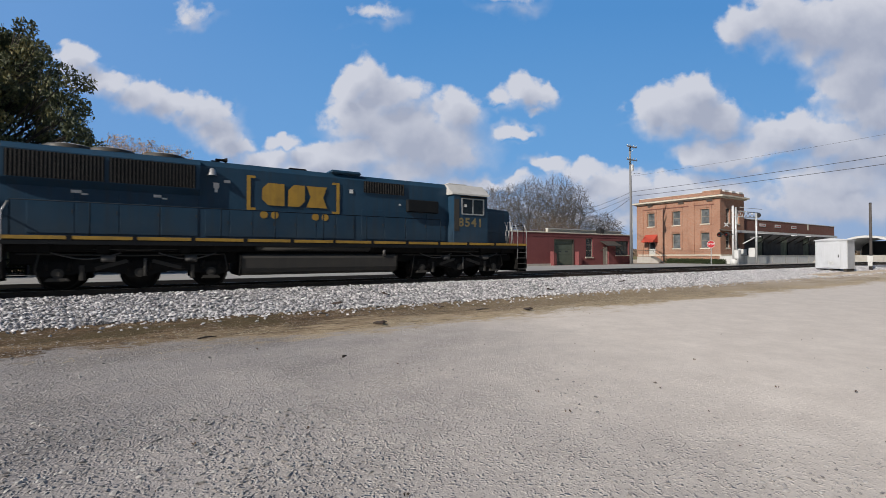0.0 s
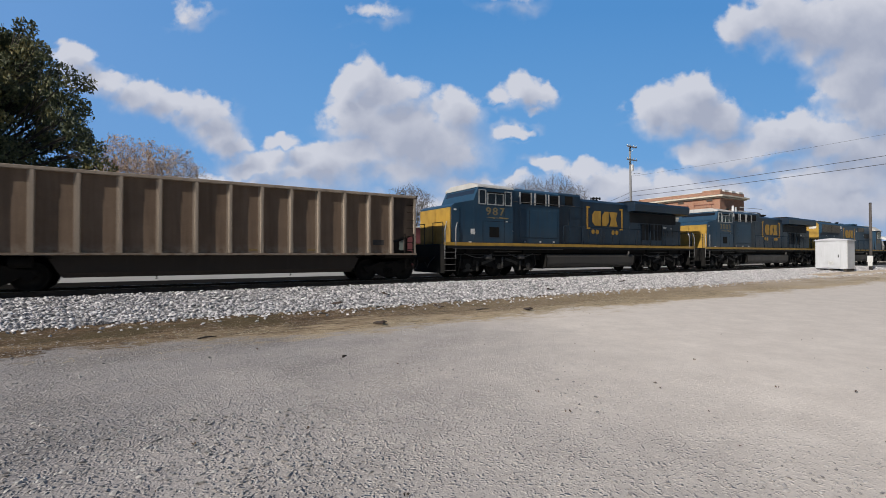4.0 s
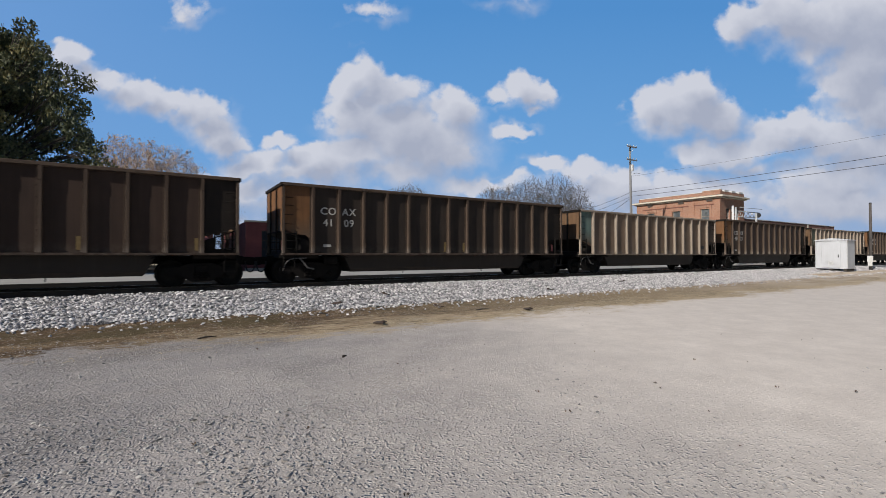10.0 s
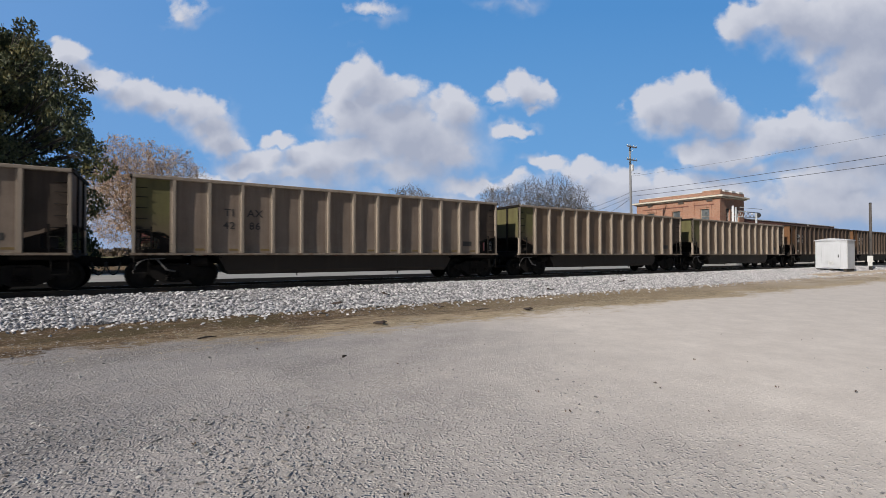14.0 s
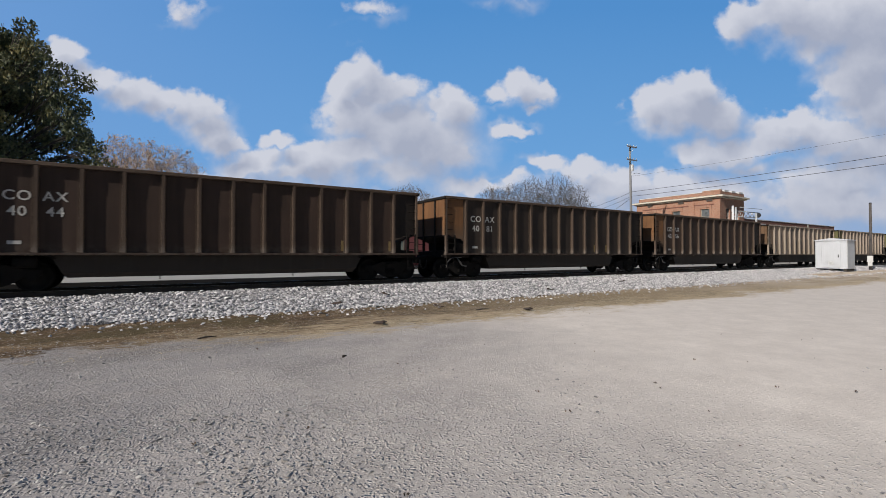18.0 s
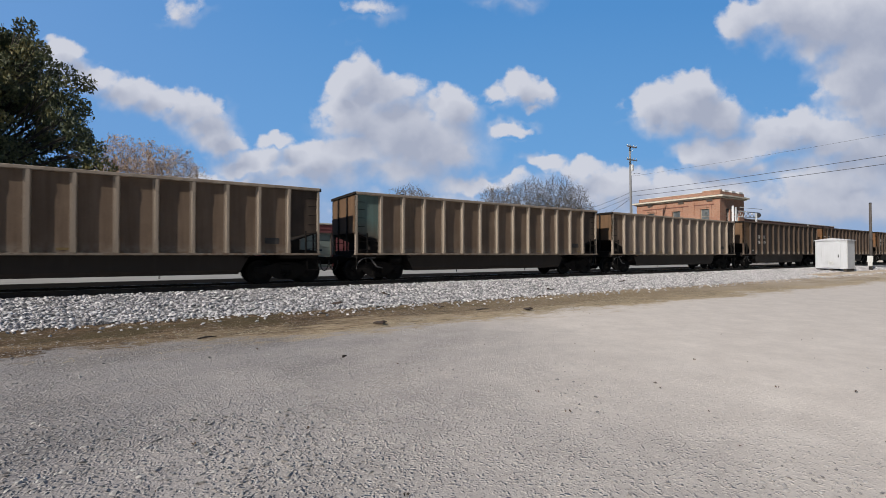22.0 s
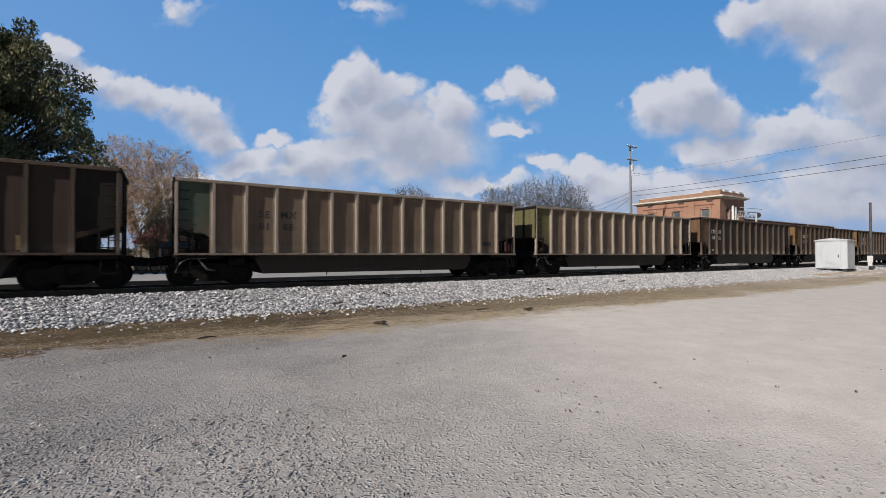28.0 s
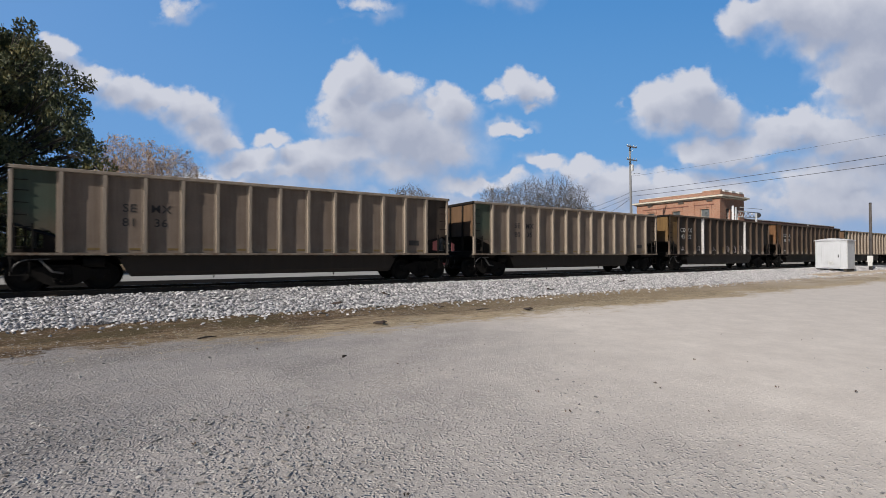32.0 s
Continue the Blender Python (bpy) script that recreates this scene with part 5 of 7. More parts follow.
    for side in (-1, 1):
        for xa in (5.55, 6.62, 7.62):
            grille(l, xa, xa + 0.78, 3.75, 4.32, 1.18, side, 7, 0, silver)
        part("cabinet_panel", Shape().box(5.5, 8.3, *sorted((side * 1.18, side * 1.20)), 2.0, 3.45, 0.01), blue, l)
        doors(l, 8.6, 10.3, 2, 1.75, 3.9, 1.0, side, deep_blue)
        doors(l, 10.5, 14.7, 6, 1.75, 2.65, 0.95, side, deep_blue)
        doors(l, 15.0, 20.8, 6, 1.75, 3.4, 0.95, side, deep_blue)
        part("air_filter_vent", Shape().box(9.1, 9.7, *sorted((side * 1.0, side * 1.03)), 3.9, 4.4), under, l)
        for xa, xb in ((16.28, 16.60), (16.70, 17.0), (17.24, 17.57), (17.72, 18.0), (18.1, 18.44)):
            part("door_window", Shape().box(xa, xb, *sorted((side * 0.969, side * 0.985)), 2.05, 3.1, 0.006), blue_dark, l, "black mesh panel in a hood door")
        # black intake screen that also paints the shade below the overhanging wing
        part("intake_shade_panel", Shape().box(15.0, 20.15, *sorted((side * 0.969, side * 0.99)), 3.15, 3.79, 0.008), blue_dark, l, "black radiator intake screen with the wing's shade in its colour")
        for xa in (16.2, 17.12, 18.5):
            part("hood_post", Shape().box(xa - 0.025, xa + 0.025, *sorted((side * 0.969, side * 1.0)), 1.75, 3.1), rail_grey, l)
        for xa, xb in ((18.70, 18.86), (18.90, 19.04), (19.5, 19.75)):
            part("sticker", Shape().box(xa, xb, *sorted((side * 0.969, side * 0.976)), 2.86, 2.98 if xa < 19 else 2.9), sticker, l)
        part("roundel", Shape().tube([(18.95 + 0.27 * math.cos(q * 0.39), side * 0.972, 2.55 + 0.27 * math.sin(q * 0.39)) for q in range(17)], 0.014, 5), arm_mat, l, "faded round emblem")
        handrail(l, 8.5, 21.3, side, 9)
        part("hood_rail", Shape().tube([(4.9, side * 1.24, 3.82), (10.3, side * 1.22, 3.82)], 0.016, 6), bright_mat, l)
    horn = part("air_horn", Shape().box(11.9, 12.6, -0.5, -0.4, 4.36, 4.48, 0.02), under, l)
    for q in (0.0, 0.28, 0.56):
        part("trumpet", Shape().lathe([(0.03, 0.0), (0.04, 0.22), (0.09, 0.32)], (11.9 + q, -0.45, 4.55 + 0.04 * q), "x", 10), under, horn)
    part("exhaust_stack", Shape().box(13.0, 13.8, -0.35, 0.35, 4.36, 4.46, 0.03), roof_grey, l)
    emblem(l, 10.95, 14.3, 2.62, 3.95, -0.972)
    for i, figure in enumerate(number):
        letters("figure", figure, 0.52, faded_yellow, cab, pose(3.72 + (i - (len(number) - 1) / 2) * 0.42, -1.457, 3.2, 90, 0, 0), 1.0, 0.006, wide=1.3)
    part("stripe_flash", Shape().prism([(3.1, 2.93), (3.7, 2.86), (3.7, 2.90), (4.5, 2.86), (4.6, 2.92), (3.95, 2.96), (3.95, 2.92)], -1.462, -1.454), faded_yellow, l)
    stickers(l, ((1.35, 3.2, 0.14, 0.08), (4.45, 2.75, 0.12, 0.05), (5.0, 2.3, 0.16, 0.05), (5.9, 1.78, 0.12, 0.08), (7.0, 1.78, 0.12, 0.08), (8.0, 1.78, 0.12, 0.08)), 1.202)
    stickers(l, ((1.35, 3.2, 0.14, 0.08), (4.45, 2.75, 0.12, 0.05), (2.2, 1.70, 0.16, 0.05)) + (((2.35, 2.2, 0.24, 0.26),) if patch else ()), 1.452)
    return l


TRAIN.append((loco_wide("987", True), 144.89))
TRAIN.append((loco_wide("3003", False), 167.19))
TRAIN.append((loco_spartan(), 189.49))

# ---- buildings behind the track ----
def brick_paint(name, a, b, mortar, painted=0.0):
    k = Nodes(name)
    xyz = k.n("ShaderNodeSeparateXYZ", Vector=k.co)
    run = k.math("ADD", xyz.outputs[0], xyz.outputs[1])
    co = k.n("ShaderNodeCombineXYZ", X=run, Y=xyz.outputs[2], Z=0.0).outputs[0]
    br = k.n("ShaderNodeTexBrick", Vector=co, Scale=1.0)
    br.inputs["Color1"].default_value, br.inputs["Color2"].default_value, br.inputs["Mortar"].default_value = (*a, 1), (*b, 1), (*mortar, 1)
    br.inputs["Brick Width"].default_value, br.inputs["Row Height"].default_value, br.inputs["Mortar Size"].default_value = 0.22, 0.075, 0.010
    stain = k.ramp(k.noise(0.5, 5, 0.6), 0.4, 0.7)
    runs = k.ramp(k.noise(1.5, 5, 0.6, stretch=(1, 1, 0.15), seed=2.2), 0.5, 0.75)
    col = k.mix(k.math("MULTIPLY", stain, 0.35), br.outputs["Color"], (a[0] * 0.55, a[1] * 0.5, a[2] * 0.5))
    col = k.mix(k.math("MULTIPLY", runs, 0.35), col, (a[0] * 0.5, a[1] * 0.5, a[2] * 0.5))
    return k.done(col, 0.85, 0, br.outputs["Fac"], -0.3, 0.01)


brick_orange = brick_paint("orange_brick", (0.38, 0.185, 0.115), (0.30, 0.14, 0.087), (0.34, 0.25, 0.19))
brick_dark = brick_paint("dark_red_brick", (0.20, 0.07, 0.045), (0.16, 0.055, 0.04), (0.16, 0.11, 0.09))
red_wall = brick_paint("red_painted_brick", (0.21, 0.062, 0.062), (0.185, 0.053, 0.055), (0.16, 0.05, 0.052))
cream = paint("cream_trim", (0.62, 0.57, 0.47), 0.7, (0.35, 0.3, 0.24), 0.4)
white_paint = paint("white_paint", (0.60, 0.60, 0.59), 0.6, (0.4, 0.38, 0.35), 0.35)
green_door = paint("green_door_paint", (0.10, 0.125, 0.095), 0.6, (0.07, 0.08, 0.06), 0.4)
dark_wood = paint("dark_timber", (0.06, 0.05, 0.042), 0.8, (0.03, 0.025, 0.02), 0.4)
concrete = paint("concrete", (0.42, 0.40, 0.37), 0.9, (0.25, 0.23, 0.2), 0.5)
k = Nodes("window_glass")
glass = k.done((0.035, 0.045, 0.055), 0.08, 0.0)
blind = plain("pale_blind", (0.45, 0.46, 0.44), 0.8)
awning_red = paint("red_awning_cloth", (0.42, 0.055, 0.03), 0.8, (0.25, 0.04, 0.03), 0.3)
tar = paint("tar_roof", (0.10, 0.095, 0.09), 0.9, (0.05, 0.05, 0.05), 0.5)
metal_dark = plain("dark_metal", (0.04, 0.04, 0.042), 0.5, 0.5)


def wall_with_holes(axis, a0, a1, z0, z1, d0, d1, holes):
    """One wall along x or y from a0 to a1, of the depth d0 to d1, with openings through it."""
    inner = [h for h in holes if h[0] < a1 and h[1] > a0]
    cuts = sorted({a0, a1} | {min(max(q, a0), a1) for h in inner for q in h[:2]})
    rows = sorted({z0, z1} | {min(max(q, z0), z1) for h in inner for q in h[2:]})
    s, index = Shape(), {}

    def corner(i, j, d):
        key = (i, j, d)
        if key not in index:
            index[key] = len(s.v)
            s.v.append((cuts[i], d, rows[j]) if axis == "x" else (d, cuts[i], rows[j]))
        return index[key]

    def solid(i, j):
        if not (0 <= i < len(cuts) - 1 and 0 <= j < len(rows) - 1):
            return False
        a, z = (cuts[i] + cuts[i + 1]) / 2, (rows[j] + rows[j + 1]) / 2
        return not any(h[0] < a < h[1] and h[2] < z < h[3] for h in inner)
    for i in range(len(cuts) - 1):
        for j in range(len(rows) - 1):
            if not solid(i, j):
                continue
            for d in (d0, d1):
                s.f.append([corner(i, j, d), corner(i + 1, j, d), corner(i + 1, j + 1, d), corner(i, j + 1, d)])
            for di, dj, p, q in ((-1, 0, (i, j), (i, j + 1)), (1, 0, (i + 1, j), (i + 1, j + 1)), (0, -1, (i, j), (i + 1, j)), (0, 1, (i, j + 1), (i + 1, j + 1))):
                if not solid(i + di, j + dj):
                    s.f.append([corner(*p, d0), corner(*q, d0), corner(*q, d1), corner(*p, d1)])
    s.smooth = [False] * len(s.f)
    return s


def window(parent, axis, a0, a1, z0, z1, face, depth, rows=2, cols=1, pane=None, frame_mat=None, sill=True, out=-1):
    """A window set into an opening: frame, panes, meeting rail and sill. face: the wall's outer plane; out: the side that it faces."""
    frame_mat = frame_mat or white_paint

    def bx(s, p, q, r0, r1, za, zb):
        r0, r1 = sorted((r0, r1))
        return s.box(p, q, r0, r1, za, zb) if axis == "x" else s.box(r0, r1, p, q, za, zb)
    f = Shape()
    b = face - out * depth
    for p, q, za, zb in ((a0, a0 + 0.07, z0, z1), (a1 - 0.07, a1, z0, z1), (a0 + 0.07, a1 - 0.07, z0, z0 + 0.07), (a0 + 0.07, a1 - 0.07, z1 - 0.07, z1)):
        bx(f, p, q, b, b - out * 0.08, za, zb)
    w = part("window", f, frame_mat, parent)
    for i in range(cols):
        for j in range(rows):
            pa, pb = a0 + 0.07 + (a1 - a0 - 0.14) * i / cols, a0 + 0.07 + (a1 - a0 - 0.14) * (i + 1) / cols
            qa, qb = z0 + 0.07 + (z1 - z0 - 0.14) * j / rows, z0 + 0.07 + (z1 - z0 - 0.14) * (j + 1) / rows
            part("pane", bx(Shape(), pa, pb, b - out * 0.05, b - out * 0.06, qa, qb), pane or glass, w)
            if j:
                part("meeting_rail", bx(Shape(), pa, pb, b - out * 0.01, b - out * 0.07, qa - 0.025, qa + 0.025), frame_mat, w)
            if i:
                part("mullion", bx(Shape(), pa - 0.02, pa + 0.02, b - out * 0.01, b - out * 0.07, qa, qb), frame_mat, w)
    if sill:
        part("window_sill", bx(Shape(), a0 - 0.08, a1 + 0.08, face + out * 0.08, face - out * depth, z0 - 0.12, z0), cream, w)
    return w


# long low painted-brick shop
FX0, FX1, FY = 5.0, 50.4, 35.0
shop = thing("shop_building", "long low red-painted brick shop with green garage doors", "building", pose(0, 0, 0))
Z = FAR_Z
holes = [(36.6, 39.7, Z, 3.3), (41.75, 43.0, 1.3, 3.5), (44.8, 45.9, Z, 2.6), (47.2, 49.8, 1.55, 3.3), (8.6, 11.4, Z, 3.3), (6.1, 7.5, 1.3, 3.4),
         (15.0, 18.0, Z, 3.3), (21.5, 23.0, 1.3, 3.4), (27.0, 28.4, 1.3, 3.4)]
part("front_wall", wall_with_holes("x", FX0, FX1, Z - 0.2, 4.0, FY, FY + 0.3, holes), red_wall, shop)
part("side_wall", Shape().box(FX0, FX0 + 0.3, FY + 0.3, FY + 16, Z - 0.2, 4.0), red_wall, shop)
part("side_wall", Shape().box(FX1 - 0.3, FX1, FY + 0.3, FY + 16, Z - 0.2, 4.0), red_wall, shop)
part("back_wall", Shape().box(FX0, FX1, FY + 16, FY + 16.3, Z - 0.2, 4.0), red_wall, shop)
part("roof", Shape().box(FX0 + 0.3, FX1 - 0.3, FY + 0.3, FY + 16, 3.6, 3.72), tar, shop)
part("coping", Shape().box(FX0 - 0.06, FX1 + 0.06, FY - 0.08, FY + 0.36, 4.0, 4.12, 0.02), cream, shop, "pale coping")
part("band_course", Shape().box(FX0, FX1, FY - 0.035, FY - 0.002, 3.62, 3.72), red_wall, shop)
part("rear_parapet", Shape().box(37.0, 50.3, FY + 1.4, FY + 1.7, 3.7, 4.55), cream, shop, "cream rear parapet")
part("parapet_cap", Shape().box(37.0, 50.3, FY + 1.3, FY + 1.8, 4.552, 4.62), white_paint, shop)
part("chimney", Shape().box(45.2, 46.0, FY + 0.7, FY + 1.3, 3.7, 4.85, 0.02), metal_dark, shop)
pale_door = paint("pale_green_door_paint", (0.20, 0.235, 0.21), 0.6, (0.14, 0.16, 0.14), 0.4)
for x0, x1 in ((36.6, 39.7), (8.6, 11.4), (15.0, 18.0)):
    door_mat = green_door if x0 > 30 else pale_door
    d = part("garage_door", Shape().box(x0, x1, FY + 0.20, FY + 0.24, Z, 3.3), door_mat, shop, "green sectional garage door")
    h = (2.75 - Z) / 4
    for i in range(4):
        part("door_panel", Shape().box(x0 + 0.03, x1 - 0.03, FY + 0.165, FY + 0.20, Z + i * h + 0.015, Z + (i + 1) * h - 0.015, 0.012), door_mat, d)
    part("header_panel", Shape().box(x0, x1, FY + 0.13, FY + 0.20, 2.77, 3.3, 0.01), door_mat, d)
    for i in range(2):
        cx = x0 + (x1 - x0) * (0.33 + 0.34 * i)
        part("door_light", Shape().box(cx - 0.2, cx + 0.2, FY + 0.155, FY + 0.164, Z + 2.5 * h, Z + 2.75 * h), glass, d)
    s = Shape()
    for x in (x0, x1):
        s.box(x - 0.06, x + 0.06, FY - 0.02, FY + 0.15, Z, 3.36)
    s.box(x0, x1, FY - 0.02, FY + 0.12, 3.26, 3.36)
    part("door_frame", s, dark_wood, d)
    for x in (x0 - 0.45, x1 + 0.45):
        part("guard_post", Shape().prism([(x - 0.22, Z - 0.1), (x + 0.22, Z - 0.1), (x + 0.2, 1.7), (x - 0.2, 1.95)], FY - 0.55, FY - 0.004), red_wall, shop)
for a0, a1, z0, z1, c in ((41.75, 43.0, 1.3, 3.5, 2), (6.1, 7.5, 1.3, 3.4, 2), (21.5, 23.0, 1.3, 3.4, 2), (27.0, 28.4, 1.3, 3.4, 2), (47.2, 49.8, 1.55, 3.3, 3)):
    w = window(shop, "x", a0, a1, z0, z1, FY, 0.14, 3, c, None, dark_wood if a0 > 45 or a0 < 10 else cream)
    for i in range(1, 5):
        x = a0 + (a1 - a0) * i / 5
        part("bar", Shape().tube([(x, FY + 0.05, z0), (x, FY + 0.05, z1)], 0.015, 5), metal_dark, w)
d = part("door", Shape().box(44.85, 45.85, FY + 0.16, FY + 0.2, Z, 2.56, 0.01), cream, shop, "pale entrance door")
part("door_handle", Shape().disc((45.7, FY + 0.13, 1.45), 0.03, 0.06, "y", 10), metal_dark, d)
aw = part("awning", Shape().prism([(FY - 1.1, 2.62), (FY - 1.1, 2.70), (FY, 3.25), (FY, 3.17)], 44.3, 47.0, "x"), dark_wood, shop, "small dark canopy over the door")
for x in (44.4, 46.9):
    part("bracket", Shape().tube([(x, FY - 1.0, 2.66), (x, FY, 2.1)], 0.04, 6), dark_wood, aw)
part("drain_pipe", Shape().tube([(FX1 - 0.4, FY - 0.06, 3.6), (FX1 - 0.4, FY - 0.06, Z)], 0.05, 8), red_wall, shop)
part("drain_pipe", Shape().tube([(28.9, FY - 0.06, 3.9), (28.9, FY - 0.06, Z)], 0.05, 8), cream, shop)
part("plinth", Shape().box(FX0 - 0.05, 36.0, FY - 0.12, FY - 0.003, Z - 0.1, Z + 0.2), concrete, shop)

# two-storey brick station office
AX, AY0, AY1, BX1, TOPZ = 59.1, 28.5, 39.8, 65.2, 8.75
office = thing("office_building", "two-storey orange brick office with pale cornice and red awning", "building", pose(0, 0, 0))
office_frame = paint("aged_window_paint", (0.30, 0.26, 0.21), 0.7, (0.18, 0.15, 0.12), 0.4)
shade_cloth = plain("drawn_window_shade", (0.115, 0.125, 0.13), 0.35, vary=0.6, scale=1.6)
wins = [(c - 0.55, c + 0.55, za, zb) for c, za, zb in ((37.9, 5.6, 7.5), (34.2, 5.6, 7.5), (30.4, 5.6, 7.5), (34.2, 2.45, 4.45), (30.4, 2.45, 4.45))]
door_hole = (37.25, 38.35, 1.35, 3.5)
part("side_wall", wall_with_holes("y", AY0, AY1, Z - 0.2, TOPZ, AX, AX + 0.35, wins + [door_hole]), brick_orange, office)
fw = [(c - 0.5, c + 0.5, za, zb) for c in (60.9, 63.4) for za, zb in ((5.6, 7.5), (2.45, 4.45))]
part("front_wall", wall_with_holes("x", AX + 0.35, BX1, Z - 0.2, TOPZ, AY0, AY0 + 0.35, fw), brick_orange, office)
part("side_wall", Shape().box(BX1 - 0.35, BX1, AY0 + 0.35, AY1, Z - 0.2, TOPZ), brick_orange, office)
part("back_wall", Shape().box(AX, BX1, AY1, AY1 + 0.35, Z - 0.2, TOPZ), brick_orange, office)
part("inner_floor", Shape().box(AX + 0.36, BX1 - 0.36, AY0 + 0.36, AY1 - 0.01, 5.0, 5.15), dark_wood, office)
part("roof", Shape().box(AX + 0.36, BX1 - 0.36, AY0 + 0.36, AY1 - 0.01, TOPZ - 0.3, TOPZ - 0.1), tar, office)
for a0, a1, za, zb in wins:
    window(office, "y", a0, a1, za, zb, AX, 0.16, 2, 1, shade_cloth, office_frame)
    s = Shape()
    for p, q, u, v in ((a0 - 0.30, a0 - 0.06, za - 0.2, zb + 0.45), (a1 + 0.06, a1 + 0.30, za - 0.2, zb + 0.45), (a0 - 0.06, a1 + 0.06, zb + 0.2, zb + 0.45)):
        s.box(AX - 0.06, AX - 0.003, p, q, u, v)
    part("brick_surround", s, brick_orange, office)
for a0, a1, za, zb in fw:
    window(office, "x", a0, a1, za, zb, AY0, 0.16, 2, 1)
dr = part("door", Shape().box(AX + 0.2, AX + 0.25, 37.27, 38.33, 1.37, 3.48, 0.01), blind, office, "pale side door")
part("door_light", Shape().box(AX + 0.185, AX + 0.199, 37.45, 38.15, 2.4, 3.3), glass, dr)
part("awning", Shape().prism([(AX - 1.1, 3.35), (AX - 1.1, 3.45), (AX - 0.004, 4.45), (AX - 0.004, 3.35)], 36.9, 38.75), awning_red, office, "red cloth awning")
st = part("stairs", Shape().box(AX - 1.4, AX - 0.003, 37.0, 39.2, Z, 1.33), concrete, office)
for i in range(5):
    part("step", Shape().box(AX - 1.4, AX - 0.05, 36.98 - (i + 1) * 0.3, 36.98 - i * 0.3, Z, 1.33 - (i + 1) * 0.18), concrete, st)
for x in (AX - 1.35, AX - 0.15):
    part("stair_rail", Shape().tube([(x, 39.1, 1.3), (x, 39.1, 2.2), (x, 37.0, 2.2), (x, 35.5, 1.35), (x, 35.5, Z)], 0.025, 6), metal_dark, st)
s = Shape()
for x0, x1, y0, y1 in ((AX - 0.10, AX - 0.003, AY0 - 0.1, AY1 + 0.1), (AX, BX1, AY0 - 0.10, AY0 - 0.003)):
    s.box(x0, x1, y0, y1, 1.45, 1.62)
part("water_table", s, cream, office)
part("belt_course", Shape().box(AX - 0.05, AX - 0.002, AY0, AY1, 7.98, 8.10), brick_dark, office)
for zc, proj, hh, mat, nm in ((8.75, 0.22, 0.16, cream, "cornice"), (8.91, 0.48, 0.20, cream, "cornice"), (9.11, 0.30, 0.06, tar, "cornice_flashing")):
    part(nm, Shape().box(AX - proj, BX1 + proj, AY0 - proj, AY1 + 0.35 + proj, zc, zc + hh, 0.02), mat, office)
par = Shape()
par.box(AX, AX + 0.3, AY0 + 0.3, AY1, 9.17, 9.62)
par.box(AX, BX1, AY0, AY0 + 0.3, 9.17, 9.62)
part("parapet", par, brick_orange, office)
part("parapet_cap", Shape().box(AX - 0.05, AX + 0.36, AY0 + 2.2, AY1, 9.625, 9.70).box(AX - 0.05, AX + 0.36, AY0 - 0.05, AY0 + 2.2, 9.80, 9.88), white_paint, office)
part("parapet_corner", Shape().box(AX - 0.02, AX + 0.34, AY0 - 0.02, AY0 + 2.2, 9.625, 9.80), brick_orange, office)
for x in (60.6, 62.4, 64.4):
    part("merlon", Shape().box(x - 0.5, x + 0.5, AY0 - 0.03, AY0 + 0.33, 9.625, 9.82), white_paint, office)
for y in (38.0, 33.5, 29.8):
    part("scupper", Shape().box(AX - 0.12, AX - 0.004, y - 0.35, y + 0.35, 8.45, 8.68), dark_wood, office)
for y in (AY0 + 0.35, AY0 + 3.6, AY1 - 0.35):
    part("pilaster", Shape().box(AX - 0.09, AX - 0.003, y - 0.35, y + 0.35, 1.63, 8.44), brick_orange, office)

# freight shed with loading dock
WX1, WY, DX0, DX1 = 98.0, 28.8, 58.8, 91.5
shed = thing("freight_shed", "one-storey dark brick freight shed with canopied white loading dock", "building", pose(0, 0, 0))
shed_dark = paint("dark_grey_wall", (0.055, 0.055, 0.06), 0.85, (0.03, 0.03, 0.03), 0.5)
lamp_glow = Nodes("dock_lamp")
lamp_glow.b.inputs["Emission Color"].default_value, lamp_glow.b.inputs["Emission Strength"].default_value = (1, 0.98, 0.95, 1), 0.9
lamp_glow = lamp_glow.done((0.8, 0.8, 0.8), 0.5)
part("upper_wall", Shape().box(BX1 + 0.02, WX1, WY, WY + 0.35, 4.75, 6.4), brick_dark, shed)
dh = [(69, 71.5, 1.5, 4.2), (77, 79.5, 1.5, 4.2), (85, 87.5, 1.5, 4.2), (92, 94.5, 1.5, 4.2)]
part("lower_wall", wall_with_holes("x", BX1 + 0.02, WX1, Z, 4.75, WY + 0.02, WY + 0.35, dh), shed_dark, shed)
for a0, a1, z0, z1 in dh:
    d = part("freight_door", Shape().box(a0, a1, WY + 0.2, WY + 0.26, z0, z1), green_door, shed, "blue-grey freight door")
    for i in range(4):
        x = a0 + (i + 0.5) * (a1 - a0) / 4
        part("door_board", Shape().box(x - 0.27, x + 0.27, WY + 0.16, WY + 0.20, z0 + 0.05, z1 - 0.05), green_door, d)
part("end_wall", Shape().box(WX1 - 0.35, WX1, WY + 0.36, WY + 14, Z, 6.4), brick_dark, shed)
part("back_wall", Shape().box(BX1 + 0.02, WX1, WY + 14, WY + 14.35, Z, 6.4), brick_dark, shed)
part("roof", Shape().box(BX1 + 0.02, WX1 - 0.36, WY + 0.36, WY + 14, 6.0, 6.15), tar, shed)
part("coping", Shape().box(BX1 + 0.02, WX1 + 0.06, WY - 0.06, WY + 0.4, 6.4, 6.50), white_paint, shed)
part("parapet_step", Shape().box(86.5, 87.0, WY - 0.05, WY - 0.003, 5.5, 6.39), cream, shed)
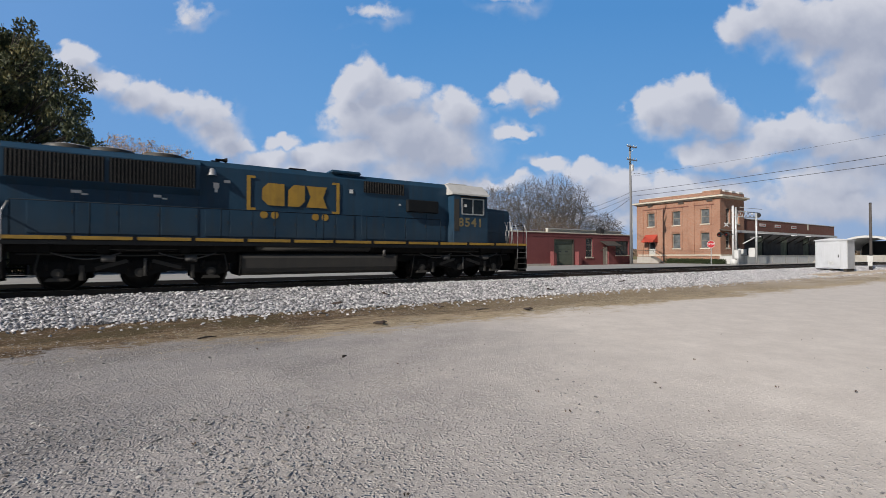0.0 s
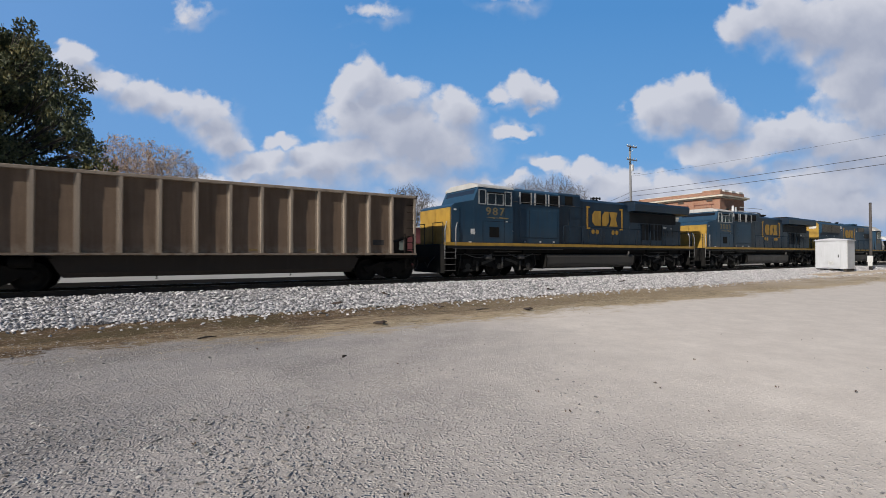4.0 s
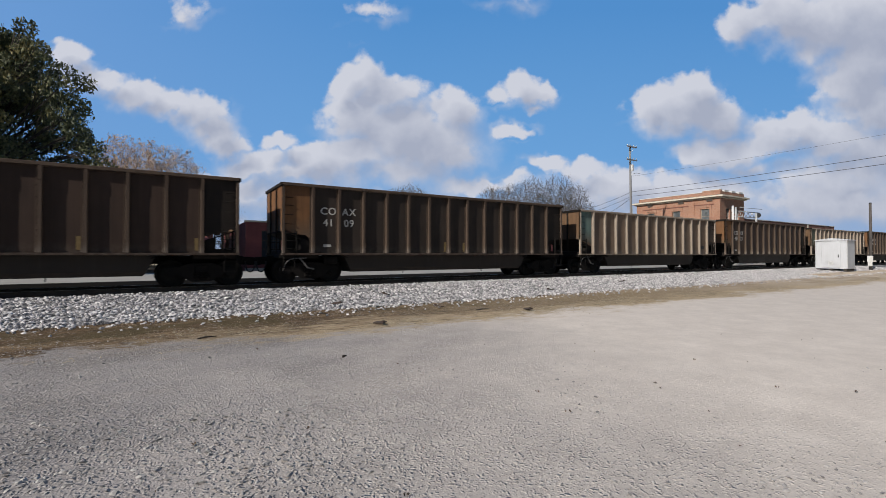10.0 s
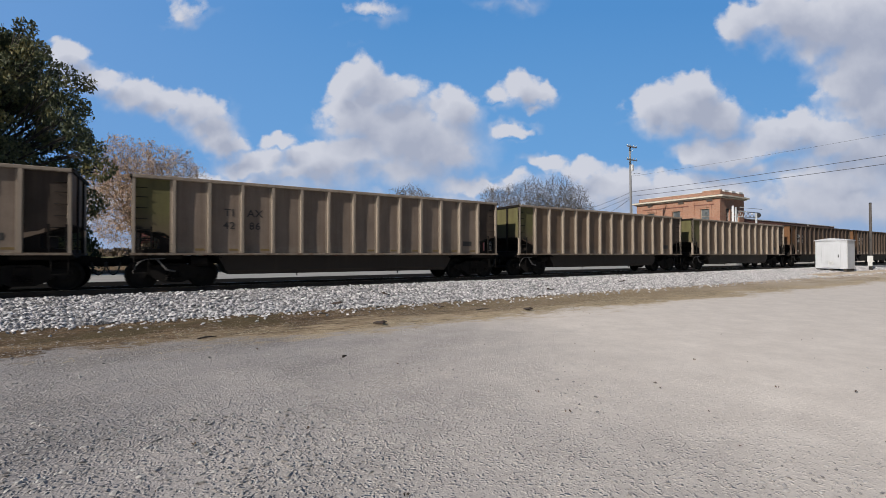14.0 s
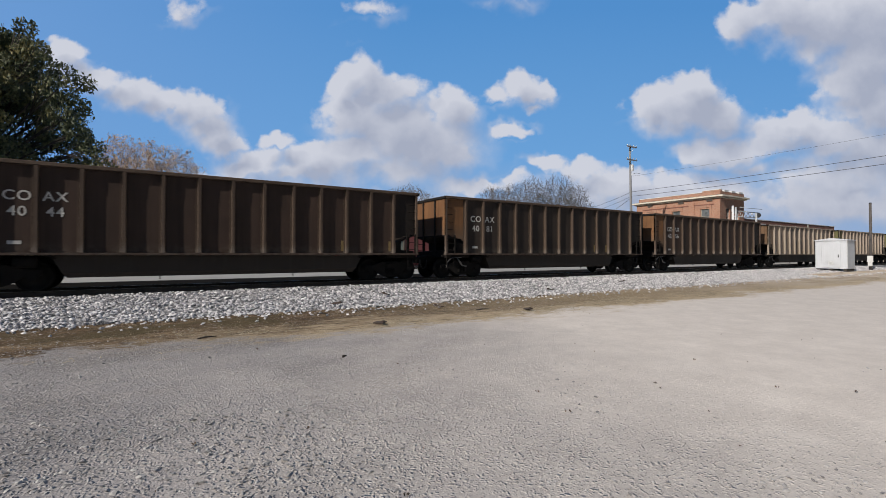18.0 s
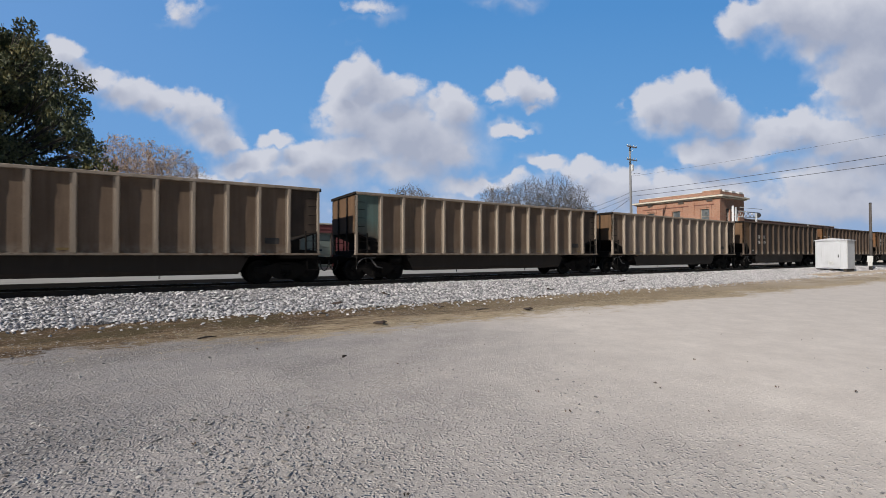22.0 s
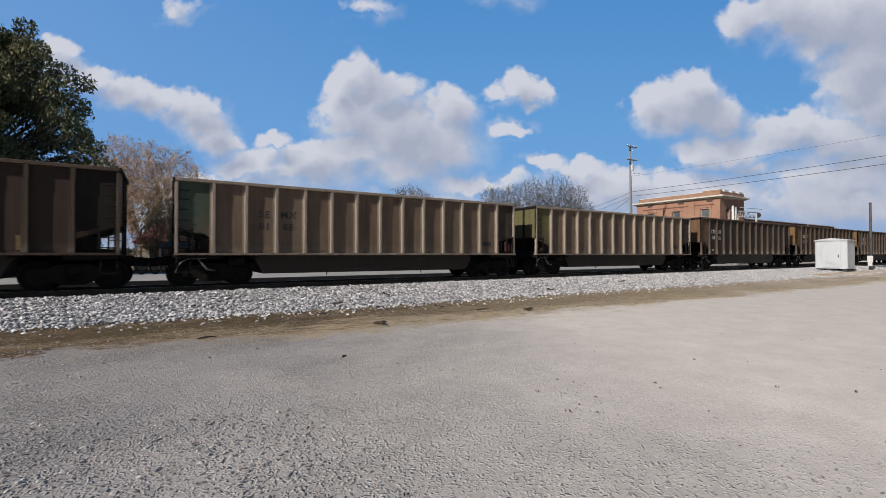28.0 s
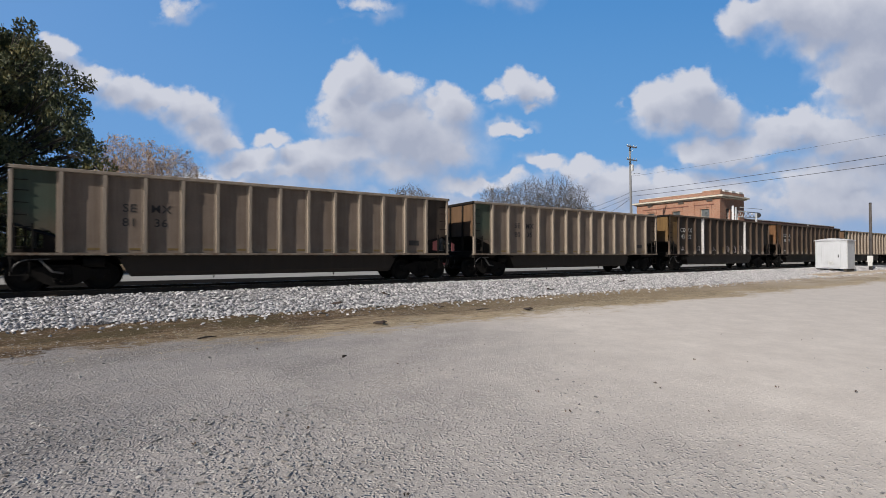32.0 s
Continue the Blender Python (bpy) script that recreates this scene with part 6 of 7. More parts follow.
for x in (71.2, 76.0, 81.5):
    p = part("sign_board", Shape().box(x - 0.9, x + 0.9, WY - 0.05, WY - 0.003, 5.55, 5.95), white_paint, shed, "small pale sign board")
    part("sign_bar", Shape().box(x - 0.7, x + 0.7, WY - 0.056, WY - 0.051, 5.7, 5.8), awning_red, p)
can = part("canopy", Shape().prism([(WY - 2.2, 4.42), (WY - 2.2, 4.56), (WY - 0.31, 4.80), (WY - 0.31, 4.66)], DX0, DX1, "x"), dark_wood, shed, "timber canopy over the dock")
part("canopy_edge", Shape().box(DX0, DX1, WY - 2.26, WY - 2.203, 4.30, 4.60), white_paint, can)
for i in range(9):
    x = BX1 + 1.5 + i * 3.05
    part("strut", Shape().tube([(x, WY - 2.0, 4.44), (x, WY - 0.02, 3.2)], 0.07, 6), dark_wood, can)
for x in (76.0, 81.0):
    part("dock_lamp", Shape().box(x - 0.7, x + 0.7, WY - 2.1, WY - 1.9, 4.26, 4.36), lamp_glow, can)
dock = part("dock", Shape().box(DX0, WX1 + 4, WY - 2.4, WY - 0.31, Z - 0.2, 1.45), white_paint, shed, "white-painted concrete loading dock")
for i in range(10):
    x = DX0 + 1.4 + i * 3.9
    part("dock_joint", Shape().box(x, x + 0.12, WY - 2.43, WY - 2.403, Z - 0.1, 1.45), concrete, dock)
part("dock_edge", Shape().box(DX0, WX1 + 4, WY - 2.46, WY - 2.1, 1.452, 1.53), concrete, dock)
part("ramp", Shape().prism([(80.5, Z - 0.1), (84.0, Z - 0.1), (84.0, 1.40), (83.2, 1.40)], WY - 3.4, WY - 2.47), concrete, dock)
for x in (DX0 + 1.2, DX0 + 2.6):
    part("barrel", Shape().lathe([(0.0, 0.0), (0.28, 0.0), (0.3, 0.3), (0.28, 0.85), (0.0, 0.86)], (x, WY - 1.9, 1.452), "z", 12), white_paint, dock)
# arched white shelter beyond the shed
cs = thing("arched_shelter", "white arched open shelter with dark inside", "shelter", pose(96.0, 24.2, Z))
pts = [(math.cos(radians(a)) * 3.9, 1.9 + math.sin(radians(a)) * 2.4) for a in range(0, 181, 12)]
inner = [(math.cos(radians(a)) * 3.6, 1.9 + math.sin(radians(a)) * 2.05) for a in range(180, -1, -12)]
part("arched_roof", Shape().prism(pts + inner, 0, 12, "x"), white_paint, cs)
for px in (0.3, 6.0, 11.7):
    for py in (-3.72, 3.72):
        part("post", Shape().box(px - 0.08, px + 0.08, py - 0.08, py + 0.08, -0.1, 2.0), white_paint, cs)
part("back_panel", Shape().box(11.6, 11.7, -3.5, 3.5, 0.0, 3.6), metal_dark, cs)
part("low_wall", Shape().box(-0.1, 0.1, -3.6, 3.6, -0.1, 1.1), concrete, cs)

# red-roofed house, its small well house
roof_red = paint("red_metal_roof", (0.31, 0.095, 0.08), 0.7, (0.21, 0.08, 0.07), 0.4)
house = thing("house", "cottage with a red porch roof and white-trimmed gable", "house", pose(0, 45.0, Z))
part("wall", Shape().box(-1.6, 3.0, 0.6, 7.5, -0.2, 2.5), cream, house)
part("roof", Shape().add([(-2.2, -1.4, 2.25), (3.5, -1.4, 2.25), (3.5, 4.4, 2.25), (-2.2, 4.4, 2.25), (-0.6, 1.4, 3.95), (2.75, 1.4, 3.75), (-2.2, -1.4, 2.14), (3.5, -1.4, 2.14), (3.5, 4.4, 2.14), (-2.2, 4.4, 2.14)],
                         [(0, 1, 5, 4), (1, 2, 5), (2, 3, 4, 5), (3, 0, 4), (0, 6, 7, 1), (1, 7, 8, 2), (2, 8, 9, 3), (3, 9, 6, 0), (6, 9, 8, 7)]), roof_red, house, "red metal porch roof")
for i in range(11):
    x = -1.9 + i * 0.5
    q = min(1.0, max(0.25, (3.3 - x) / 0.8))
    part("roof_seam", Shape().tube([(x, -1.38, 2.27), (min(x, 2.7), -1.38 + 2.7 * q, 2.27 + 1.5 * q)], 0.022, 4), roof_red, house)
for x in (-2.0, 0.0, 1.7, 3.3):
    part("porch_post", Shape().box(x - 0.07, x + 0.07, -1.25, -1.11, -0.1, 2.13), white_paint, house)
part("porch_floor", Shape().box(-2.1, 3.4, -1.3, 0.59, -0.2, 0.3), concrete, house)
part("gable", Shape().prism([(1.9, -0.2), (4.1, -0.2), (4.1, 3.8), (3.05, 4.7), (1.9, 3.8)], 4.5, 9.5), brick_dark, house, "dark gable end")
part("gable_roof", Shape().prism([(1.55, 3.62), (3.05, 4.86), (4.5, 3.62), (4.5, 3.76), (3.05, 5.02), (1.55, 3.76)], 4.0, 10.0), tar, house)
part("gable_trim", Shape().prism([(1.5, 3.50), (3.05, 4.80), (4.55, 3.50), (4.55, 3.74), (3.05, 5.04), (1.5, 3.74)], 3.93, 3.998), white_paint, house)
part("gable_vent", Shape().box(2.75, 3.35, 4.44, 4.497, 3.6, 4.2), white_paint, house)
for x in (-1.2, 0.3, 1.7):
    w = part("window", Shape().box(x, x + 0.8, 0.55, 0.597, 0.9, 2.0), white_paint, house)
    part("pane", Shape().box(x + 0.08, x + 0.72, 0.535, 0.549, 0.98, 1.92), glass, w)
part("chimney", Shape().box(1.0, 1.5, 5.2, 5.8, 2.4, 4.9), brick_dark, house)
well = thing("well_house", "small open shelter with dark hipped roof", "shelter", pose(0.65, 37.0, Z))
part("roof", Shape().add([(-1.1, -1.1, 1.7), (1.1, -1.1, 1.7), (1.1, 1.1, 1.7), (-1.1, 1.1, 1.7), (0, 0, 2.4), (-1.1, -1.1, 1.62), (1.1, -1.1, 1.62), (1.1, 1.1, 1.62), (-1.1, 1.1, 1.62)],
                         [(0, 1, 4), (1, 2, 4), (2, 3, 4), (3, 0, 4), (0, 5, 6, 1), (1, 6, 7, 2), (2, 7, 8, 3), (3, 8, 5, 0), (5, 8, 7, 6)]), dark_wood, well)
for x in (-0.9, 0.9):
    for y in (-0.9, 0.9):
        part("post", Shape().box(x - 0.06, x + 0.06, y - 0.06, y + 0.06, -0.1, 1.66), white_paint, well)
part("wall", Shape().box(-0.5, 0.8, 0.2, 0.8, -0.1, 1.0), white_paint, well)
# parked van in the alley
van = thing("parked_van", "white parked van with red panels in the alley", "van", pose(54.4, 41.0, Z, 0, 0, 90))
part("body", Shape().prism([(0, 0.45), (4.6, 0.45), (4.6, 1.3), (3.9, 1.45), (3.3, 2.5), (0, 2.6)], -0.95, 0.95), white_paint, van)
part("panel", Shape().box(0.2, 2.9, 0.952, 0.97, 1.0, 1.9), awning_red, van, "red side panel")
part("windscreen", Shape().prism([(3.38, 2.4), (3.92, 1.5), (3.95, 1.52), (3.41, 2.42)], -0.85, 0.85), glass, van)
for x in (0.9, 3.8):
    for y in (-0.85, 0.85):
        w = part("wheel", Shape().disc((x, y, 0.33), 0.33, 0.22, "y", 18), hose_mat, van)
        part("rim", Shape().disc((x, y * 1.13, 0.33), 0.19, 0.04, "y", 14), bright_mat, w)

# ---- poles, wires, crossing equipment ----
pole_wood = paint("pole_wood", (0.20, 0.20, 0.205), 0.85, (0.12, 0.118, 0.12), 0.5)
dark_pole = paint("dark_pole_wood", (0.085, 0.075, 0.07), 0.85, (0.05, 0.045, 0.042), 0.5)
wire_mat = plain("black_wire", (0.05, 0.05, 0.055), 0.5)
galv = plain("galvanised_steel", (0.55, 0.56, 0.56), 0.45, 0.4)
up = thing("utility_pole", "tall weathered wooden utility pole with two crossarms", "utility pole", pose(48.46, 33.74, Z))
part("pole", Shape().tube([(0, 0, -0.3), (0.05, 0, 7), (-0.12, 0, 14.6)], [0.17, 0.145, 0.11], 12), pole_wood, up)
for z, w in ((14.4, 0.95), (12.8, 1.0)):
    ca = part("crossarm", Shape().box(-0.06, 0.06, -0.16, -0.05, z - 0.06, z + 0.06).box(-w, w, -0.25, -0.14, z - 0.06, z + 0.06), pole_wood, up)
    for x in (-w * 0.9, -w * 0.4, w * 0.4, w * 0.9):
        part("insulator", Shape().lathe([(0.0, 0.22), (0.04, 0.2), (0.06, 0.12), (0.05, 0.06), (0.02, 0.0)], (x, -0.19, z + 0.06), "z", 8), galv, ca)
    for x in (-0.5, 0.5):
        part("brace", Shape().tube([(x, -0.2, z - 0.05), (0, -0.14, z - 0.6)], 0.018, 5), galv, ca)
part("meter_cabinet", Shape().box(-0.14, 0.14, -0.36, -0.15, 11.4, 12.2, 0.03), white_paint, up)
part("street_lamp_arm", Shape().tube([(0, -0.1, 11.0), (0.7, -0.3, 11.25), (1.2, -0.4, 11.2)], 0.03, 6), galv, up)
part("conduit", Shape().tube([(0.15, -0.12, 0), (0.15, -0.12, 7)], 0.035, 6), galv, up)
base = Vector((48.41, 33.6, 0))
for h, end, sag in ((9.3, (46.6, -4.0, 9.65), 0.25), (8.75, (46.6, -4.0, 8.95), 0.25), (11.2, (58.0, -2.0, 13.5), 0.3), (9.3, (69.0, 61.0, 10.2), 0.4), (8.75, (69.0, 61.0, 9.3), 0.4), (8.6, (72.0, 58.0, 9.0), 0.5)):
    a, b = base + Vector((0, 0, h)), Vector(end)
    pts = []
    for i in range(17):
        q = i / 16
        p = a.lerp(b, q)
        p.z -= sag * 4 * q * (1 - q)
        pts.append(p)
    tagged(part("overhead_wire", Shape().tube(pts, 0.022 if h < 10 else 0.010, 5), wire_mat), "black overhead wire strung from the utility pole", "wire", "overhead wires")
rp = thing("signal_pole", "short dark wooden pole with white box at its foot", "pole", pose(56.8, 14.0, 0.15))
part("pole", Shape().tube([(0, 0, -0.3), (0.05, 0, 3), (0.02, 0, 6.35)], [0.13, 0.115, 0.10], 12), dark_pole, rp)
part("equipment_box", Shape().box(-0.22, -0.10, -0.2, 0.2, 0.75, 1.35, 0.02), white_paint, rp)
part("equipment_box", Shape().box(-0.26, -0.10, -0.16, 0.16, 0.35, 0.74, 0.02), white_paint, rp)
part("cap", Shape().lathe([(0.0, 0.08), (0.10, 0.05), (0.13, 0.0)], (0.02, 0, 6.34), "z", 10), metal_dark, rp)

# white equipment cabin on skids by the track
cabin = thing("equipment_cabin", "white metal railway equipment cabin standing on skids", "equipment cabin", pose(49.2, 13.6, 0.26))
cabin_paint = paint("cabin_paint", (0.53, 0.545, 0.575), 0.5, (0.32, 0.32, 0.325), 0.35)
part("body", Shape().box(0, 1.8, 0, 2.2, 0.12, 2.55, 0.02), cabin_paint, cabin)
part("roof", Shape().prism([(-0.08, 2.55), (2.28, 2.55), (2.28, 2.62), (1.1, 2.78), (-0.08, 2.62)], -0.08, 1.88, "x"), cabin_paint, cabin, "low-pitched white roof")
dr = part("door", Shape().box(-0.035, -0.003, 0.45, 1.75, 0.22, 2.35, 0.01), cabin_paint, cabin)
part("handle", Shape().box(-0.07, -0.036, 0.55, 0.62, 1.1, 1.35), metal_dark, dr)
part("vent", Shape().box(-0.05, -0.037, 0.9, 1.3, 0.45, 0.75), galv, dr)
part("corner_trim", Shape().box(-0.02, 0.04, -0.02, 0.04, 0.12, 2.55), galv, cabin)
for y in (0.15, 1.1, 2.05):
    part("skid", Shape().box(-0.05, 1.85, y - 0.1, y + 0.1, -0.12, 0.12), dark_wood, cabin)

# crossing signal mast and cantilever
lamp_red = plain("dark_red_lens", (0.10, 0.012, 0.01), 0.2)
ms = thing("crossing_signal", "white crossing signal mast with twin flashing lights and cantilever", "crossing signal", pose(55.9, 25.6, Z))
part("mast", Shape().tube([(0, 0, 0), (0, 0, 6.7)], 0.13, 12), white_paint, ms)
part("mast", Shape().tube([(0.35, -0.15, 0), (0.35, -0.15, 6.7)], 0.09, 10), galv, ms)
part("base", Shape().lathe([(0.0, 0.0), (0.42, 0.0), (0.40, 0.5), (0.2, 0.7), (0.0, 0.7)], (0.1, 0, 0), "z", 12), white_paint, ms)
for y in (1.35, 0.55):
    h = part("signal_hood", Shape().disc((-0.25, y, 3.55), 0.30, 0.05, "x", 20).lathe([(0.17, 0.0), (0.18, -0.25)], (-0.28, y, 3.55), "x", 14), metal_dark, ms, "round black signal background")
    part("lens", Shape().disc((-0.29, y, 3.55), 0.15, 0.03, "x", 16), lamp_red, h)
part("crossarm", Shape().box(-0.2, -0.14, -0.1, 1.6, 3.5, 3.6), metal_dark, ms)
for a in (45, -45):
    part("crossbuck_board", Shape().box(-0.34, 0.34, -0.02, 0.02, -0.05, 0.05).moved(pose(-0.2, 0.62, 4.7) @ pose(0, 0, 0, 0, 0, 90) @ pose(0, 0, 0, 0, a, 0)), galv, ms)
arm = part("cantilever_arm", Shape().tube([(0, 0, 6.3), (6.2, -0.2, 6.3)], 0.06, 8), galv, ms, "lattice cantilever arm")
part("chord", Shape().tube([(0, 0, 5.6), (6.0, -0.2, 5.75)], 0.05, 8), galv, arm)
for i in range(11):
    x = i * 0.52
    part("lattice", Shape().tube([(x, 0, 6.3 if i % 2 else 5.62), (x + 0.52, 0, 5.62 if i % 2 else 6.3)], 0.035, 6), white_paint, arm)
part("walkway_rail", Shape().tube([(1.0, -0.3, 6.7), (6.3, -0.4, 6.75)], 0.03, 6), galv, arm)
part("signal_head", Shape().disc((5.6, -0.3, 6.0), 0.28, 0.10, "x", 16), metal_dark, arm)
part("bell", Shape().lathe([(0.02, 0.18), (0.1, 0.15), (0.14, 0.0)], (0, 0, 6.72), "z", 12), galv, ms)
part("gate_mechanism", Shape().box(-0.25, 0.3, -0.65, -0.2, 0.7, 1.7, 0.04), white_paint, ms)
mp = thing("signal_mast", "grey steel railway signal mast with brackets", "signal mast", pose(60.2, 25.0, Z))
part("mast", Shape().tube([(0, 0, 0), (0, 0, 6.2)], 0.11, 12), galv, mp)
part("bracket", Shape().tube([(-0.3, -0.6, 3.3), (0.3, 0.8, 3.3)], 0.05, 6), galv, mp)
part("bracket", Shape().tube([(0.0, -0.2, 3.7), (0.2, -1.2, 3.7)], 0.04, 6), galv, mp)
part("cabinet", Shape().box(-0.3, 0.3, 0.05, 0.75, 0.9, 2.0, 0.03), white_paint, mp)
part("gate_arm", Shape().tube([(-1.9, 0.6, 2.5), (0.0, 0.0, 3.35)], 0.07, 6), white_paint, mp)
sg = thing("stop_sign", "red octagonal stop sign on a steel post", "stop sign", pose(52.4, 26.3, Z, 0, 0, 8))
part("post", Shape().box(-0.03, 0.03, -0.03, 0.03, -0.2, 2.75), galv, sg)
oct_ = [(0.44 * math.cos(radians(22.5 + 45 * i)), 2.35 + 0.44 * math.sin(radians(22.5 + 45 * i))) for i in range(8)]
bd = part("board", Shape().prism(oct_, -0.055, -0.035, "x"), white_paint, sg)
oct2 = [(0.40 * math.cos(radians(22.5 + 45 * i)), 2.35 + 0.40 * math.sin(radians(22.5 + 45 * i))) for i in range(8)]
part("red_face", Shape().prism(oct2, -0.061, -0.056, "x"), plain("sign_red", (0.45, 0.02, 0.025), 0.4), bd)
letters("word", "STOP", 0.30, white_paint, bd, pose(-0.064, 0, 2.35) @ pose(0, 0, 0, 90, 0, -90), 1.0, 0.004, 0.002)

# ---- trees and shrubs ----
bark_grey = paint("grey_bark", (0.22, 0.20, 0.185), 0.9, (0.09, 0.08, 0.075), 0.5)
bark_wet = paint("dark_grey_bark", (0.15, 0.138, 0.132), 0.9, (0.08, 0.073, 0.07), 0.5)
bark_tan = paint("tan_bark", (0.23, 0.165, 0.115), 0.9, (0.13, 0.095, 0.07), 0.5)
bark_dark = paint("dark_bark", (0.042, 0.034, 0.028), 0.9, (0.025, 0.021, 0.018), 0.5)


def leaf_mat(name, a, b, c):
    k = Nodes(name)
    r = k.n("ShaderNodeNewGeometry").outputs["Random Per Island"]
    col = k.mix(r, a, b)
    col = k.mix(k.ramp(k.noise(0.5, 3), 0.50, 0.70), col, c)
    k.b.inputs["Subsurface Weight"].default_value = 0.0
    return k.done(col, 0.6, spec=0.3)


leaf_dark = leaf_mat("dark_leaves", (0.034, 0.048, 0.025), (0.125, 0.135, 0.062), (0.27, 0.225, 0.08))
leaf_tan = leaf_mat("dry_leaves", (0.40, 0.272, 0.175), (0.61, 0.44, 0.30), (0.40, 0.28, 0.15))
leaf_olive = leaf_mat("olive_leaves", (0.20, 0.17, 0.085), (0.42, 0.34, 0.22), (0.13, 0.14, 0.05))
leaf_hedge = leaf_mat("hedge_leaves", (0.018, 0.03, 0.012), (0.045, 0.062, 0.022), (0.035, 0.04, 0.016))
leaf_brown = leaf_mat("brown_leaves", (0.10, 0.07, 0.05), (0.17, 0.12, 0.08), (0.12, 0.09, 0.07))


twig_mat = leaf_mat("bare_twigs", (0.12, 0.11, 0.106), (0.26, 0.24, 0.232), (0.17, 0.155, 0.148))


def grow(s, rng, start, goals, r, thin, tips, lead):
    """A limb towards the middle of the goals, parting again and again until each goal has its twig."""
    n = len(goals)
    mid = Vector(goals.mean(axis=0))
    if n == 1:
        side = Vector((rng.gauss(0, 1), rng.gauss(0, 1), rng.gauss(0, 1))) * 0.08 * (mid - start).length
        s.tube([start, start.lerp(mid, 0.5) + side, mid], [max(r, thin), thin * 0.9, thin * 0.6], 3, False)
        tips.append((mid, (mid - start).normalized()))
        return
    node = start.lerp(mid, lead * rng.uniform(0.85, 1.15))
    reach = (node - start).length
    bend = Vector((rng.gauss(0, 1), rng.gauss(0, 1), rng.gauss(0.3, 0.8))) * 0.07 * reach
    s.tube([start, start.lerp(node, 0.5) + bend, node], [r, r * 0.93, r * 0.86], 6 if r > 0.06 else (4 if r > 0.03 else 3), False)
    rel = goals - np.array(node)
    axis = np.array((rng.gauss(0, 1), rng.gauss(0, 1), rng.gauss(0, 0.8)))
    wide = rel[np.argmax((rel @ axis))] - rel[np.argmin((rel @ axis))]
    cut = rel @ wide
    order = np.argsort(cut)
    at = max(1, min(n - 1, int(n * rng.uniform(0.3, 0.7))))
    for half in (order[:at], order[at:]):
        grow(s, rng, node, goals[half], max(thin, r * 0.88 * (len(half) / n) ** 0.44), thin, tips, min(0.5, lead + 0.03))


def bare_tree(name, label, x, y, height, width, seed, bark, leaves=None, leaf_count=0, leaf_size=0.1, z=None, trunk=0.25, thin=0.022, twigs=1300):
    """A leafless or thinly leaved tree: trunk, limbs, twigs and what leaves are left."""
    rng = random.Random(seed)
    t = thing(name, label, "tree", pose(x, y, FAR_Z if z is None else z))
    h0 = height * trunk
    r0 = height * 0.022
    part("trunk", Shape().tube([(0, 0, -0.3), (rng.uniform(-0.1, 0.1), 0, h0 * 0.5), (rng.uniform(-0.15, 0.15), 0.1, h0)], [r0 * 1.3, r0, r0 * 0.85], 9), bark, t)
    s, tips = Shape(), []
    # twig ends on a lumpy rounded crown, thicker towards its outside
    low, goals = h0 * 0.75, []
    while len(goals) < twigs:
        v = Vector((rng.gauss(0, 1), rng.gauss(0, 1), rng.gauss(0.15, 1))).normalized()
        q = rng.random() ** 0.42 * (0.86 + 0.22 * noise.noise((v.x * 2.2 + seed, v.y * 2.2, v.z * 2.2)))
        z = low + (height - low) * (0.42 + 0.58 * v.z * q)
        if z > low:
            goals.append((v.x * q * width / 2, v.y * q * width / 2, z))
    goals = np.array(goals)
    stems = 4
    turn = np.argsort(np.arctan2(goals[:, 1], goals[:, 0]))
    for i in range(stems):
        mine = goals[turn[i * twigs // stems:(i + 1) * twigs // stems]]
        grow(s, rng, Vector((0, 0, h0 * rng.uniform(0.8, 1.0))), mine, r0 * 0.72, thin, tips, 0.3)
    part("limbwork", s, bark, t)
    if leaves:
        lf, loose = Shape(), 0.16 if leaves is leaf_tan else 0.3
        for i in range(leaf_count):
            p, d = tips[rng.randrange(len(tips))]
            p = p + Vector((rng.gauss(0, loose), rng.gauss(0, loose), rng.gauss(0, loose)))
            leaf(lf, rng, p, leaf_size * rng.uniform(0.7, 1.4), 0.22 if leaves is twig_mat else 1.0)
        tagged(part("twig_haze" if leaves is twig_mat else "foliage", lf, leaves, t), kind="stuff")
    return t


def leaf(s, rng, p, r, slim=1.0):
    m = Euler((rng.uniform(0, 6.3), rng.uniform(0, 6.3), rng.uniform(0, 6.3))).to_matrix()
    o = len(s.v)
    for a, b in ((-1, 0), (-0.2, 0.55), (1, 0.05), (-0.2, -0.5)):
        q = m @ Vector((a * r * (2 - slim), b * r * slim, 0.15 * r * a * a))
        s.v.append((p.x + q.x, p.y + q.y, p.z + q.z))
    s.f.append([o, o + 1, o + 2, o + 3])
    s.smooth.append(False)


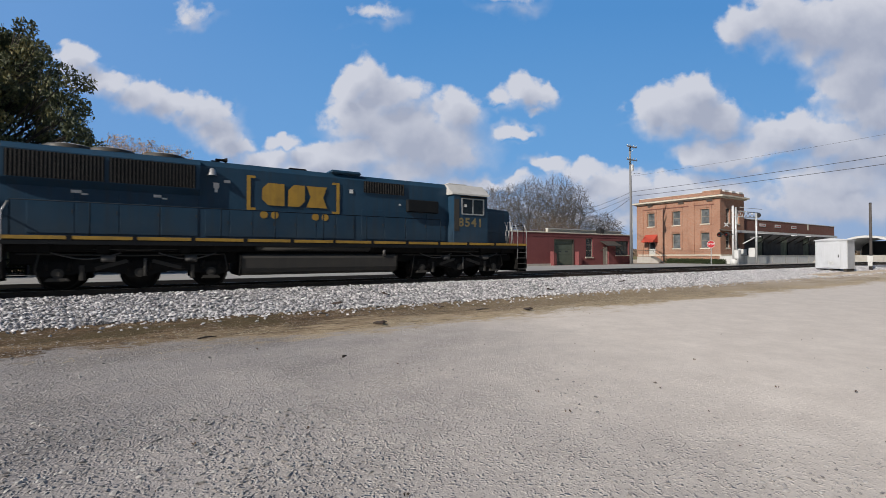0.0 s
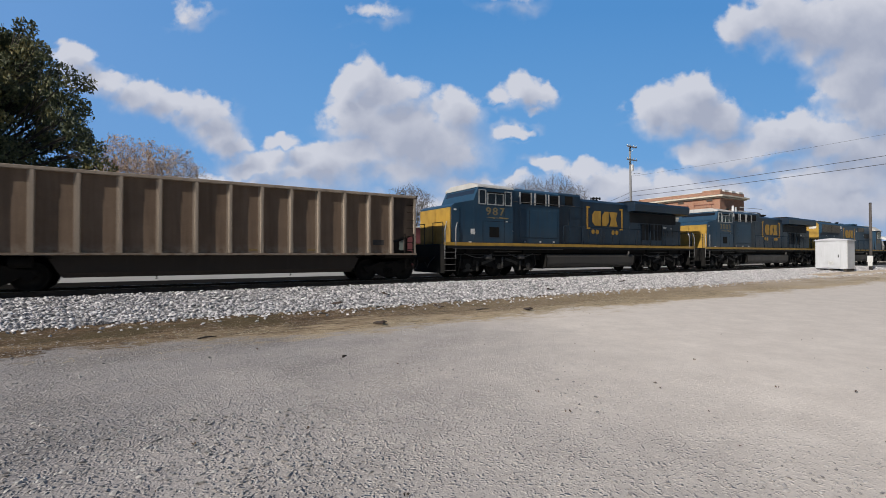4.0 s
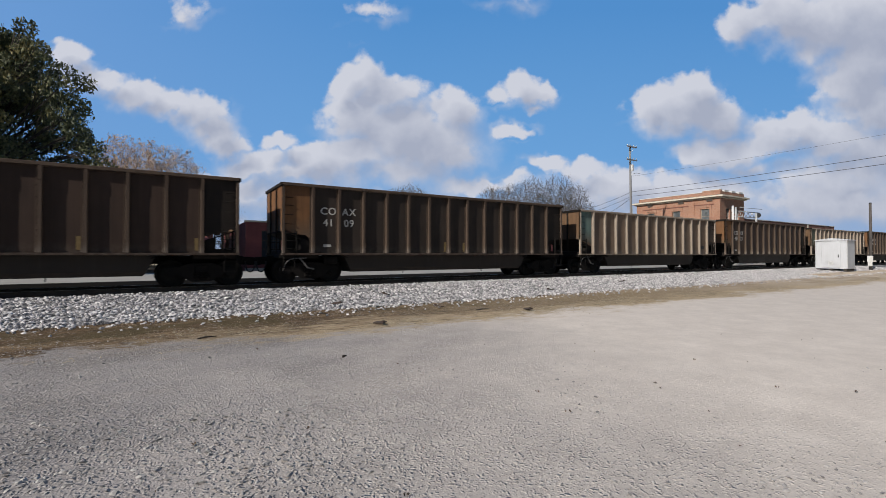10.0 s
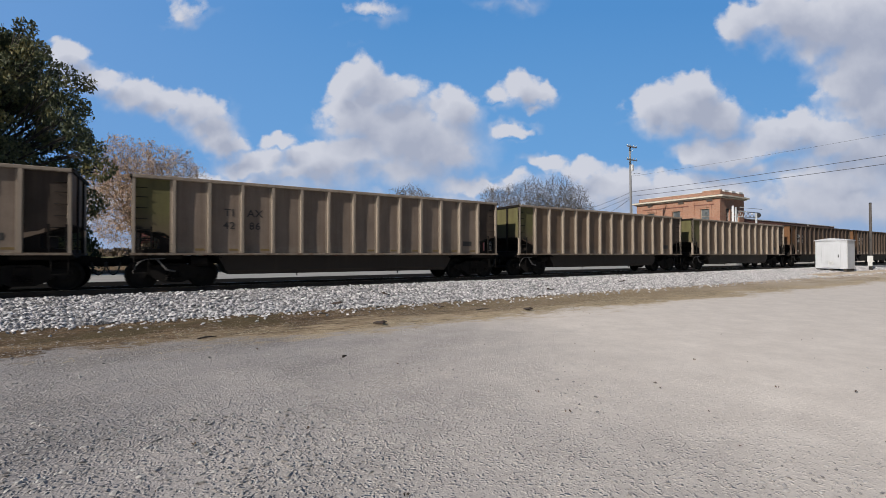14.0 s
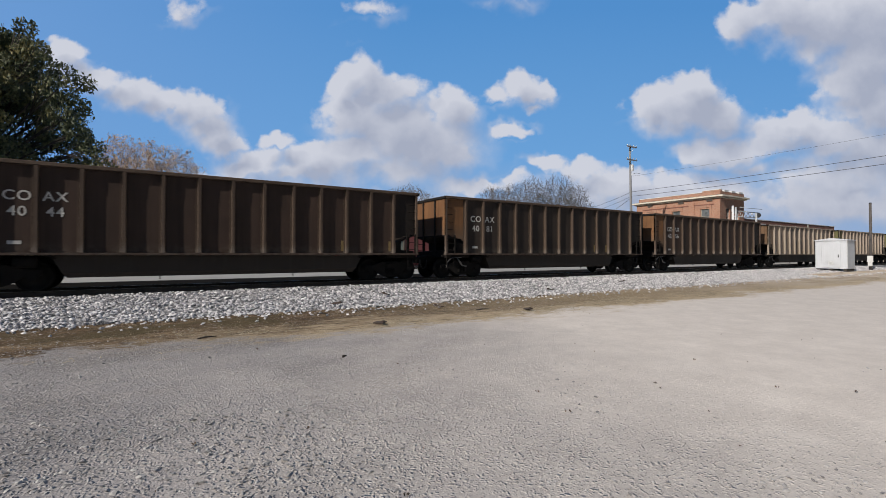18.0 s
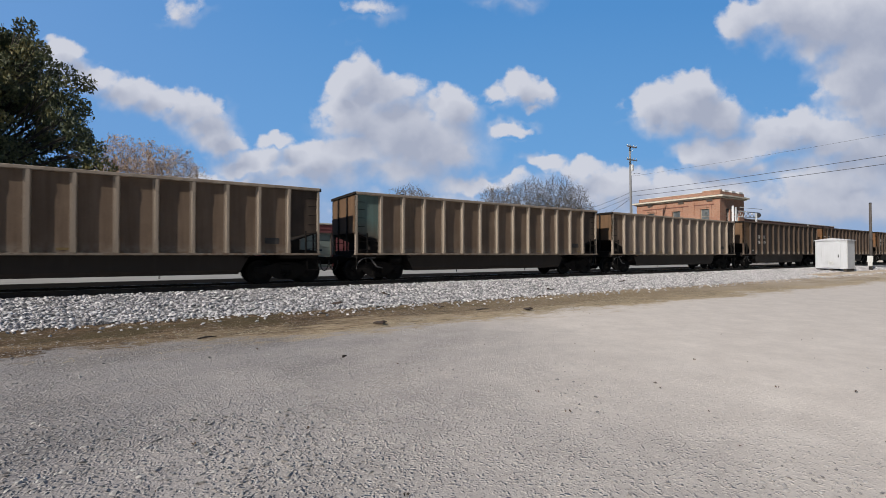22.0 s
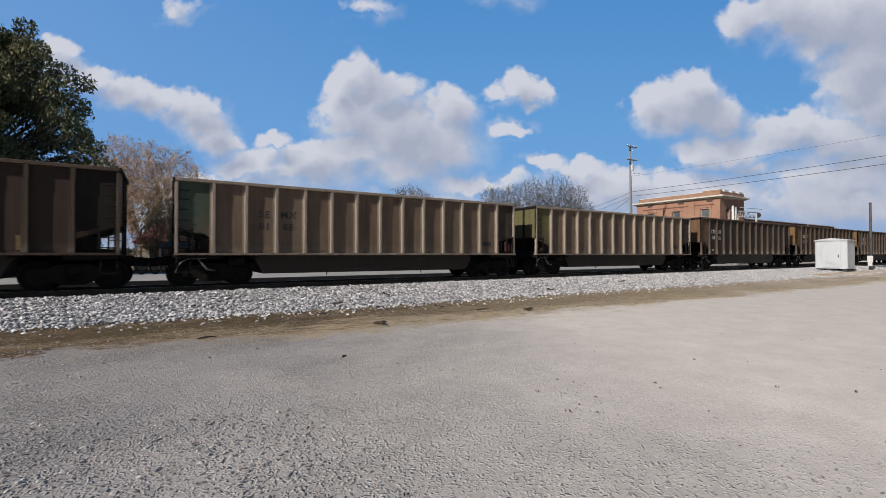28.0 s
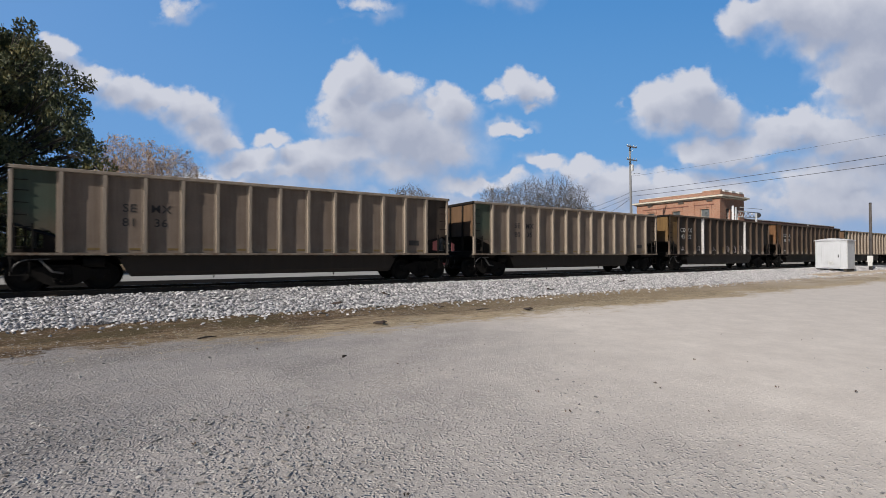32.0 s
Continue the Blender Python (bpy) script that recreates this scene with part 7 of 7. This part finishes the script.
def leafy_tree(x, y, seed, clumps, label, leaves, per, size, z=None):
    """A broad tree in leaf: trunk, limbs and clumps of small leaves. clumps: (x, y, z, radius)."""
    rng = random.Random(seed)
    t = thing("tree", label, "tree", pose(x, y, FAR_Z if z is None else z))
    part("trunk", Shape().tube([(0, 0, -0.3), (0.1, 0, 2.0), (0.0, 0.1, 4.5)], [0.42, 0.33, 0.27], 10), bark_dark, t)
    s = Shape()
    for cx, cy, cz, r in clumps:
        mid = Vector((cx * 0.4, cy * 0.4, 4.2 + (cz - 4.2) * 0.45))
        s.tube([(0, 0.05, min(3.8, cz * 0.6)), mid, (cx, cy, cz)], [0.12, 0.06, 0.02], 6)
        for i in range(5):
            a = Vector((cx + rng.gauss(0, r * 0.5), cy + rng.gauss(0, r * 0.5), cz + rng.gauss(0, r * 0.5)))
            s.tube([mid.lerp(Vector((cx, cy, cz)), 0.6), a], [0.03, 0.010], 4)
    part("limbwork", s, bark_dark, t)
    lf = Shape()
    for cx, cy, cz, r in clumps:
        for i in range(int(per * r * r)):
            v = Vector((rng.gauss(0, 1), rng.gauss(0, 1), rng.gauss(0, 1))).normalized() * r * rng.uniform(0.45, 1.12) ** 0.7
            v.z *= 0.85
            wob = 1 + 0.35 * noise.noise((cx + v.x * 1.1, cy + v.y * 1.1, cz + v.z * 1.1))
            leaf(lf, rng, Vector((cx, cy, cz)) + v * wob, size * rng.uniform(0.6, 1.5))
    tagged(part("crown", lf, leaves, t, "dense dark green foliage"), kind="stuff")
    return t


rng = random.Random(11)
clumps = []
for i in range(240):
    zc = rng.uniform(1.4, 11.9)
    reach = 6.5 * math.sqrt(max(0.03, 1 - (max(0.0, zc - 4.4) / 8.4) ** 2))
    a = rng.uniform(0, 6.283)
    q = rng.random() ** 0.35 * reach * 0.84
    clumps.append((q * math.cos(a) * 1.15, q * math.sin(a) * 1.15, zc * 1.15 - 0.18, rng.uniform(0.55, 1.3)))
# loose sprays that stand out of the crown
for out, high, r in ((4.7, 13.7, 0.55), (4.2, 12.9, 0.8), (5.3, 12.4, 0.7), (6.2, 11.5, 0.7), (7.1, 11.0, 0.6), (6.7, 10.2, 0.9), (7.4, 9.4, 0.6), (7.2, 8.6, 0.8), (8.0, 7.8, 0.7), (8.6, 7.0, 0.6), (3.2, 13.2, 0.9), (2.2, 12.9, 1.0), (8.3, 5.9, 0.8)):
    deep = rng.uniform(-1.0, 1.0)
    clumps.append((out * 0.847 + deep * 0.53, -out * 0.532 + deep * 0.85, high, r))
leafy_tree(-10.35, 35.65, 5, clumps, "large dark green broadleaf tree behind the street", leaf_dark, 640, 0.092)
bare_tree("tree", "wide bare tree with a haze of tan dry leaves", -2.0, 56.0, 14.2, 15.0, 21, bark_tan, leaf_tan, 38000, 0.07, trunk=0.2, thin=0.020, twigs=3000)
bare_tree("tree", "small bare dark tree beside the cottage", 4.3, 41.0, 6.0, 3.2, 22, bark_grey, twig_mat, 3000, 0.05, trunk=0.15, thin=0.014, twigs=700)
for x, y, h, w, seed, low in ((52.0, 63.0, 15.6, 11.5, 31, False), (58.0, 62.0, 17.0, 12.5, 32, False), (64.0, 61.0, 17.6, 13.0, 33, False), (70.0, 62.0, 17.0, 11.5, 39, False), (77.5, 60.5, 10.6, 10.0, 34, True)):
    bare_tree("tree", "low grey leafless tree behind the shop" if low else "tall grey leafless tree behind the shop", x, y, h, w, seed, bark_dark if low else bark_wet, twig_mat, 9000, 0.075, trunk=0.14, thin=0.025, twigs=3400)
bare_tree("tree", "low brown thicket tree behind the shop", 57.0, 56.0, 8.6, 14.0, 35, bark_grey, leaf_brown, 9000, 0.09, trunk=0.08, thin=0.026, twigs=1800)
bare_tree("tree", "rounded grey leafless tree far behind the shop", 34.9, 66.0, 14.2, 11.5, 36, bark_wet, twig_mat, 8000, 0.085, trunk=0.2, thin=0.026, twigs=2800)
bare_tree("tree", "small grey leafless tree behind the shop", 13.3, 58.0, 7.6, 6.0, 37, bark_grey, twig_mat, 3000, 0.12, trunk=0.2)
bare_tree("tree", "far grey leafless tree behind the office", 86.0, 80.0, 11.5, 9.0, 38, bark_grey, twig_mat, 2500, 0.14, trunk=0.2, thin=0.03)
bare_tree("tree", "small tan and olive shrubby tree by the cottage", 0.1, 42.6, 6.6, 4.6, 41, bark_tan, leaf_olive, 6000, 0.07, trunk=0.06, thin=0.014)
for x, y, r, seed in ((-15.0, 36.5, 1.9, 51), (-11.5, 35.5, 1.8, 52), (-8.6, 36.8, 1.9, 53), (-5.6, 36.4, 1.5, 54), (-19.0, 36.0, 2.0, 55), (-12.8, 38.2, 2.0, 56), (-7.0, 38.6, 1.7, 57)):
    pick = random.Random(seed)
    bush = [(pick.uniform(-r, r), pick.uniform(-0.6, 0.6), pick.uniform(0.5, r * 1.7), pick.uniform(0.6, 1.0)) for _ in range(14)]
    b = thing("bush", "dark evergreen bush behind the street", "bush", pose(x, y, FAR_Z), "bushes behind the street")
    st, lf = Shape(), Shape()
    for cx, cy, cz, cr in bush:
        st.tube([(0, 0, -0.1), (cx, cy, cz)], [0.05, 0.015], 5)
        for i in range(int(420 * cr)):
            v = Vector((pick.gauss(0, 1), pick.gauss(0, 1), pick.gauss(0, 1))).normalized() * cr * pick.uniform(0.5, 1.1)
            leaf(lf, pick, Vector((cx, cy, max(0.05, cz + v.z))) + Vector((v.x, v.y, 0)), pick.uniform(0.07, 0.14))
    part("stem", st, bark_dark, b)
    tagged(part("foliage", lf, leaf_hedge, b), kind="stuff")
# hedge along the office
hg = thing("hedge", "low clipped dark green hedge along the brick wall", "hedge", pose(58.0, 28.0, FAR_Z))
rng = random.Random(8)
lf = Shape()
for i in range(6000):
    leaf(lf, rng, Vector((rng.uniform(-0.6, 0.6), rng.uniform(-0.4, 7.0), rng.uniform(0.02, 0.62) + 0.05 * math.sin(i))), rng.uniform(0.05, 0.10))
tagged(part("foliage", lf, leaf_hedge, hg), kind="stuff")
s = Shape()
for i in range(12):
    s.tube([(0, i * 0.58, -0.1), (rng.uniform(-0.2, 0.2), i * 0.58 + 0.1, 0.7)], 0.03, 5)
part("stems", s, bark_dark, hg)
# far tree line on the horizon
rng = random.Random(15)
s = Shape()
for i in range(22000):
    a = radians(rng.uniform(-20, 140))
    d = rng.uniform(330, 420)
    h = 7 + 4 * noise.noise((a * 9, 1.0, 0.0)) + 2 * noise.noise((a * 40, 3.0, 0.0))
    leaf(s, rng, Vector((d * math.cos(a), d * math.sin(a), rng.random() * max(h * 0.7, 2))), rng.uniform(1.0, 2.2))
tagged(part("far_woods", s, leaf_brown), "distant band of brown winter woods on the horizon", "woods", kind="stuff")

# ---- ground details ----
k = Nodes("lot_pebble")
rnd = k.n("ShaderNodeNewGeometry").outputs["Random Per Island"]
pebble_mat = k.done(k.mix(rnd, (0.17, 0.16, 0.158), (0.42, 0.40, 0.378)), 0.9)
rng = random.Random(9)
places, sizes = [], []
for i in range(84000):
    d = 0.2 + 13.2 * rng.random() ** 1.5
    a = rng.uniform(0, 6.283)
    x, y = d * math.cos(a), d * math.sin(a)
    washed = math.exp(-((x + 0.9) ** 2 + (y - 3.7) ** 2) / 3.5)    # a patch washed free of fines
    if y > GRASS_EDGE + 1.5 or rng.random() > 0.45 + 0.6 * washed + 1.3 * noise.noise((x * 0.55, y * 0.55, 3.0)) - 0.11 * x:
        continue
    places.append((x, y, ground_height(x, y) + 0.002))
    sizes.append(rng.uniform(0.006, 0.017) * (1.0 + 0.3 * washed + 0.7 * rng.random() ** 5))
tagged(part("lot_pebbles", scatter(rng, places, sizes, 0.6), pebble_mat), "small loose grey pebbles on the gravel lot", "gravel", kind="stuff")
# dry grass tufts and dead leaves along the dirt strip
k = Nodes("dry_grass")
rnd = k.n("ShaderNodeNewGeometry").outputs["Random Per Island"]
straw = k.done(k.mix(rnd, (0.14, 0.11, 0.065), (0.52, 0.43, 0.29)), 0.85)
s = Shape()
for i in range(30000):
    x = -14 + 75 * rng.random() ** 1.2
    y = GRASS_EDGE + 0.5 + rng.gauss(0, 0.55) if i % 3 else rng.uniform(GRASS_EDGE, BALLAST_EDGE + 0.3)
    if noise.noise((x * 0.35, y * 0.8, 7.0)) < 0.12 - 0.02 * min(x, 8.0):
        continue
    z = ground_height(x, y)
    a, h = rng.uniform(0, 6.3), rng.uniform(0.003, 0.028)
    w, ln = 0.010, rng.uniform(0.04, 0.17)
    o = len(s.v)
    s.v += [(x - w * math.sin(a), y + w * math.cos(a), z), (x + w * math.sin(a), y - w * math.cos(a), z), (x + ln * math.cos(a), y + ln * math.sin(a), z + h)]
    s.f.append([o, o + 1, o + 2])
    s.smooth.append(False)
tagged(part("dry_grass", s, straw), "sparse flattened straw-coloured grass along the dirt strip", "grass", kind="stuff")
k = Nodes("dead_leaf")
rnd = k.n("ShaderNodeNewGeometry").outputs["Random Per Island"]
dead = k.done(k.mix(rnd, (0.035, 0.025, 0.02), (0.15, 0.09, 0.05)), 0.8)
s = Shape()
for i in range(170):
    d = 2.0 + 18 * rng.random()
    a = radians(TURN + rng.uniform(-48, 48))
    x, y = d * math.cos(a), d * math.sin(a)
    if y < BALLAST_EDGE:
        leaf(s, rng, Vector((x, y, ground_height(x, y) + 0.015)), rng.uniform(0.008, 0.018))
tagged(part("dead_leaves", s, dead), "scattered dark dead leaves on the gravel", "leaves", kind="stuff")
for px, py, ln, rot in ((0.7, 9.6, 0.35, 20), (7.9, 10.4, 0.5, 5), (12.4, 12.6, 0.55, 12), (3.6, 11.8, 0.3, -30), (2.41, 6.75, 0.12, 50)):
    st = thing("stick", "short dark dead stick lying on the gravel", "stick", pose(px, py, ground_height(px, py) + 0.015, 0, 0, rot), "sticks on the lot")
    part("twig", Shape().tube([(-ln / 2, 0, 0), (0, 0.02, 0.01), (ln / 2, -0.01, 0)], [0.014, 0.018, 0.008], 6), bark_dark, st)
rust = paint("rusty_scrap", (0.06, 0.04, 0.03), 0.85, (0.03, 0.022, 0.018), 0.5)
for px, py, pz in [(6.53, 14.16, 0.2), (4.41, 13.01, 0.1), (6.83, 11.14, 0.05), (8.89, 9.53, 0), (19.97, 14.45, 0.2), (12.83, 12.51, 0.2), (4.2, 9.41, 0)]:
    sc = thing("scrap_plate", "rusty scrap plate lying by the track", "scrap", pose(px, py, pz + 0.045, 8, -5, px * 70), "scrap by the track")
    part("plate", Shape().box(-0.16, 0.16, -0.07, 0.07, -0.012, 0.012, 0.004), rust, sc)
    part("stub", Shape().box(0.06, 0.14, -0.03, 0.03, 0.013, 0.04, 0.006), rust, sc)
s = Shape()
for px, py in [(2.4, 6.72), (0.22, 4.31), (3.67, 3.79), (3.48, 3.14), (5.16, 3.25), (5.03, 3.11), (1.38, 2.65), (1.12, 4.14), (6.73, 3.65), (6.74, 1.81), (6.17, 2.35), (2.91, 5.85), (1.32, 7.99)]:
    for i in range(5):
        leaf(s, rng, Vector((px + rng.gauss(0, 0.013), py + rng.gauss(0, 0.013), ground_height(px, py) + 0.02)), rng.uniform(0.011, 0.019))
tagged(part("curled_leaves", s, dead), "small dark curled leaves on the gravel lot", "leaves", kind="stuff")
# levelled gravel pad round the cabin
tagged(part("gravel_pad", Shape().prism([(12.2, -0.05), (13.0, 0.13), (17.0, 0.13), (17.0, -0.05)], 41.0, 75.0, "x"), lot_mat), "levelled gravel pad beside the track", "pad", kind="structure")


# ---- what moves ----
def share_keys(source, others):
    """Gives parts that turn alike the same keys."""
    for ob in others:
        ob.rotation_mode = "QUATERNION"
        ob.animation_data_create()
        ob.animation_data.action = source.animation_data.action
        ob.animation_data.action_slot = source.animation_data.action_slot


def motions():
    for ob, offset in TRAIN:
        walk(ob, [(float(t), pose(train_place(t) + offset, TRACK_Y, RAIL_Z)) for t in range(33)])
    for axles, radius in ((CAR_AXLES, 0.457), (LOCO_AXLES, 0.533)):
        if axles:
            walk(axles[0], [(i / 30, pose(0, 0, 0, 0, math.degrees((train_place(i / 30) - train_place(0)) / radius) % 360.0, 0)) for i in range(961)])
            share_keys(axles[0], axles[1:])
    # the clouds come slowly nearer along the heading of the wind
    wind = Vector((math.cos(radians(TURN - 29.4)), math.sin(radians(TURN - 29.4)), 0))
    base = pose(*EYE, 0, 0, TURN - 90)
    walk(clouds, [(t, Matrix.Translation(-wind * (2600 * 0.027 * (t - 16.0) / 32.0)) @ base) for t in (0.0, 16.0, 32.0)])


motions()
